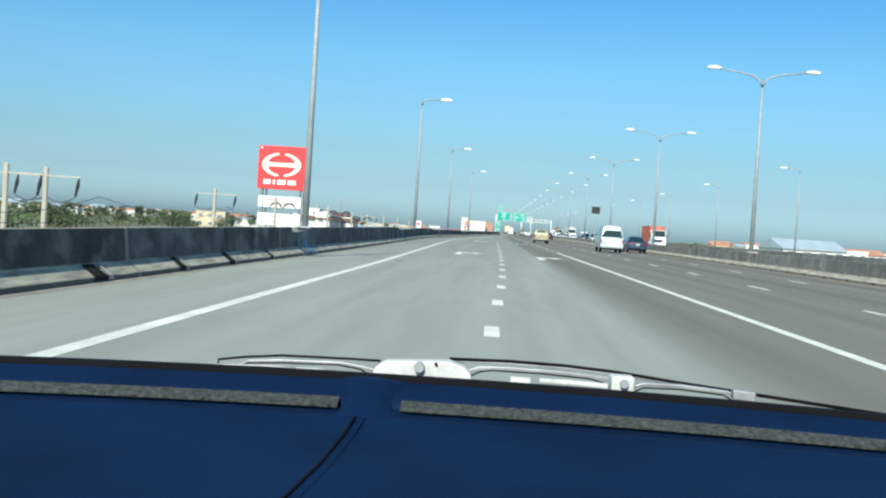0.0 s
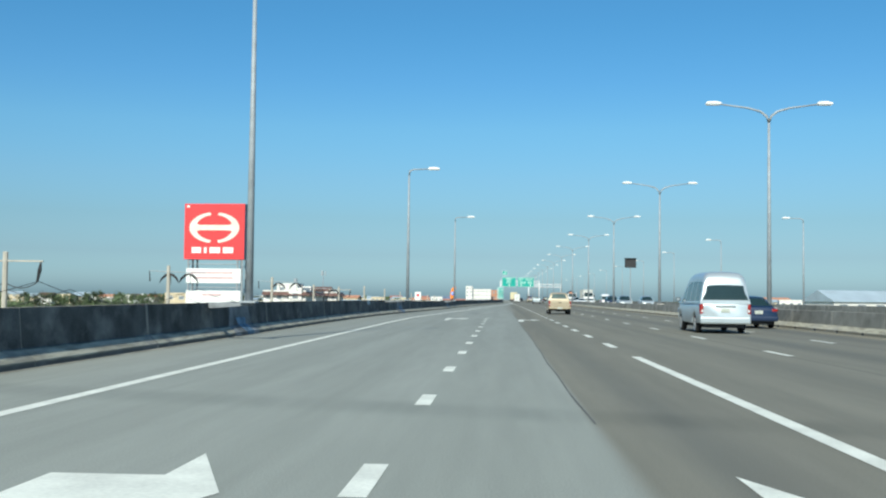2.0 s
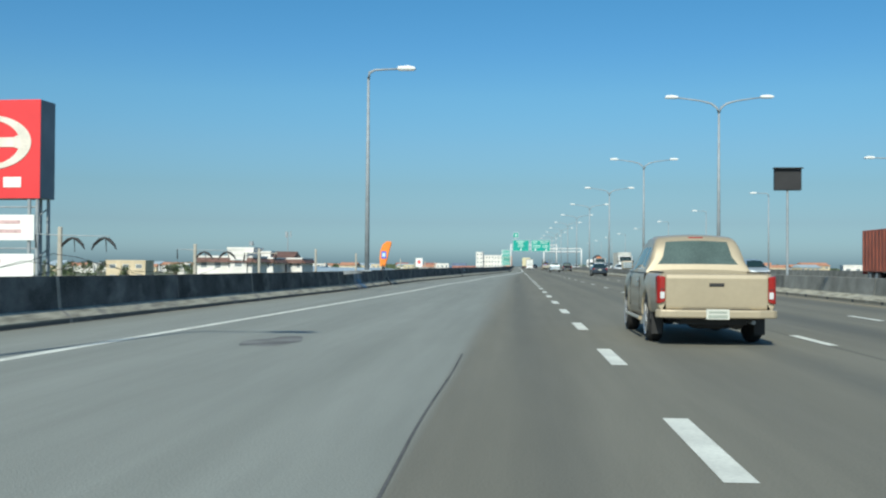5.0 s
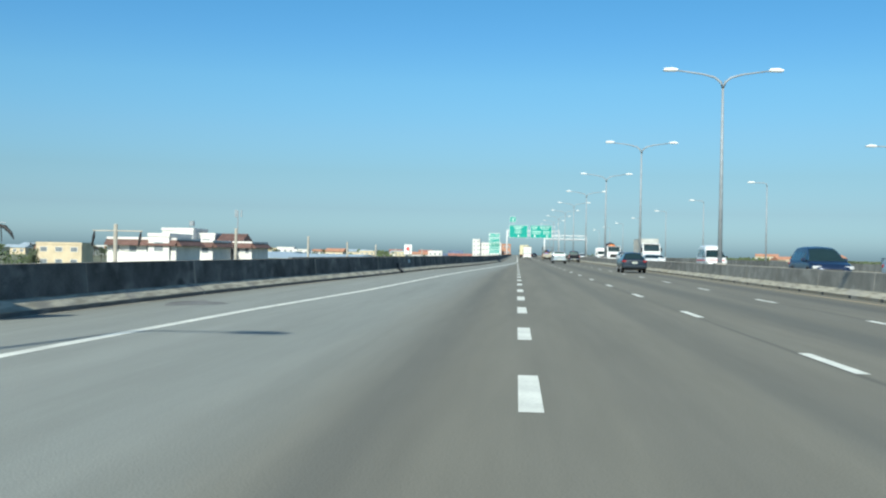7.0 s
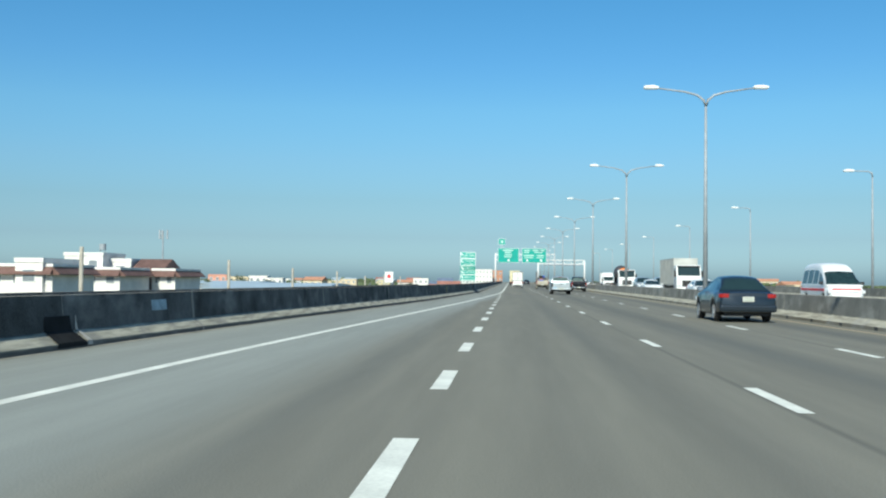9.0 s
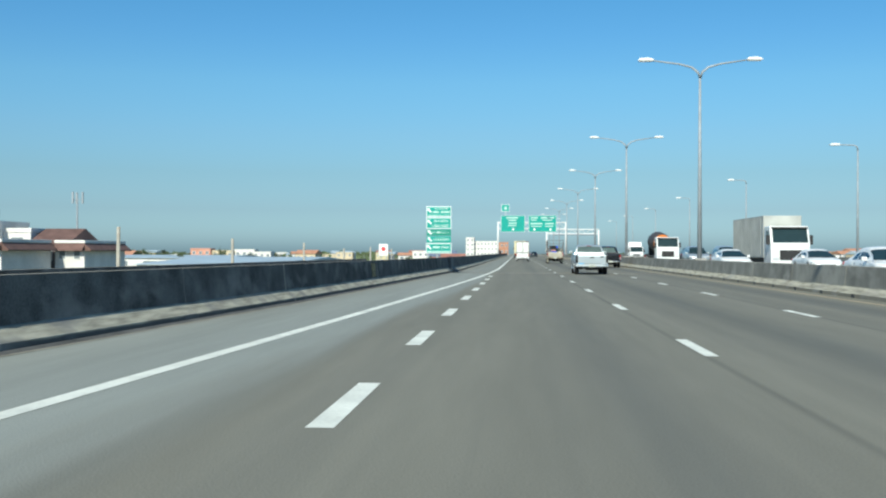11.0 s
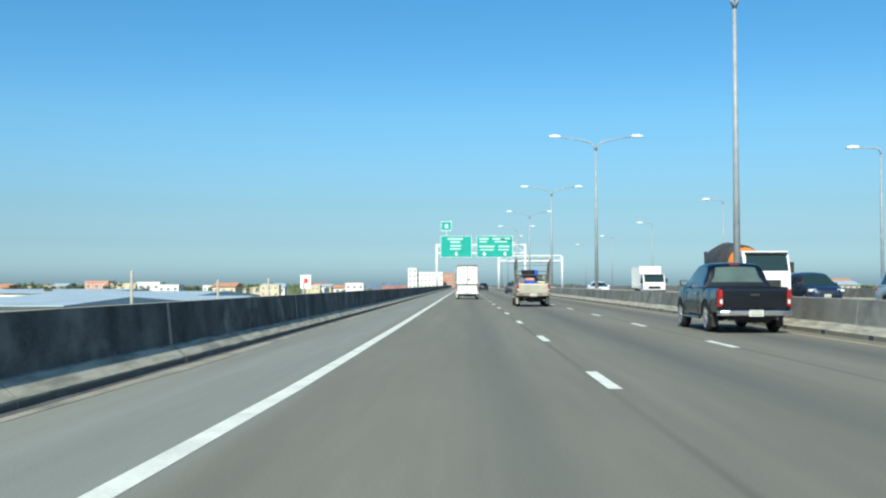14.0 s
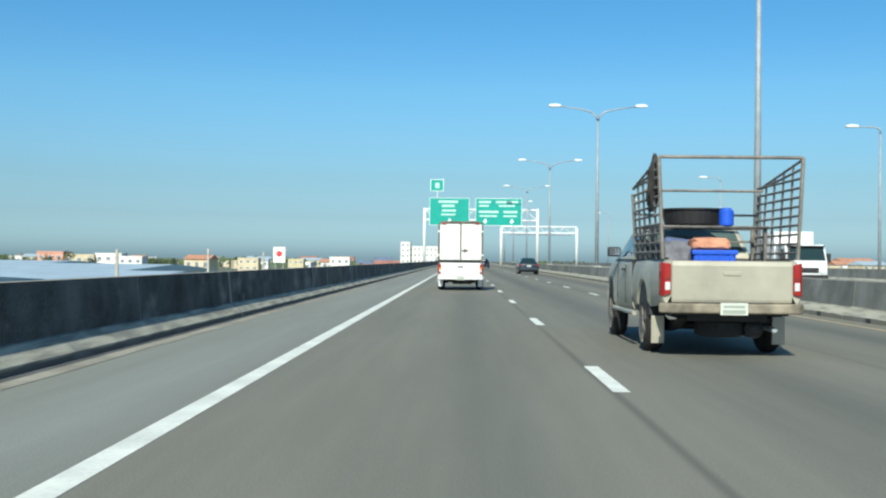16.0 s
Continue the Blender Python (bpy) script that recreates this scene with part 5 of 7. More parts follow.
def cabin_shell(car, mat, line, belt, hb, ht, panes, rear, front, corner=0.14, crown=0.03, pillar=12, rear_glass=M_GLASS):
    """A rounded cabin over the belt line, its windows cut out as panes of their own. line: the roof's outline in y and z from the tail
    to the nose; hb, ht: half widths at belt and roof; panes: y ranges of the side windows; rear, front: heights of the two screens; pillar: how far the rear corner posts reach in."""
    pts = [Vector(p) for p in line]
    for _ in range(2):
        cut = [pts[0]]
        for p, q in zip(pts, pts[1:]):
            cut += [p.lerp(q, 0.25), p.lerp(q, 0.75)]
        pts = cut + [pts[-1]]
    top = max(p.y for p in pts)
    back = next(p.x for p in pts if p.y > top - 0.07)
    nose = next(p.x for p in reversed(pts) if p.y > top - 0.07)
    length = [0.0]
    for p, q in zip(pts, pts[1:]):
        length.append(length[-1] + (q - p).length)
    wanted = {length[-1] * k / 44 for k in range(45)}
    table = [(d, p.x) for d, p in zip(length, pts)]
    tall = [(d, p.y) for d, p in zip(length, pts)]
    rows = sorted(((along(table, d), along(tall, d)) for d in wanted), key=lambda p: p[0])
    for edge in [e for pane in panes for e in pane]:
        k = min(range(len(rows)), key=lambda j: abs(rows[j][0] - edge))
        rows[k] = (edge, along(sorted((p.x, p.y) for p in pts), edge))
    grid = []
    for y, z in rows:
        h = max(z - belt, 0.0)
        w = hb - (hb - ht) * h / (top - belt)
        r = min(corner, 0.55 * h)
        half = [(hb + (w - hb) * k / 9, belt + (h - r) * k / 9) for k in range(10)]
        half += [(w - r + r * math.cos(q), z - r + r * math.sin(q)) for q in (math.pi / 2 * k / 4 for k in range(1, 5))]
        half += [((w - r) * (1 - k / 8), z + crown * h / (top - belt) * math.sin(math.pi / 2 * k / 8)) for k in range(1, 9)]
        grid.append([(-x, y, c) for x, c in half] + [(x, y, c) for x, c in half[-2::-1]])
    sheets = {}
    n = len(grid[0])
    for i in range(len(rows) - 1):
        y, z = (rows[i][0] + rows[i + 1][0]) / 2, (rows[i][1] + rows[i + 1][1]) / 2
        for j in range(n - 1):
            side = min(j, n - 2 - j)
            kind = "cabin"
            if side < 9 and side >= 1 and side <= 7 and z - belt > 0.16:
                for k, (y0, y1) in enumerate(panes):
                    if y0 < y < y1:
                        kind = "side_window%d%d" % (k, j > n / 2)
            elif side >= pillar and y < back and rear[0] < z < rear[1]:
                kind = "rear_window"
            elif side >= 11 and y > nose and front[0] < z < front[1]:
                kind = "windscreen"
            bm, seen = sheets.setdefault(kind, (bmesh.new(), {}))
            corners = ((i, j), (i, j + 1), (i + 1, j + 1), (i + 1, j))
            for v in corners:
                if v not in seen:
                    seen[v] = bm.verts.new(grid[v[0]][v[1]])
            bm.faces.new([seen[v] for v in corners])
    cabin = None
    for kind in ["cabin"] + sorted(k for k in sheets if k != "cabin"):
        bm = sheets[kind][0]
        bmesh.ops.remove_doubles(bm, verts=bm.verts[:], dist=1e-5)
        bm.normal_update()
        mid = Vector((0, (rows[0][0] + rows[-1][0]) / 2, belt))
        if sum(f.normal.dot(f.calc_center_median() - mid) for f in bm.faces) < 0:
            bmesh.ops.reverse_faces(bm, faces=bm.faces[:])
        name = kind.rstrip("0123456789")
        ob = part(name, bm, mat if cabin is None else rear_glass if name == "rear_window" else M_GLASS, cabin or car, "" if cabin is None else "tinted " + name.replace("_", " "), smooth=True)
        ob.data.set_sharp_from_angle(angle=radians(40))
        cabin = cabin or ob
    return cabin


def plate(car, x, y, z, front=False):
    s = 1 if front else -1
    p = part("number_plate", box(x - 0.17, x + 0.17, min(y, y + s * 0.02), max(y, y + s * 0.02), z - 0.075, z + 0.075), M_PLATE, car, "pale number plate", 0.004)
    for z0, z1, w in ((0.015, 0.045, 0.13), (-0.055, -0.01, 0.14)):
        part("plate_bar", box(x - w, x + w, min(y + s * 0.02, y + s * 0.024), max(y + s * 0.02, y + s * 0.024), z + z0, z + z1), M_PLATEINK, p)


def mirror(car, mat, x, y, z, side):
    m = part("mirror", box(side * x, side * (x + 0.2), y - 0.05, y + 0.07, z, z + 0.15), mat, car, bevel=0.03)
    part("mirror_glass", box(min(side * (x + 0.02), side * (x + 0.18)), max(side * (x + 0.02), side * (x + 0.18)), y - 0.056, y - 0.051, z + 0.02, z + 0.13), M_CHROME, m)


def hull(name, y0, y1, top, base, width, wheels, r, mat, parent, label="", bed=False, flare=0.035, sides=(-1, 1)):
    """A smooth body shell: rounded sides between a base and a top line, cut by the wheel arches; with bed, two open side walls."""
    R = 1.2 * r
    ys = {y0, y1} | {y for y, _ in top + width if y0 <= y <= y1}
    ys |= {y0 + (y1 - y0) * k / 80 for k in range(81)}
    for c in wheels:
        ys |= {c - R, c + R, c - R * 0.99, c + R * 0.99, c - R * 0.94, c + R * 0.94, c - R * 0.85, c + R * 0.85}
    ys = sorted(y for y in ys if y0 <= y <= y1)
    ys = [y for k, y in enumerate(ys) if k == 0 or y - ys[k - 1] > 1e-4]
    bm = bmesh.new()
    for s in sides:
        last = None
        for y in ys:
            zt, zb, w = along(top, y), along(base, y), along(width, y)
            for c in wheels:
                if abs(y - c) < R:
                    zb = max(zb, r + math.sqrt(R * R - (y - c) ** 2))
            zb = min(zb, zt - 0.03)
            pts = []
            for f, inset in ((0.0, 0.05), (0.1, 0.015), (0.3, 0.0), (0.55, 0.0), (0.72, 0.012), (0.86, 0.03), (0.95, 0.055), (1.0, 0.10)):
                z = zb + f * (zt - zb)
                b = sum(flare * math.exp(-((math.hypot(y - c, z - r) - 1.2 * r) / 0.10) ** 2) for c in wheels)
                pts.append((w - inset + b, z))
            pts += [(w - 0.13, zt), (w - 0.14, 0.70)] if bed else [(w * 0.5, zt + 0.022), (0.0, zt + 0.03)]
            row = [bm.verts.new((s * a, y, c)) for a, c in pts]
            if last:
                for k in range(len(row) - 1):
                    bm.faces.new((last[k], row[k], row[k + 1], last[k + 1]))
            elif not bed:
                bm.faces.new(row + [bm.verts.new((0, y, row[0].co.z))])
            else:
                bm.faces.new(row)
            last = row
        bm.faces.new(last if bed else last + [bm.verts.new((0, y1, last[0].co.z))])
    bmesh.ops.remove_doubles(bm, verts=bm.verts[:], dist=1e-5)
    bmesh.ops.recalc_face_normals(bm, faces=bm.faces[:])
    ob = part(name, bm, mat, parent, label, smooth=True)
    ob.data.set_sharp_from_angle(angle=radians(38))
    return ob


def tail_lamp(car, s, x0, x1, y, z0, z1, dark=False, amber=False):
    """A tall corner lamp: red shell that wraps the corner, with a clear lens low on its face."""
    shape = [(x0, y), (x1 - 0.05, y + 0.005), (x1 - 0.012, y + 0.04), (x1, y + 0.16), (x0, y + 0.16)]
    bm = extrude([(s * a, c) for a, c in shape], z0, z1, "z")
    for v in bm.verts:
        if v.co.z > z1 - 0.01 and abs(v.co.x) < x0 + 0.01:
            v.co.z -= 0.02
        if v.co.z < z0 + 0.01 and abs(v.co.x) < x0 + 0.01:
            v.co.z += 0.03
    tl = part("tail_lamp", bm, M_TRIM if dark else M_TAIL, car, "smoked tail lamp" if dark else "red tail lamp", 0.015)
    if not dark:
        h = z1 - z0
        part("clear_lens", box(min(s * (x0 + 0.012), s * (x1 - 0.055)), max(s * (x0 + 0.012), s * (x1 - 0.055)), y - 0.006, y + 0.004, z0 + h * 0.18, z0 + h * 0.42), M_CLEAR, tl, "clear reversing lens", 0.006)
        if amber:
            part("amber_lens", box(min(s * (x0 + 0.012), s * (x1 - 0.055)), max(s * (x0 + 0.012), s * (x1 - 0.055)), y - 0.006, y + 0.004, z0 + h * 0.44, z0 + h * 0.62), M_AMBER, tl, "amber indicator lens", 0.006)
            return tl
        part("lens_rib", box(min(s * (x0 + 0.012), s * (x1 - 0.055)), max(s * (x0 + 0.012), s * (x1 - 0.055)), y - 0.005, y + 0.004, z0 + h * 0.50, z0 + h * 0.53), M_TRIM, tl)
    return tl


def pickup(label, mat, double=False, rim=M_RIM, lamp_dark=False, bumper=None, bars=False):
    """A pickup that points along y, its rear axle over the origin."""
    car = thing("pickup_truck", label, "pickup truck")
    hw, r = 0.89, 0.365
    split = 0.35 if double else 0.95
    # bed: floor, sides, headboard and tailgate
    part("bed_floor", box(-0.78, 0.78, -1.16, split, 0.66, 0.72), M_TRIM, car)
    for s in (-1, 1):
        hull("bed_side", -1.20, split, [(-1.2, 1.075), (-1.12, 1.10), (2, 1.10)], [(-1.2, 0.54), (-0.5, 0.48), (2, 0.42)], [(-1.2, 0.855), (-1.14, 0.88), (-1.0, hw), (2, hw)], (0.0,), r, mat, car, bed=True, sides=(s,))
    for s in (-1, 1):
        part("bed_rail", box(min(s * (hw - 0.125), s * (hw - 0.09)), max(s * (hw - 0.125), s * (hw - 0.09)), -1.15, split, 1.10, 1.118), M_TRIM, car, "black bed rail", 0.005)
        tail_lamp(car, s, 0.755, 0.885, -1.245, 0.64, 1.06, lamp_dark, mat is P_WHITE)
        if not lamp_dark:
            part("mud_flap", box(min(s * 0.70, s * 0.87), max(s * 0.70, s * 0.87), -0.52, -0.50, 0.14, 0.50), mat if bars else M_TRIM, car, bevel=0.008)
    gate = part("tailgate", extrude([(-1.165, 0.56), (-1.165, 1.06), (-1.195, 1.085), (-1.225, 1.075), (-1.238, 1.02), (-1.232, 0.80), (-1.222, 0.60), (-1.21, 0.56)], -0.745, 0.745), mat, car, "closed tailgate", 0.012)
    part("tailgate_handle", box(-0.11, 0.11, -1.247, -1.236, 0.90, 0.95), P_DUST if mat is P_DUST else M_TRIM, gate, "tailgate handle", 0.006)
    if lamp_dark:
        part("badge", extrude([(0.42, 0.93), (0.66, 0.95), (0.64, 1.01), (0.46, 1.0)], -1.242, -1.236, "y"), M_TRIM, gate, "small dark badge")
    part("headboard", box(-0.78, 0.78, split - 0.05, split, 0.7, 1.12), mat, car)
    bm = extrude([(-0.88, -1.10), (-0.90, -1.20), (-0.84, -1.27), (-0.62, -1.325), (0.62, -1.325), (0.84, -1.27), (0.90, -1.20), (0.88, -1.10)], 0.43, 0.555, "z")
    part("rear_bumper", bm, bumper or M_CHROME, car, "rear step bumper", 0.025, seg=3)
    part("step_pad", box(-0.5, 0.5, -1.30, -1.20, 0.556, 0.563), M_TRIM, car)
    plate(car, 0.0, -1.328, 0.49)
    # cab and nose
    hull("body", split + 0.03, 4.02, [(0, 1.12), (2.30, 1.13), (2.9, 1.11), (3.4, 1.06), (3.75, 0.99), (3.92, 0.90), (4.02, 0.74)], [(0, 0.36), (3.5, 0.36), (4.02, 0.44)], [(0, hw), (3.3, hw), (3.7, 0.84), (3.92, 0.74), (4.02, 0.60)], (0.0, 3.085), r, mat, car)
    if double:
        cabin_shell(car, mat, [(split + 0.04, 1.10), (split + 0.16, 1.42), (split + 0.28, 1.64), (split + 0.50, 1.705), (1.5, 1.72), (2.02, 1.66), (2.92, 1.10)], 1.10, 0.85, 0.68, ((split + 0.40, 1.16), (1.24, 2.36)), (1.24, 1.61), (1.14, 1.63), 0.14, 0.03, 14, M_REARGLASS)
    else:
        cabin_shell(car, mat, [(split + 0.04, 1.10), (split + 0.12, 1.34), (split + 0.22, 1.53), (split + 0.42, 1.605), (1.7, 1.62), (2.08, 1.57), (2.92, 1.10)], 1.10, 0.86, 0.71, ((split + 0.30, split + 0.52), (split + 0.60, 2.40)), (1.20, 1.53), (1.14, 1.53), 0.11, 0.03, 13, M_REARGLASS)
    part("brake_lamp", box(-0.12, 0.12, split + 0.22 + 0.1 * double, split + 0.30 + 0.1 * double, 1.56 + 0.10 * double, 1.588 + 0.10 * double), M_TAIL, car, "high red brake lamp", 0.008)
    for s in (-1, 1):
        seam = split + 0.62
        part("door_seam", box(min(s * (hw - 0.01), s * (hw + 0.004)), max(s * (hw - 0.01), s * (hw + 0.004)), seam, seam + 0.012, 0.45, 1.02), M_TRIM, car)
        part("door_seam", box(min(s * (hw - 0.01), s * (hw + 0.004)), max(s * (hw - 0.01), s * (hw + 0.004)), 2.36, 2.372, 0.50, 1.02), M_TRIM, car)
        part("cab_gap", box(min(s * (hw - 0.12), s * (hw - 0.004)), max(s * (hw - 0.12), s * (hw - 0.004)), split, split + 0.03, 0.5, 1.08), M_TRIM, car, "dark gap behind the cab")
        part("door_handle", box(min(s * (hw - 0.01), s * (hw + 0.03)), max(s * (hw - 0.01), s * (hw + 0.03)), seam + 0.06, seam + 0.24, 0.93, 0.965), M_CHROME if not bars else M_TRIM, car, "door handle", 0.01)
        part("sill_step", tube([(s * (hw + 0.03), 0.55, 0.34), (s * (hw + 0.03), 2.5, 0.34)], (0.035, 0.035), 8), mat, car)
        mirror(car, M_TRIM if bars else mat, 0.86, 2.30, 1.14, s)
        part("head_lamp", box(min(s * 0.50, s * 0.78), max(s * 0.50, s * 0.78), 3.72, 3.965, 0.74, 0.88), M_CLEAR, car, "clear head lamp", 0.05)
        wheel(car, s * (hw - 0.115), 0, r, 0.24, s, rim)
        wheel(car, s * (hw - 0.115), 3.085, r, 0.24, s, rim)
    part("grille", box(-0.46, 0.46, 3.93, 4.032, 0.58, 0.80), M_TRIM, car, "dark grille", 0.02)
    part("chassis", box(-0.5, 0.5, -1.0, 3.6, 0.32, 0.58), M_TRIM, car)
    # plain black box added to keep the underside dark behind the bumper
    part("underside_filler", box(-0.72, 0.72, -1.15, -0.75, 0.40, 0.60), M_TRIM, car)
    part("axle", tube([(-0.72, 0, r), (-0.14, 0, r), (0.0, 0, r), (0.14, 0, r), (0.72, 0, r)], (0.06, 0.07, 0.16, 0.07, 0.06), 10), M_TRIM, car, "dark rear axle")
    for s in (-1, 1):
        part("leaf_spring", extrude([(-0.95, 0.50), (-0.5, 0.34), (0.0, 0.27), (0.5, 0.34), (0.9, 0.50), (0.0, 0.36)], s * 0.48, s * 0.60), M_TRIM, car, "dark leaf spring")
    part("muffler", tube([(0.36, -0.95, 0.36), (0.36, -0.9, 0.36), (0.36, 0.3, 0.36), (0.36, 0.35, 0.36)], (0.05, 0.12, 0.12, 0.05), 12), M_TRIM, car, "dark muffler")
    part("exhaust", tube([(0.58, -1.05, 0.36), (0.58, 0.6, 0.38)], (0.035, 0.035), 8), M_GALV, car, "steel exhaust pipe")
    part("spare_wheel", tube([(0, -0.62, 0.25), (0, -0.62, 0.28), (0, -0.62, 0.44), (0, -0.62, 0.47)], (0.26, 0.33, 0.33, 0.26), 20), M_RUBBER, car, "spare wheel under the bed")
    return car


def canopy(car):
    """A tall box body on the bed: panel sides, rounded roof edges, two hinged doors in a dark frame."""
    w, z0, z1, y0, y1 = 0.87, 1.13, 2.70, -1.20, 0.93
    arc = [(w, z0), (w, z1 - 0.16), (w - 0.05, z1 - 0.06), (w - 0.16, z1)]
    box_body = part("box_body", extrude(arc + [(-a, c) for a, c in arc[::-1]], y0 + 0.03, y1, "y"), M_TARP, car, "grey panelled box body with rounded roof edges", 0.015)
    for x0, x1 in ((-w - 0.01, -w + 0.05), (w - 0.05, w + 0.01), (-0.018, 0.018)):
        part("door_frame", box(x0, x1, y0 - 0.02, y0 + 0.05, z0, z1 - 0.10), M_RUSTY, box_body, "dark rusty door frame", 0.01)
    part("top_rail", extrude([(-w - 0.01, z1 - 0.16), (-w + 0.05, z1 - 0.05), (-w + 0.16, z1 + 0.01), (w - 0.16, z1 + 0.01), (w - 0.05, z1 - 0.05), (w + 0.01, z1 - 0.16), (w - 0.12, z1 - 0.07), (-w + 0.12, z1 - 0.07)], y0 - 0.03, y0 + 0.06, "y"), M_RUSTY, box_body, "rusty top rail")
    part("bottom_rail", box(-w, w, y0 - 0.015, y0 + 0.05, z0 - 0.005, z0 + 0.06), M_TRIM, box_body)
    for s in (-1, 1):
        d = part("box_door", box(min(s * 0.024, s * (w - 0.055)), max(s * 0.024, s * (w - 0.055)), y0 - 0.005, y0 + 0.025, z0 + 0.07, z1 - 0.10), M_BOXDOOR, box_body, "dented pale door", 0.012)
        for z in (z0 + 0.22, z1 - 0.42):
            part("hinge", box(min(s * (w - 0.16), s * (w + 0.025)), max(s * (w - 0.16), s * (w + 0.025)), y0 - 0.035, y0 - 0.006, z, z + 0.07), M_BOXDOOR, d, "door hinge", 0.01)
        part("crease", box(min(s * 0.15, s * 0.72), max(s * 0.15, s * 0.72), y0 - 0.010, y0 - 0.0055, 1.78 + 0.06 * s, 1.80 + 0.06 * s), M_BOXDOOR, d)
        part("marker_lamp", box(min(s * 0.58, s * 0.72), max(s * 0.58, s * 0.72), y0 - 0.045, y0 - 0.03, z1 - 0.12, z1 - 0.05), M_TAIL, box_body, "small red marker lamp", 0.01)
    part("latch", box(0.04, 0.30, y0 - 0.05, y0 - 0.006, 1.55, 1.59), M_RUSTY, box_body, "door latch bar", 0.008)
    part("latch_plate", box(0.12, 0.20, y0 - 0.04, y0 - 0.006, 1.50, 1.64), M_RUSTY, box_body)


def cage(car):
    """High steel bar sides round the bed."""
    top = 2.52
    root = part("cage_frame", tube([(-0.90, -1.12, top), (0.90, -1.12, top)], (0.022, 0.022), 8), M_BARE, car, "weathered steel bar cage")
    part("cross_bar", tube([(-0.84, 0.45, top - 0.32), (0.84, 0.45, top - 0.32)], (0.02, 0.02), 6), M_BARE, root)
    for s in (-1, 1):
        for k in range(6):
            y = -1.12 + 2.0 * k / 5
            part("cage_post", tube([(s * 0.84, y, 1.24), (s * 0.90, y, top - 0.05 * k - (0.10 if k == 5 else 0))], (0.026, 0.026) if k in (0, 5) else (0.016, 0.016), 6), M_BARE, root)
        for k in range(11):
            z = 1.33 + 1.17 * k / 10
            part("cage_rail", tube([(s * (0.84 + 0.043 * (z - 1.12)), -1.12, z), (s * (0.84 + 0.043 * (z - 1.12)), 0.88, z - (0.25 if k == 10 else 0.14 if k == 9 else 0.0))], (0.017, 0.017), 6), M_BARE, root)
    for z in (1.50, 1.88):
        part("front_rail", tube([(-0.85, 0.88, z), (0.85, 0.88, z)], (0.018, 0.018), 6), M_BARE, root)


def lump(ax, ay, az, power, rough, seed):
    """A soft packed shape, between a ball and a box, with folds; it stands on z = 0."""
    bm = bmesh.new()
    bmesh.ops.create_icosphere(bm, subdivisions=4, radius=1)
    for v in bm.verts:
        q = Vector([math.copysign(abs(c) ** power, c) for c in v.co])
        q *= 1 + rough * noise.noise(v.co * 2.3 + Vector((seed, 0, 0))) + 0.5 * rough * noise.noise(v.co * 6 + Vector((0, seed, 0)))
        v.co = Vector((q.x * ax, q.y * ay, max(0.0, q.z * az + az)))
    return bm


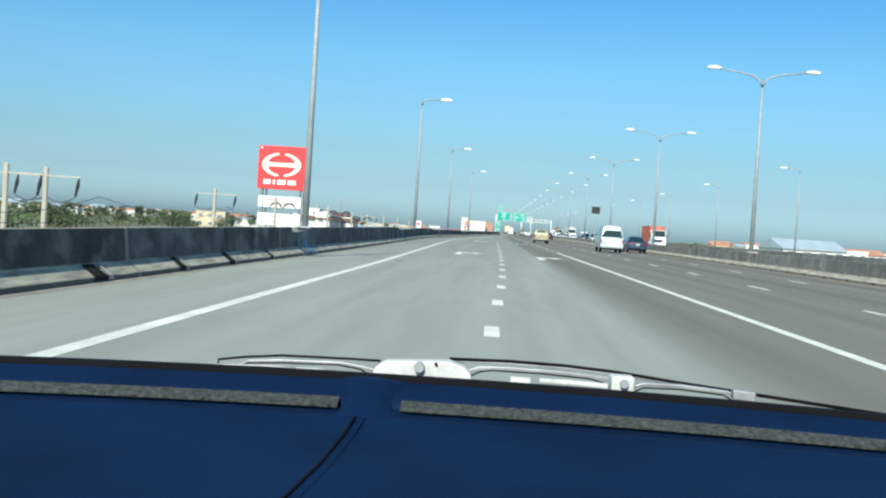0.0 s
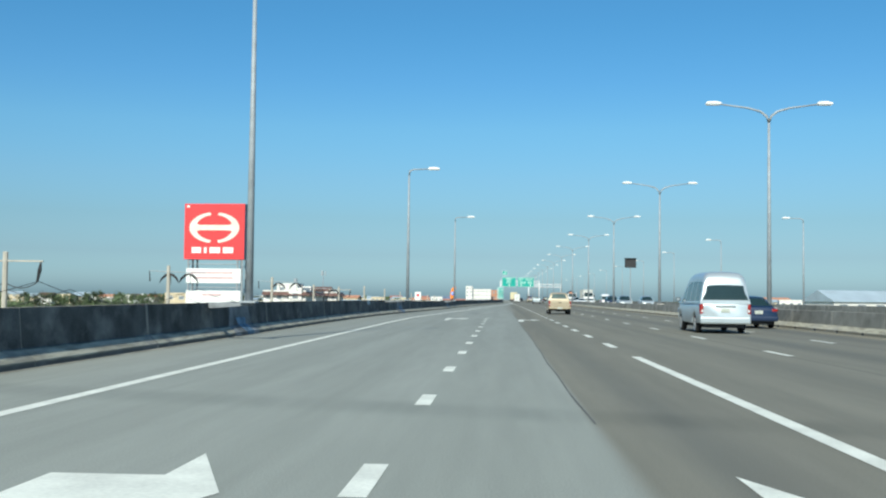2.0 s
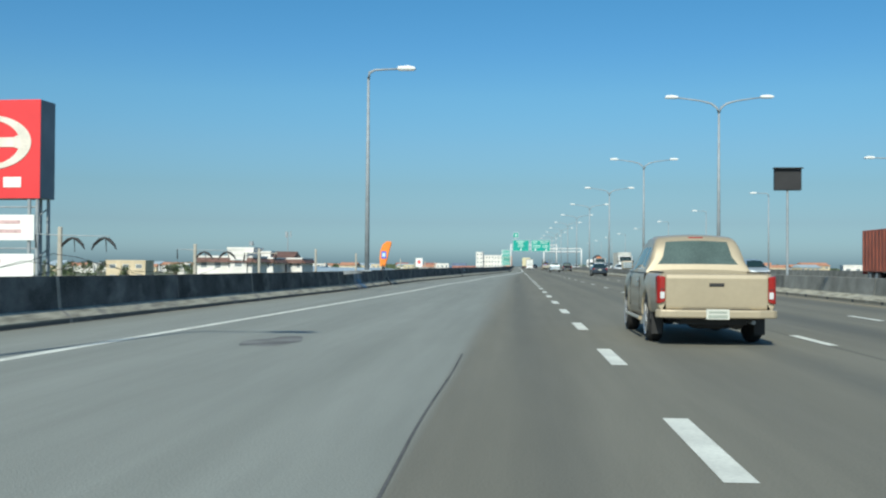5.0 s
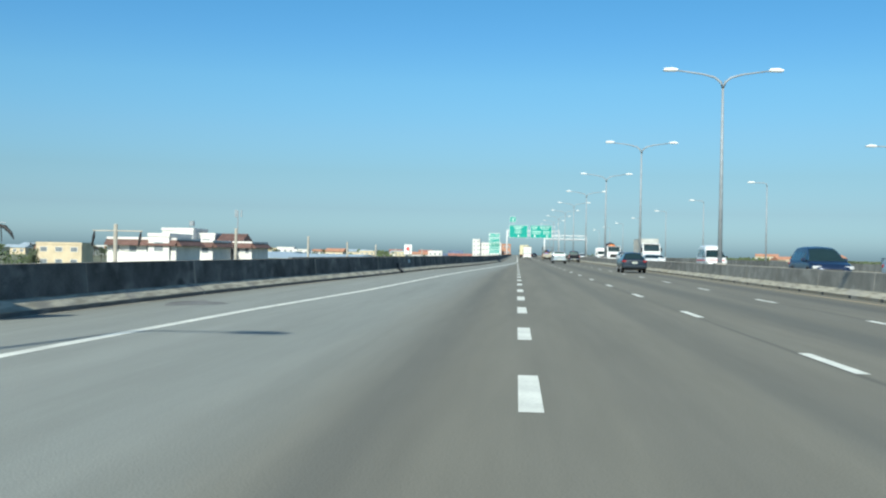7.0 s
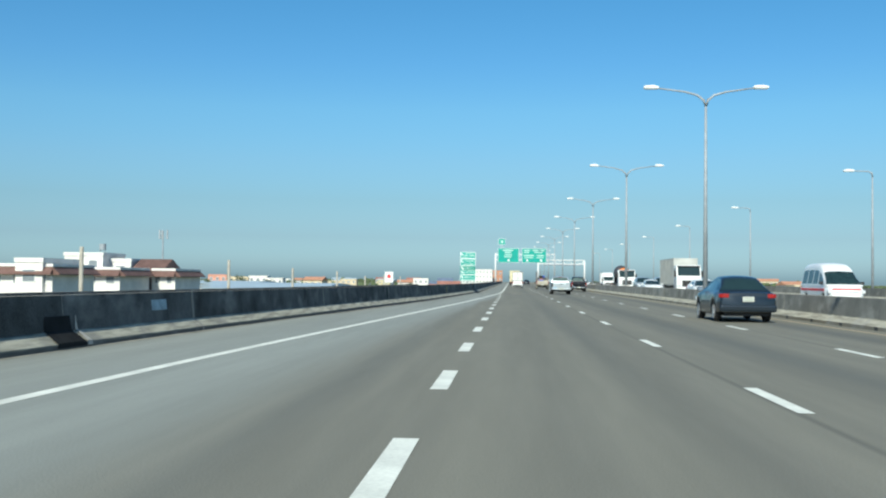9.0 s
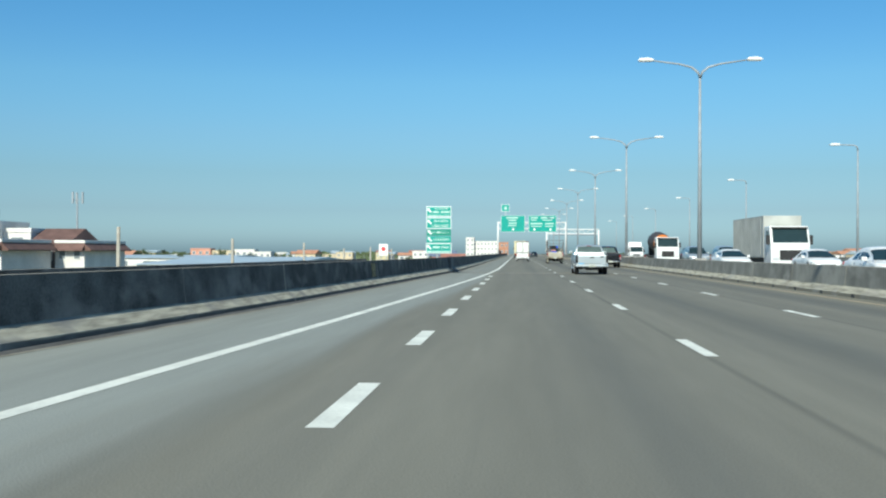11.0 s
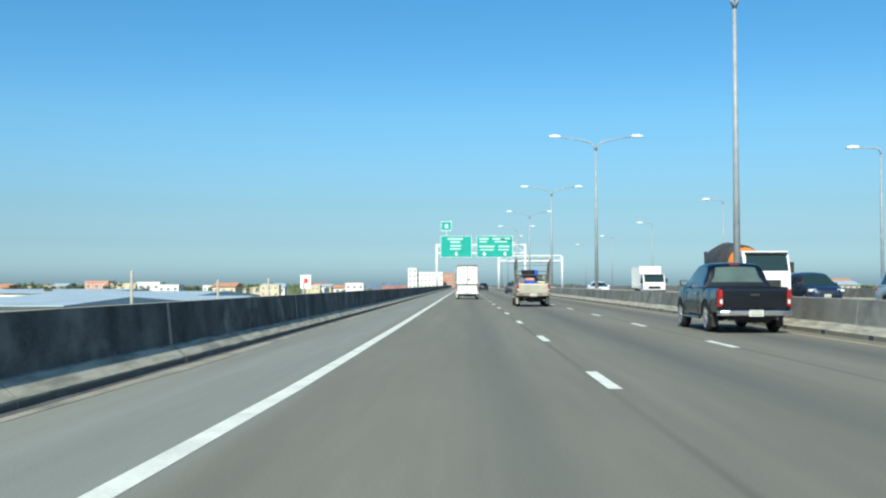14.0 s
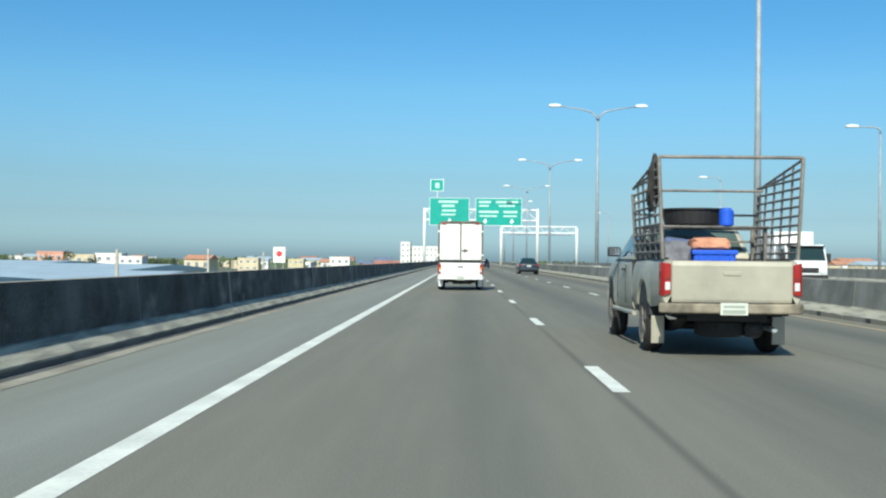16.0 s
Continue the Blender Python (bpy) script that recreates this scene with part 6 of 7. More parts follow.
def cargo(car):
    """The load on the bed of the cage truck, each piece a thing of its own."""
    m = car.matrix_basis

    def put(ob, x, y, z):
        ob.matrix_basis = m @ pose(x, y, z)
        return ob

    t = thing("rubber_tub", "wide black rubber tub on the truck's load rack", "tub")
    part("tub_wall", tube([(0, 0, 0), (0, 0, 0.03), (0, 0, 0.22), (0, 0, 0.235)], (0.34, 0.38, 0.41, 0.42), 28), M_BLACK, t)
    part("rim", tube([(0, 0, 0.222), (0, 0, 0.245)], (0.435, 0.435), 28), M_BLACK, t, "rolled rim")
    put(t, -0.14, 0.46, 1.70)
    st = thing("load_rack", "steel rack in the cage that carries the tub", "rack")
    for x in (-0.76, 0.76):
        for y in (-0.32, 0.32):
            part("rack_leg", box(x - 0.02, x + 0.02, y - 0.02, y + 0.02, 0.0, 0.80), M_BARE, st)
    for y in (-0.33, 0.0, 0.33):
        part("rack_bar", box(-0.80, 0.80, y - 0.025, y + 0.025, 0.80, 0.84), M_BARE, st, bevel=0.006)
    put(st, 0, 0.36, 0.86)
    b = thing("plastic_drum", "small blue plastic drum beside the tub", "drum")
    part("drum_body", tube([(0, 0, 0), (0, 0, 0.02), (0, 0, 0.20), (0, 0, 0.22)], (0.09, 0.10, 0.10, 0.085), 16), M_BLUE, b)
    part("drum_lid", tube([(0, 0, 0.22), (0, 0, 0.245)], (0.07, 0.065), 14), M_BLUE, b)
    put(b, 0.24, 0.07, 1.70)
    c = thing("crate", "blue plastic crate on the truck bed", "crate")
    part("crate_wall", extrude([(-0.27, -0.22), (0.27, -0.22), (0.27, 0.22), (-0.27, 0.22)], 0, 0.48, "z"), M_BLUE, c, bevel=0.03)
    part("crate_rim", box(-0.29, 0.29, -0.24, 0.24, 0.44, 0.50), M_BLUE, c, bevel=0.012)
    for x in (-0.2, -0.07, 0.07, 0.2):
        part("crate_rib", box(x - 0.012, x + 0.012, -0.232, -0.22, 0.03, 0.44), M_BLUE, c)
    put(c, -0.13, -0.66, 0.86)
    d = thing("cloth_bundle", "faded orange cloth bundle on the blue crate", "bundle")
    part("cloth", lump(0.25, 0.19, 0.08, 0.5, 0.16, 2), material("faded_orange_cloth", (0.58, 0.27, 0.17), 0.9, var=0.25, scale=4), d, smooth=True)
    put(d, -0.16, -0.66, 1.36)
    e = thing("sack", "grey filled sack standing in the truck bed", "sack")
    part("sack_cloth", lump(0.19, 0.22, 0.30, 0.42, 0.12, 5), material("grey_sack", (0.17, 0.17, 0.19), 0.9, var=0.3, scale=5), e, smooth=True)
    put(e, -0.60, -0.64, 0.86)
    g = thing("cloth_bundle", "blue and grey bundles behind the sack", "bundle")
    part("cloth", lump(0.34, 0.26, 0.32, 0.5, 0.2, 9), material("blue_grey_cloth", (0.10, 0.13, 0.24), 0.9, var=0.35, scale=5), g, smooth=True)
    put(g, -0.42, -0.12, 0.86)
    f = thing("folded_tarp", "dark folded cloth tied to the cage side", "cloth")
    bm = lump(0.07, 0.17, 0.34, 0.7, 0.35, 12)
    for v in bm.verts:
        v.co.y -= 0.35 * (v.co.z - 0.34)
    part("tarp", bm, material("dark_brown_cloth", (0.05, 0.045, 0.04), 0.9, var=0.3, scale=6), f, smooth=True)
    put(f, -0.87, -0.62, 1.86)


def van(label, mat, stripe=None):
    """A high-roofed one-box minibus, rear axle over the origin."""
    car = thing("minibus", label, "van")
    hw, r = 0.94, 0.34
    hull("body", -1.12, 4.06, [(-1.12, 1.05), (-1.06, 1.13), (3.4, 1.13), (3.8, 1.04), (3.98, 0.90), (4.06, 0.72)], [(-1.12, 0.42), (0, 0.34), (4.06, 0.40)], [(-1.12, 0.90), (-1.02, hw), (3.5, hw), (3.85, 0.86), (4.06, 0.68)], (0.0, 3.11), r, mat, car, flare=0.015)
    cabin_shell(car, mat, [(-1.11, 1.10), (-1.08, 1.55), (-1.00, 1.98), (-0.90, 2.20), (-0.62, 2.27), (0.6, 2.29), (1.85, 2.26), (2.35, 2.08), (2.70, 1.83), (3.66, 1.10)], 1.10, 0.92, 0.74, ((-0.86, 0.05), (0.15, 1.05), (1.15, 2.02), (2.14, 2.95)), (1.24, 1.80), (1.16, 1.84), 0.24, 0.03)
    for s in (-1, 1):
        tail_lamp(car, s, 0.80, 0.935, -1.145, 0.72, 1.10)
        part("head_lamp", box(min(s * 0.62, s * 0.92), max(s * 0.62, s * 0.92), 3.74, 3.99, 0.72, 0.90), M_CLEAR, car, "clear head lamp", 0.03)
        mirror(car, M_TRIM, 0.92, 3.15, 1.18, s)
        wheel(car, s * (hw - 0.13), 0, r, 0.2, s)
        wheel(car, s * (hw - 0.13), 3.11, r, 0.2, s)
        if stripe:
            part("side_stripe", box(min(s * (hw - 0.01), s * (hw + 0.005)), max(s * (hw - 0.01), s * (hw + 0.005)), -0.9, 3.4, 0.85, 0.98), stripe, car, "red side stripe")
    part("rear_bumper", box(-0.92, 0.92, -1.18, -1.04, 0.36, 0.62), mat, car, "rear bumper", 0.06)
    part("garnish", box(-0.36, 0.36, -1.15, -1.11, 0.98, 1.04), M_CHROME, car, "chrome strip", 0.01)
    plate(car, 0.0, -1.125, 0.86)
    part("grille", box(-0.6, 0.6, 3.97, 4.045, 0.66, 0.82), M_CHROME, car, "chrome grille", 0.02)
    if stripe:
        part("bonnet_stripe", box(-0.70, 0.70, 3.90, 3.99, 0.90, 0.985), stripe, car, "red front stripe")
    plate(car, 0, 4.05, 0.48, True)
    part("underbody", box(-0.7, 0.7, -0.95, 3.8, 0.22, 0.4), M_TRIM, car)
    return car


def sedan(label, mat, suv=False, category="car"):
    """A saloon, or with suv a taller wagon; rear axle over the origin."""
    car = thing("suv" if suv else "sedan", label, "suv" if suv else category)
    hw, r = (0.92, 0.37) if suv else (0.88, 0.32)
    u = 0.18 if suv else 0.0
    rear = -0.95
    hull("body", rear - 0.03, 3.58, [(rear - 0.03, 0.78 + u), (rear + 0.02, 0.89 + u), (rear + 0.12, 0.92 + u), (0.6, 0.95 + u), (2.3, 0.94 + u), (2.9, 0.88 + u), (3.3, 0.80 + u), (3.5, 0.68 + u), (3.58, 0.58 + u)], [(rear - 0.03, 0.36 + u), (0, 0.26 + u), (3.2, 0.24 + u), (3.58, 0.34 + u)], [(rear - 0.03, 0.80), (rear + 0.06, hw - 0.03), (rear + 0.3, hw), (2.9, hw), (3.25, hw - 0.06), (3.48, hw - 0.2), (3.58, 0.50)], (0.0, 2.7), r, mat, car, flare=0.018)
    if suv:
        cabin_shell(car, mat, [(rear + 0.02, 1.10), (rear + 0.16, 1.50), (rear + 0.30, 1.70), (rear + 0.55, 1.765), (0.6, 1.79), (1.45, 1.74), (1.75, 1.64), (2.66, 1.08)], 1.10, 0.87, 0.64, ((rear + 0.42, 0.05), (0.15, 0.98), (1.08, 2.15)), (1.22, 1.66), (1.14, 1.68), 0.17)
    else:
        cabin_shell(car, mat, [(-0.50, 0.93), (-0.06, 1.19), (0.22, 1.36), (0.58, 1.42), (1.10, 1.43), (1.50, 1.37), (2.60, 0.93)], 0.93, 0.81, 0.58, ((0.10, 0.62), (0.70, 1.80)), (1.02, 1.33), (0.97, 1.33), 0.13, 0.03, 13)
    for s in (-1, 1):
        part("tail_lamp", extrude([(s * 0.58, rear - 0.045), (s * (hw - 0.12), rear - 0.04), (s * (hw - 0.025), rear + 0.03), (s * (hw + 0.002), rear + 0.2), (s * 0.58, rear + 0.2)], 0.76 + u, 0.885 + u, "z"), M_TAIL, car, "red tail lamp", 0.02)
        part("head_lamp", box(min(s * 0.50, s * (hw - 0.02)), max(s * 0.50, s * (hw - 0.02)), 3.20, 3.46, 0.60 + u, 0.74 + u), M_CLEAR, car, "clear head lamp", 0.03)
        mirror(car, mat, 0.84, 1.95, 0.93 + u, s)
        wheel(car, s * (hw - 0.12), 0, r, 0.2, s)
        wheel(car, s * (hw - 0.12), 2.7, r, 0.2, s)
        for y in (0.55, 1.35):
            part("door_handle", box(min(s * hw, s * (hw + 0.025)), max(s * hw, s * (hw + 0.025)), y, y + 0.18, 0.80 + u, 0.83 + u), M_CHROME, car, "door handle", 0.006)
    part("rear_bumper", box(-hw + 0.02, hw - 0.02, rear - 0.09, rear + 0.05, 0.32 + u, 0.55 + u), mat, car, "rear bumper", 0.07)
    plate(car, 0, rear - 0.04, 0.72 + u)
    part("grille", box(-0.42, 0.42, 3.48, 3.59, 0.46 + u, 0.60 + u), M_TRIM, car, "dark grille", 0.02)
    plate(car, 0, 3.57, 0.40 + u, True)
    part("underbody", box(-0.65, 0.65, -0.8, 3.3, 0.2, 0.4), M_TRIM, car)
    return car


def lorry(label, cab_mat, load, load_mat):
    """A cab-over lorry with a box, container or mixer drum; the front points along y, rear axle over the origin."""
    car = thing("lorry", label, "truck")
    big = load != "small_box"
    L, hw, top = (8.5, 1.2, 3.6) if big else (3.4, 0.95, 2.75)
    r = 0.5 if big else 0.38
    cz = 2.9 if big else 2.1
    part("chassis", box(-hw * 0.6, hw * 0.6, -1.6, L + 1.0, r, r + 0.35), M_TRIM, car)
    bm = extrude([(L - 0.4, 0.55), (L - 0.4, cz), (L + 1.1, cz), (L + 1.5, cz * 0.62), (L + 1.55, 0.5)], -hw, hw)
    cab = part("cab", bm, cab_mat, car, bevel=0.08, seg=3)
    part("windscreen", slab([(hw * 0.9, L + 1.49, cz * 0.64), (-hw * 0.9, L + 1.49, cz * 0.64), (-hw * 0.88, L + 1.16, cz * 0.94), (hw * 0.88, L + 1.16, cz * 0.94)], 0.02), M_GLASS, cab, "tinted windscreen")
    for s in (-1, 1):
        part("side_window", box(min(s * hw, s * (hw + 0.012)), max(s * hw, s * (hw + 0.012)), L + 0.2, L + 1.0, cz * 0.62, cz * 0.9), M_GLASS, cab)
        part("head_lamp", box(min(s * hw * 0.6, s * hw * 0.92), max(s * hw * 0.6, s * hw * 0.92), L + 1.5, L + 1.58, 0.75, 0.95), M_CLEAR, cab, "clear head lamp")
        part("mirror", box(min(s * hw, s * (hw + 0.22)), max(s * hw, s * (hw + 0.22)), L + 1.2, L + 1.28, cz * 0.6, cz * 0.8), M_TRIM, cab)
        part("tail_lamp", box(min(s * hw * 0.7, s * hw * 0.95), max(s * hw * 0.7, s * hw * 0.95), -1.68, -1.6, 0.75, 0.95), M_TAIL, car, "red tail lamp")
        for y in ((0, 1.25, L + 0.35) if big else (0, L + 0.2)):
            wheel(car, s * (hw - 0.16), y, r, 0.28, s, M_GALV, 6)
    part("front_bumper", box(-hw, hw, L + 1.4, L + 1.62, 0.4, 0.68), M_TRIM if not big else cab_mat, car, "front bumper", 0.04)
    part("grille", box(-hw * 0.55, hw * 0.55, L + 1.50, L + 1.60, 0.78, cz * 0.48), M_TRIM, cab, "dark grille", 0.02)
    part("sun_visor", box(-hw * 0.92, hw * 0.92, L + 1.08, L + 1.32, cz * 0.95, cz * 0.975), M_TRIM, cab, "dark sun visor")
    for s in (-1, 1):
        part("door_seam", box(min(s * (hw - 0.01), s * (hw + 0.006)), max(s * (hw - 0.01), s * (hw + 0.006)), L + 0.1, L + 0.12, 0.75, cz * 0.9), M_TRIM, cab)
        part("step", box(min(s * hw * 0.8, s * (hw + 0.02)), max(s * hw * 0.8, s * (hw + 0.02)), L + 0.55, L + 1.1, 0.45, 0.58), M_TRIM, cab, "dark step")
    z0 = r + 0.4
    if load == "mixer":
        part("drum", tube([(0, -1.4, 2.2), (0, -0.4, 2.5), (0, 1.8, 2.5), (0, 4.8, 2.3), (0, 6.6, 2.0)], (0.55, 0.95, 1.15, 1.1, 0.6), 20), load_mat, car, "dark mixer drum with an orange patch", smooth=True)
        part("drum_patch", tube([(0, 5.5, 2.26), (0, 5.9, 2.2)], (0.97, 0.88), 20), M_ORANGE, car, "narrow orange drum band")
        for y in (-0.6, 6.2):
            part("drum_stand", box(-0.8, 0.8, y, y + 0.3, z0, 2.0), M_TRIM, car)
        part("hopper", extrude([(-1.9, 2.4), (-1.2, 2.4), (-1.3, 3.2), (-2.0, 3.2)], -0.6, 0.6), load_mat, car)
    else:
        h = part("load_box", box(-hw, hw, -1.6, L - 0.55, z0, top), load_mat, car, "load box", 0.04)
        n = 14 if big else 6
        for k in range(n):
            y = -1.4 + (L + 0.7) * k / n
            for s in (-1, 1):
                part("rib", box(min(s * hw, s * (hw + 0.025)), max(s * hw, s * (hw + 0.025)), y, y + 0.10, z0 + 0.1, top - 0.1), load_mat, h)
        part("door_bar", box(-0.03, 0.03, -1.63, -1.6, z0, top), M_GALV, h)
    return car


# placed traffic, each in its lane
truck = pickup("white pickup with a tall grey box body and dented doors", P_WHITE, bumper=P_WHITE, bars=True, rim=M_RIM)
canopy(truck)
truck.matrix_basis = pose(2.05, 373.7, 0)
caged = pickup("dusty champagne pickup with a high steel bar cage", P_DUST, bumper=P_MUD, bars=True, rim=M_BARE)
for piece in caged.children:
    if piece.name.split(".")[0] not in ("tyre", "axle", "leaf_spring", "spare_wheel", "exhaust", "muffler", "mud_flap"):
        piece.location.z += 0.14
cage(caged)
caged.matrix_basis = pose(5.45, 345.2, 0)
cargo(caged)
silver = pickup("silver pickup with smoked tail lamps and alloy rims", P_SILVER, lamp_dark=True, bumper=P_SILVER)
silver.matrix_basis = pose(5.38, 286.7, 0)
black = pickup("black double-cab pickup with chrome rims in the fast lane", P_BLACK, double=True)
black.matrix_basis = pose(8.75, 314.7, 0)
part("sticker", box(-0.72, -0.42, -1.244, -1.236, 0.585, 0.64), material("pale_blue_sticker", (0.20, 0.48, 0.75), 0.5, var=0.1), silver, "pale blue sticker on the tailgate", 0.004)
beige = pickup("beige double-cab pickup ahead in the traffic lane", P_BEIGE, double=True, bumper=P_BEIGE)
beige.matrix_basis = pose(1.72, 119.0, 0)
silver_van = van("silver-white high-roofed minibus with tinted windows", P_SILVER)
silver_van.matrix_basis = pose(5.35, 74.4, 0)
dark = sedan("dark grey saloon with red tail lamps", P_GREY)
dark.matrix_basis = pose(8.05, 223.0, 0)
navy = sedan("navy saloon in the fast lane", P_NAVY)
navy.matrix_basis = pose(8.5, 82.5, 0)
c = copy_thing(dark, pose(7.9, 424, 0))
c["label"] = "dark grey saloon far ahead in the fast lane"
c = copy_thing(dark, pose(5.4, 492, 0))
c["label"] = "dark saloon far ahead in the middle lane"
bus = lorry("cream box lorry far ahead in the slow lane", P_BEIGE, "box", paint("cream_load", (0.62, 0.56, 0.36)))
bus.matrix_basis = pose(1.9, 452, 0)

# oncoming traffic
white_van = van("white minibus with a red front stripe, oncoming", P_WHITE, M_RED)
white_van.matrix_basis = pose(17.6, 247.5, 0, 0, 0, 180)
suv1 = sedan("silver SUV in the oncoming lanes", P_SILVER, True)
suv1.matrix_basis = pose(14.5, 187.5, 0, 0, 0, 180)
for x, y in ((18.3, 193.0), (17.2, 325.0), (18.8, 319.5)):
    copy_thing(suv1, pose(x, y, 0, 0, 0, 180))
suv2 = sedan("dark SUV in the oncoming lanes", P_NAVY, True)
suv2.matrix_basis = pose(13.9, 199, 0, 0, 0, 180)
copy_thing(suv2, pose(20.2, 346, 0, 0, 0, 180))
wcar = sedan("white saloon in the oncoming lanes", P_WHITE)
for i, (x, y) in enumerate(((14.6, 296), (14.6, 268), (18.2, 290), (14.6, 130), (21.6, 160), (14.6, 392))):
    if i:
        copy_thing(wcar, pose(x, y, 0, 0, 0, 180))
    else:
        wcar.matrix_basis = pose(x, y, 0, 0, 0, 180)
cont = lorry("white lorry with a rust-red container, oncoming", P_WHITE, "box", material("rust_red_container", (0.42, 0.12, 0.07), 0.6, var=0.2, scale=0.8))
cont.matrix_basis = pose(22.6, 172, 0, 0, 0, 180)
grey_box = lorry("white lorry with a ribbed grey container, oncoming", P_WHITE, "box", material("weathered_grey_container", (0.42, 0.43, 0.40), 0.6, var=0.15, scale=0.8))
grey_box.matrix_basis = pose(18.2, 304.5, 0, 0, 0, 180)
mixer = lorry("white mixer lorry with a dark drum, oncoming", P_WHITE, "mixer", material("dark_drum", (0.07, 0.06, 0.055), 0.6, var=0.3, scale=1.0))
mixer.matrix_basis = pose(17.5, 353.5, 0, 0, 0, 180)
dlv = lorry("white delivery lorry with a small white box, oncoming", P_WHITE, "small_box", M_SIGNWHITE)
dlv.matrix_basis = pose(18.3, 386, 0, 0, 0, 180)


# ---- the car that carries the camera, where it stands at the start ----
P_PEARL = paint("car_paint_pearl", (0.66, 0.67, 0.66))
M_DASH = material("navy_dashboard_vinyl", (0.0024, 0.0130, 0.047), 0.65, var=0.2, scale=6, fine=420, bump=0.15, spec=0.12)
M_MESH = material("grey_vent_mesh", (0.060, 0.068, 0.062), 0.85, var=0.6, scale=140, fine=380, bump=0.6)
M_WIPERWHITE = material("chalky_white_paint", (0.58, 0.59, 0.58), 0.6, var=0.15, scale=30, fine=120)
M_SEAL = material("black_rubber_seal", (0.004, 0.004, 0.005), 0.8, var=0.1, spec=0.15)
M_WIPER = material("satin_wiper_metal", (0.32, 0.33, 0.34), 0.45, 0.3, var=0.15, scale=20)
own = thing("car", "pale saloon with a navy dashboard, standing in the merging lane", "car", pose(-4.25, -14.10, 0, 0, 0, 1.2))
hw = 0.87
prof = [(-0.95, 0.34), (-0.98, 0.62), (-0.90, 0.92), (-0.55, 0.92), (-0.45, 0.60), (2.30, 0.60), (2.46, 0.86), (2.62, 0.93), (3.30, 0.84), (3.52, 0.64), (3.55, 0.36), (3.4, 0.24), (3.08, 0.26), (3.0, 0.5), (2.4, 0.5), (2.32, 0.24), (0.42, 0.24), (0.36, 0.5), (-0.36, 0.5), (-0.42, 0.3)]
part("body", extrude(prof, -hw, hw), P_PEARL, own, "pale car body", 0.04)
for s in (-1, 1):
    part("door", box(min(s * (hw - 0.07), s * hw), max(s * (hw - 0.07), s * hw), -0.5, 2.4, 0.55, 0.95), P_PEARL, own, "closed door", 0.02)
    part("pillar", tube([(s * 0.84, 2.56, 0.95), (s * 0.64, 1.42, 1.42)], (0.035, 0.035), 8), P_PEARL, own)
    part("pillar", tube([(s * 0.85, 0.55, 0.95), (s * 0.64, 0.55, 1.44)], (0.03, 0.03), 8), P_PEARL, own)
    part("pillar", tube([(s * 0.84, -0.6, 0.92), (s * 0.64, 0.0, 1.42)], (0.05, 0.04), 8), P_PEARL, own)
    wheel(own, s * (hw - 0.12), 0, 0.32, 0.2, s)
    wheel(own, s * (hw - 0.12), 2.7, 0.32, 0.2, s)
    part("tail_lamp", box(min(s * 0.5, s * 0.875), max(s * 0.5, s * 0.875), -0.995, -0.85, 0.70, 0.87), M_TAIL, own, "red tail lamp", 0.02)
    part("head_lamp", box(min(s * 0.5, s * 0.85), max(s * 0.5, s * 0.85), 3.36, 3.53, 0.60, 0.75), M_CLEAR, own, "clear head lamp", 0.03)
part("roof", extrude([(-0.05, 1.40), (0.1, 1.45), (0.8, 1.47), (1.35, 1.44), (1.45, 1.40), (0.8, 1.43)], -0.66, 0.66), P_PEARL, own, "pale roof", 0.01)
for y in (0.35, -0.35):
    part("seat_base", box(-0.62, 0.62, y - 0.05, y + 0.35, 0.60, 0.72), M_TRIM, own, "dark seat", 0.05)
# dashboard: a long padded top that rises gently to the foot of the windscreen and is crowned across the car
def crown_at(x):
    return -0.03 * (x - 0.08) ** 2


def crowned(profile, x0, x1, n=28):
    """An outline in y and z carried across the car, sinking towards both sides."""
    bm = bmesh.new()
    rows = []
    for k in range(n + 1):
        x = x0 + (x1 - x0) * k / n
        rows.append([bm.verts.new((x, p, q + crown_at(x))) for p, q in profile])
    m = len(profile)
    for r0, r1 in zip(rows, rows[1:]):
        for k in range(m):
            bm.faces.new((r0[k], r0[(k + 1) % m], r1[(k + 1) % m], r1[k]))
    bm.faces.new(rows[0][::-1]), bm.faces.new(rows[-1])
    bmesh.ops.recalc_face_normals(bm, faces=bm.faces[:])
    return bm


dash = part("dashboard", crowned([(1.72, 0.66), (1.70, 0.86), (1.74, 0.895), (1.80, 0.915), (1.95, 0.930), (2.10, 0.943), (2.25, 0.953), (2.38, 0.960), (2.395, 0.9635), (2.405, 0.9635), (2.42, 0.960), (2.47, 0.963), (2.475, 0.970), (2.50, 0.976), (2.54, 0.984), (2.545, 0.70)], -0.83, 0.83), M_DASH, own, "navy vinyl dashboard top", smooth=True)
dash.data.set_sharp_from_angle(angle=radians(50))
part("screen_seal", crowned([(2.546, 0.90), (2.546, 0.986), (2.552, 0.990), (2.568, 0.990), (2.575, 0.986), (2.575, 0.90)], -0.84, 0.84), M_SEAL, own, "black windscreen seal")
for x0, x1 in ((-0.78, -0.036), (0.036, 0.80)):
    part("vent_strip", crowned([(2.442, 0.9655), (2.468, 0.9715), (2.468, 0.9740), (2.442, 0.9680)], x0, x1), M_MESH, dash, "grey mesh demister vent")
ribs = [(-0.030, -0.002), (-0.022, 0.012), (-0.010, 0.019), (0.006, 0.018), (0.020, 0.010), (0.032, -0.002)]
bm = bmesh.new()
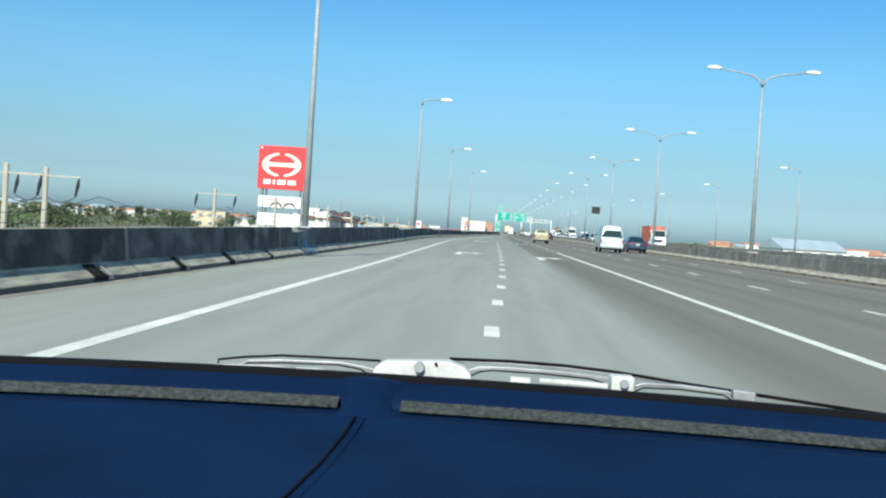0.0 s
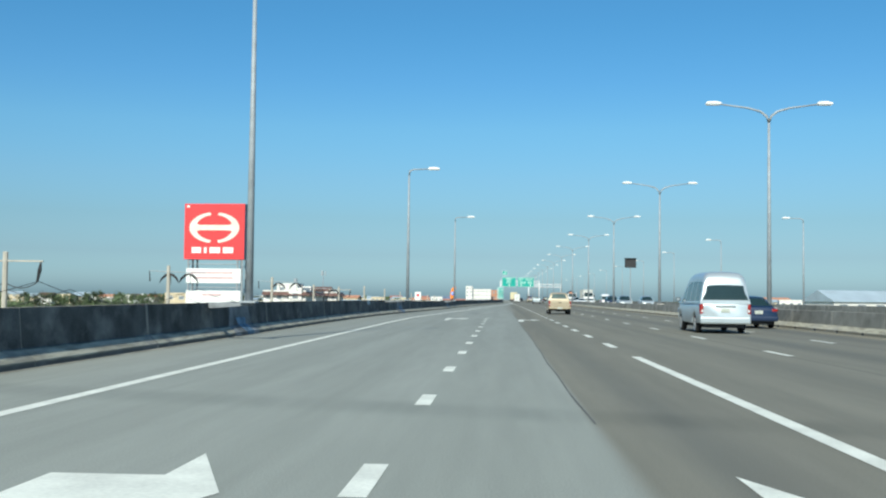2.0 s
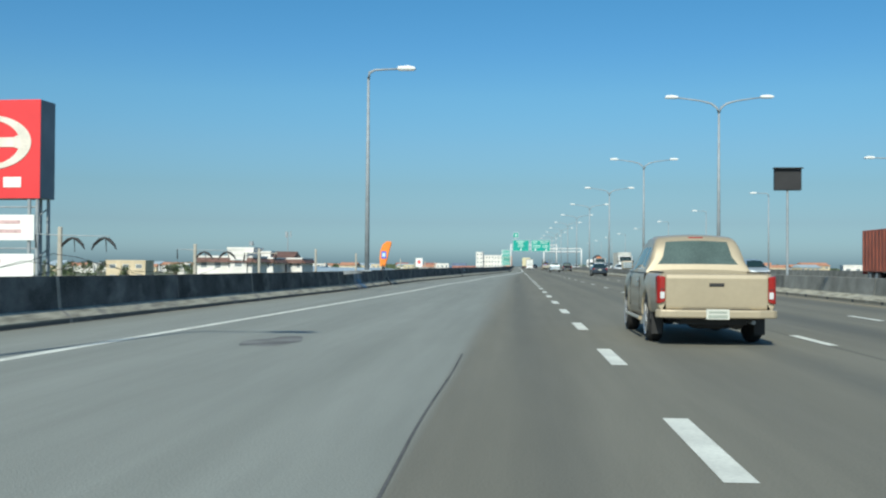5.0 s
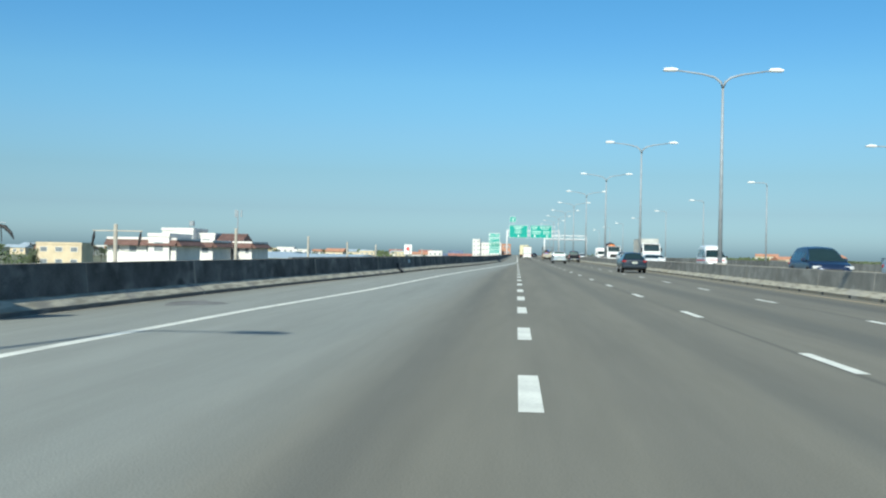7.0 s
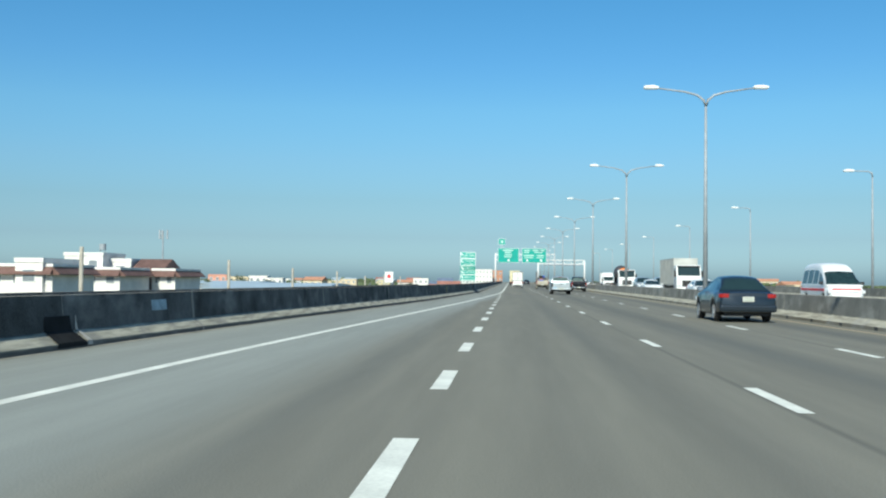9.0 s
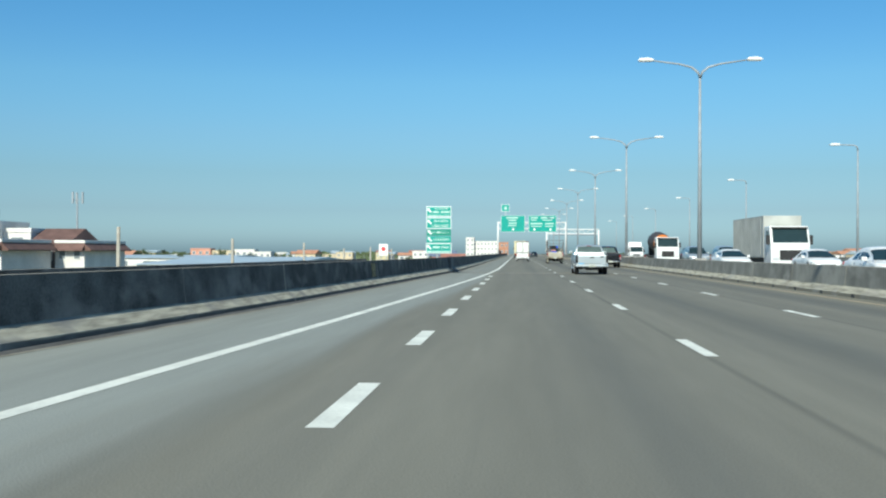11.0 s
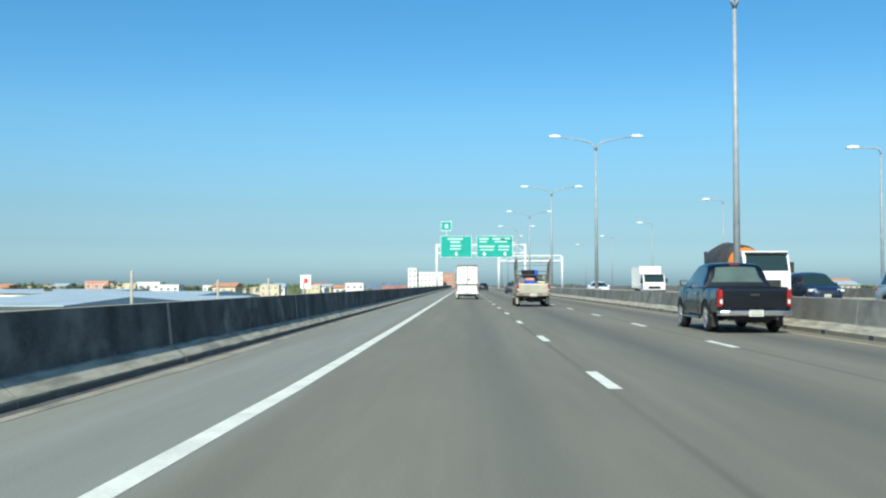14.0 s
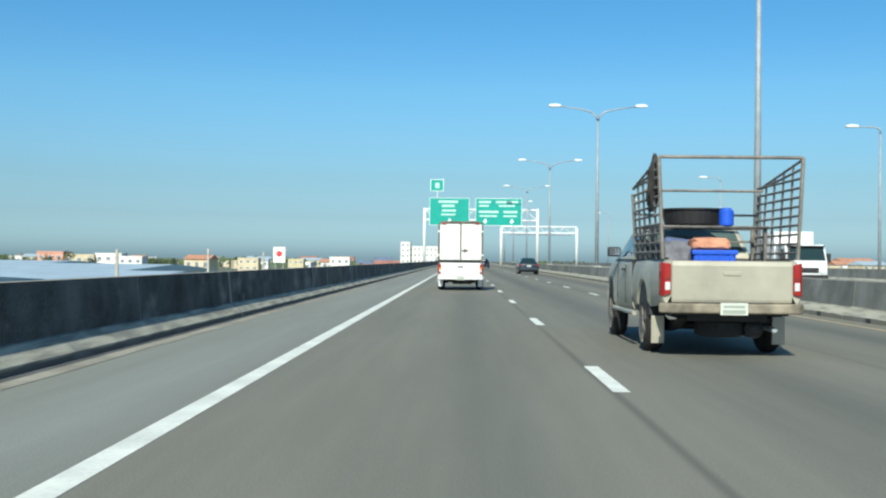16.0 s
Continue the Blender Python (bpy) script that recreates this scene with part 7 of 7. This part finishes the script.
rows = [[bm.verts.new((x - 0.004 + spread * x, y, z + h * tall)) for x, h in ribs] for y, z, tall, spread in ((2.398, 0.960, 0.2, 0.1), (2.42, 0.961, 0.7, 0.0), (2.47, 0.968, 0.85, -0.1), (2.51, 0.977, 0.7, 0.1), (2.542, 0.9835, 0.25, 0.5))]
for r0, r1 in zip(rows, rows[1:]):
    for k in range(5):
        bm.faces.new((r0[k], r0[k + 1], r1[k + 1], r1[k]))
bmesh.ops.recalc_face_normals(bm, faces=bm.faces[:])
part("centre_rib", bm, M_DASH, dash, "raised rib between the vents", smooth=True)
pts = [(-0.010, 2.395, 0.9645), (-0.014, 2.32, 0.9585), (-0.022, 2.22, 0.952), (-0.036, 2.12, 0.9455), (-0.062, 2.00, 0.9355), (-0.092, 1.90, 0.9255), (-0.128, 1.80, 0.9135)]
seam = part("seam", tube(pts, [0.0016] * 7, 6), M_SEAL, dash, "dark stitched seam", smooth=True)
stitch = bmesh.new()
for k in range(110):
    f = k / 110 * 5.99
    i = int(f)
    p = Vector(pts[i]).lerp(Vector(pts[i + 1]), f - i)
    box(p.x + 0.010, p.x + 0.0112, p.y, p.y + 0.0045, p.z - 0.002, p.z + 0.0001, stitch)
part("stitching", stitch, M_DASH, seam, "navy stitches beside the seam")

# wipers parked along the foot of the screen
part("cowl", extrude([(2.576, 0.90), (2.576, 0.945), (2.74, 0.925), (2.74, 0.88)], -0.80, 0.80), M_SEAL, own, "dark scuttle panel")


def ribbon(points, y0, y1, tall):
    """A pressed metal strip seen on edge: a line in x and z, tall in z, between two depths."""
    bm = bmesh.new()
    rows = [[bm.verts.new((x, y, z + d)) for y, d in ((y0, -tall), (y0, 0), (y1, 0), (y1, -tall))] for x, z in points]
    for r0, r1 in zip(rows, rows[1:]):
        for k in range(4):
            bm.faces.new((r0[k], r0[(k + 1) % 4], r1[(k + 1) % 4], r1[k]))
    bm.faces.new(rows[0][::-1]), bm.faces.new(rows[-1])
    bmesh.ops.recalc_face_normals(bm, faces=bm.faces[:])
    return bm


def strip(name, points, y, r, mat, parent, label=""):
    return part(name, tube([(x, y, z) for x, z in points], [r] * len(points), 6), mat, parent, label, smooth=True)


# passenger-side wiper: a pressed arm between two dark edges
arm = part("wiper_arm", ribbon([(-0.190, 0.981), (-0.178, 0.987), (-0.134, 0.9905), (-0.055, 0.9925), (-0.022, 0.988), (-0.006, 0.985)], 2.632, 2.640, 0.0045), M_WIPER, own, "satin metal wiper arm", 0.001)
strip("wiper_blade", [(-0.225, 0.972), (-0.224, 0.981), (-0.191, 0.9865), (-0.138, 0.992), (-0.047, 0.9935), (-0.006, 0.9935)], 2.66, 0.0018, M_SEAL, arm, "black wiper blade")
strip("rubber_edge", [(-0.190, 0.975), (-0.186, 0.980), (-0.176, 0.9835), (-0.132, 0.9865), (-0.060, 0.9885), (-0.030, 0.985), (-0.018, 0.979)], 2.628, 0.0011, M_SEAL, arm, "thin black edge")
strip("blade_spine", [(-0.38, 0.976), (-0.225, 0.9785), (-0.150, 0.9815), (-0.085, 0.981)], 2.625, 0.0018, M_WIPER, arm, "metal blade spine")
part("blade_clip", ribbon([(-0.112, 0.9835), (-0.080, 0.984), (-0.074, 0.981)], 2.612, 2.622, 0.004), M_WIPERWHITE, arm, "small pale clip")
# driver-side wiper with its pivots
arm = part("wiper_arm", ribbon([(0.110, 0.993), (0.127, 0.999), (0.164, 1.0005), (0.238, 0.9995), (0.296, 0.996)], 2.628, 2.638, 0.006), M_WIPER, own, "satin metal wiper arm", 0.001)
strip("wiper_blade", [(0.086, 1.002), (0.165, 1.004), (0.240, 1.003), (0.308, 0.999), (0.391, 0.9905), (0.504, 0.9805), (0.668, 0.966)], 2.66, 0.0026, M_SEAL, arm, "black wiper blade")
strip("blade_rail", [(0.090, 0.9995), (0.165, 1.0015), (0.240, 1.0005), (0.308, 0.9965), (0.391, 0.988)], 2.655, 0.0012, M_WIPER, arm, "bright blade rail")
strip("rubber_edge", [(0.109, 0.980), (0.116, 0.987), (0.128, 0.993), (0.142, 0.9955), (0.208, 0.9955), (0.270, 0.993), (0.290, 0.988), (0.296, 0.984)], 2.622, 0.0012, M_SEAL, arm, "thin black edge")
part("blade_clip", ribbon([(0.166, 0.9915), (0.192, 0.991)], 2.598, 2.612, 0.008), M_WIPERWHITE, arm, "small pale clip", 0.001)
part("link_bar", ribbon([(0.204, 0.991), (0.245, 0.991), (0.292, 0.9895)], 2.606, 2.616, 0.0055), M_WIPERWHITE, arm, "pale link bar", 0.001)
tail = part("wiper_tail", ribbon([(0.326, 0.989), (0.338, 0.9935), (0.384, 0.994), (0.449, 0.9895), (0.458, 0.984)], 2.615, 2.625, 0.0045), M_WIPER, own, "satin metal wiper tail", 0.001)
strip("rubber_edge", [(0.326, 0.982), (0.338, 0.9875), (0.384, 0.9885), (0.440, 0.985), (0.452, 0.979)], 2.610, 0.0011, M_SEAL, tail, "thin black edge")
part("end_clip", ribbon([(0.449, 0.995), (0.478, 0.9925)], 2.595, 2.610, 0.013), M_WIPER, tail, "metal end clip", 0.002)
link = part("wiper_bracket", extrude([(-0.016, 0.955), (0.116, 0.955), (0.116, 0.990), (0.108, 0.9985), (0.088, 1.006), (0.004, 1.0015), (-0.010, 0.990)], 2.60, 2.625, "y"), M_WIPERWHITE, own, "white wiper bracket", 0.003)
part("bolt", tube([(0.049, 2.592, 0.9965), (0.049, 2.602, 0.9965)], (0.0062, 0.0072), 14), M_GALV, link, "round bolt head")
part("rivet", tube([(0.070, 2.596, 1.002), (0.070, 2.602, 1.002)], (0.002, 0.002), 8), M_SEAL, link, "small dark rivet")
br = part("wiper_joint", box(0.295, 0.325, 2.60, 2.63, 0.960, 1.001), M_WIPERWHITE, own, "metal wiper joint", 0.003)
part("bolt", tube([(0.311, 2.594, 0.9925), (0.311, 2.602, 0.9925)], (0.0055, 0.006), 12), M_GALV, br, "round bolt head")
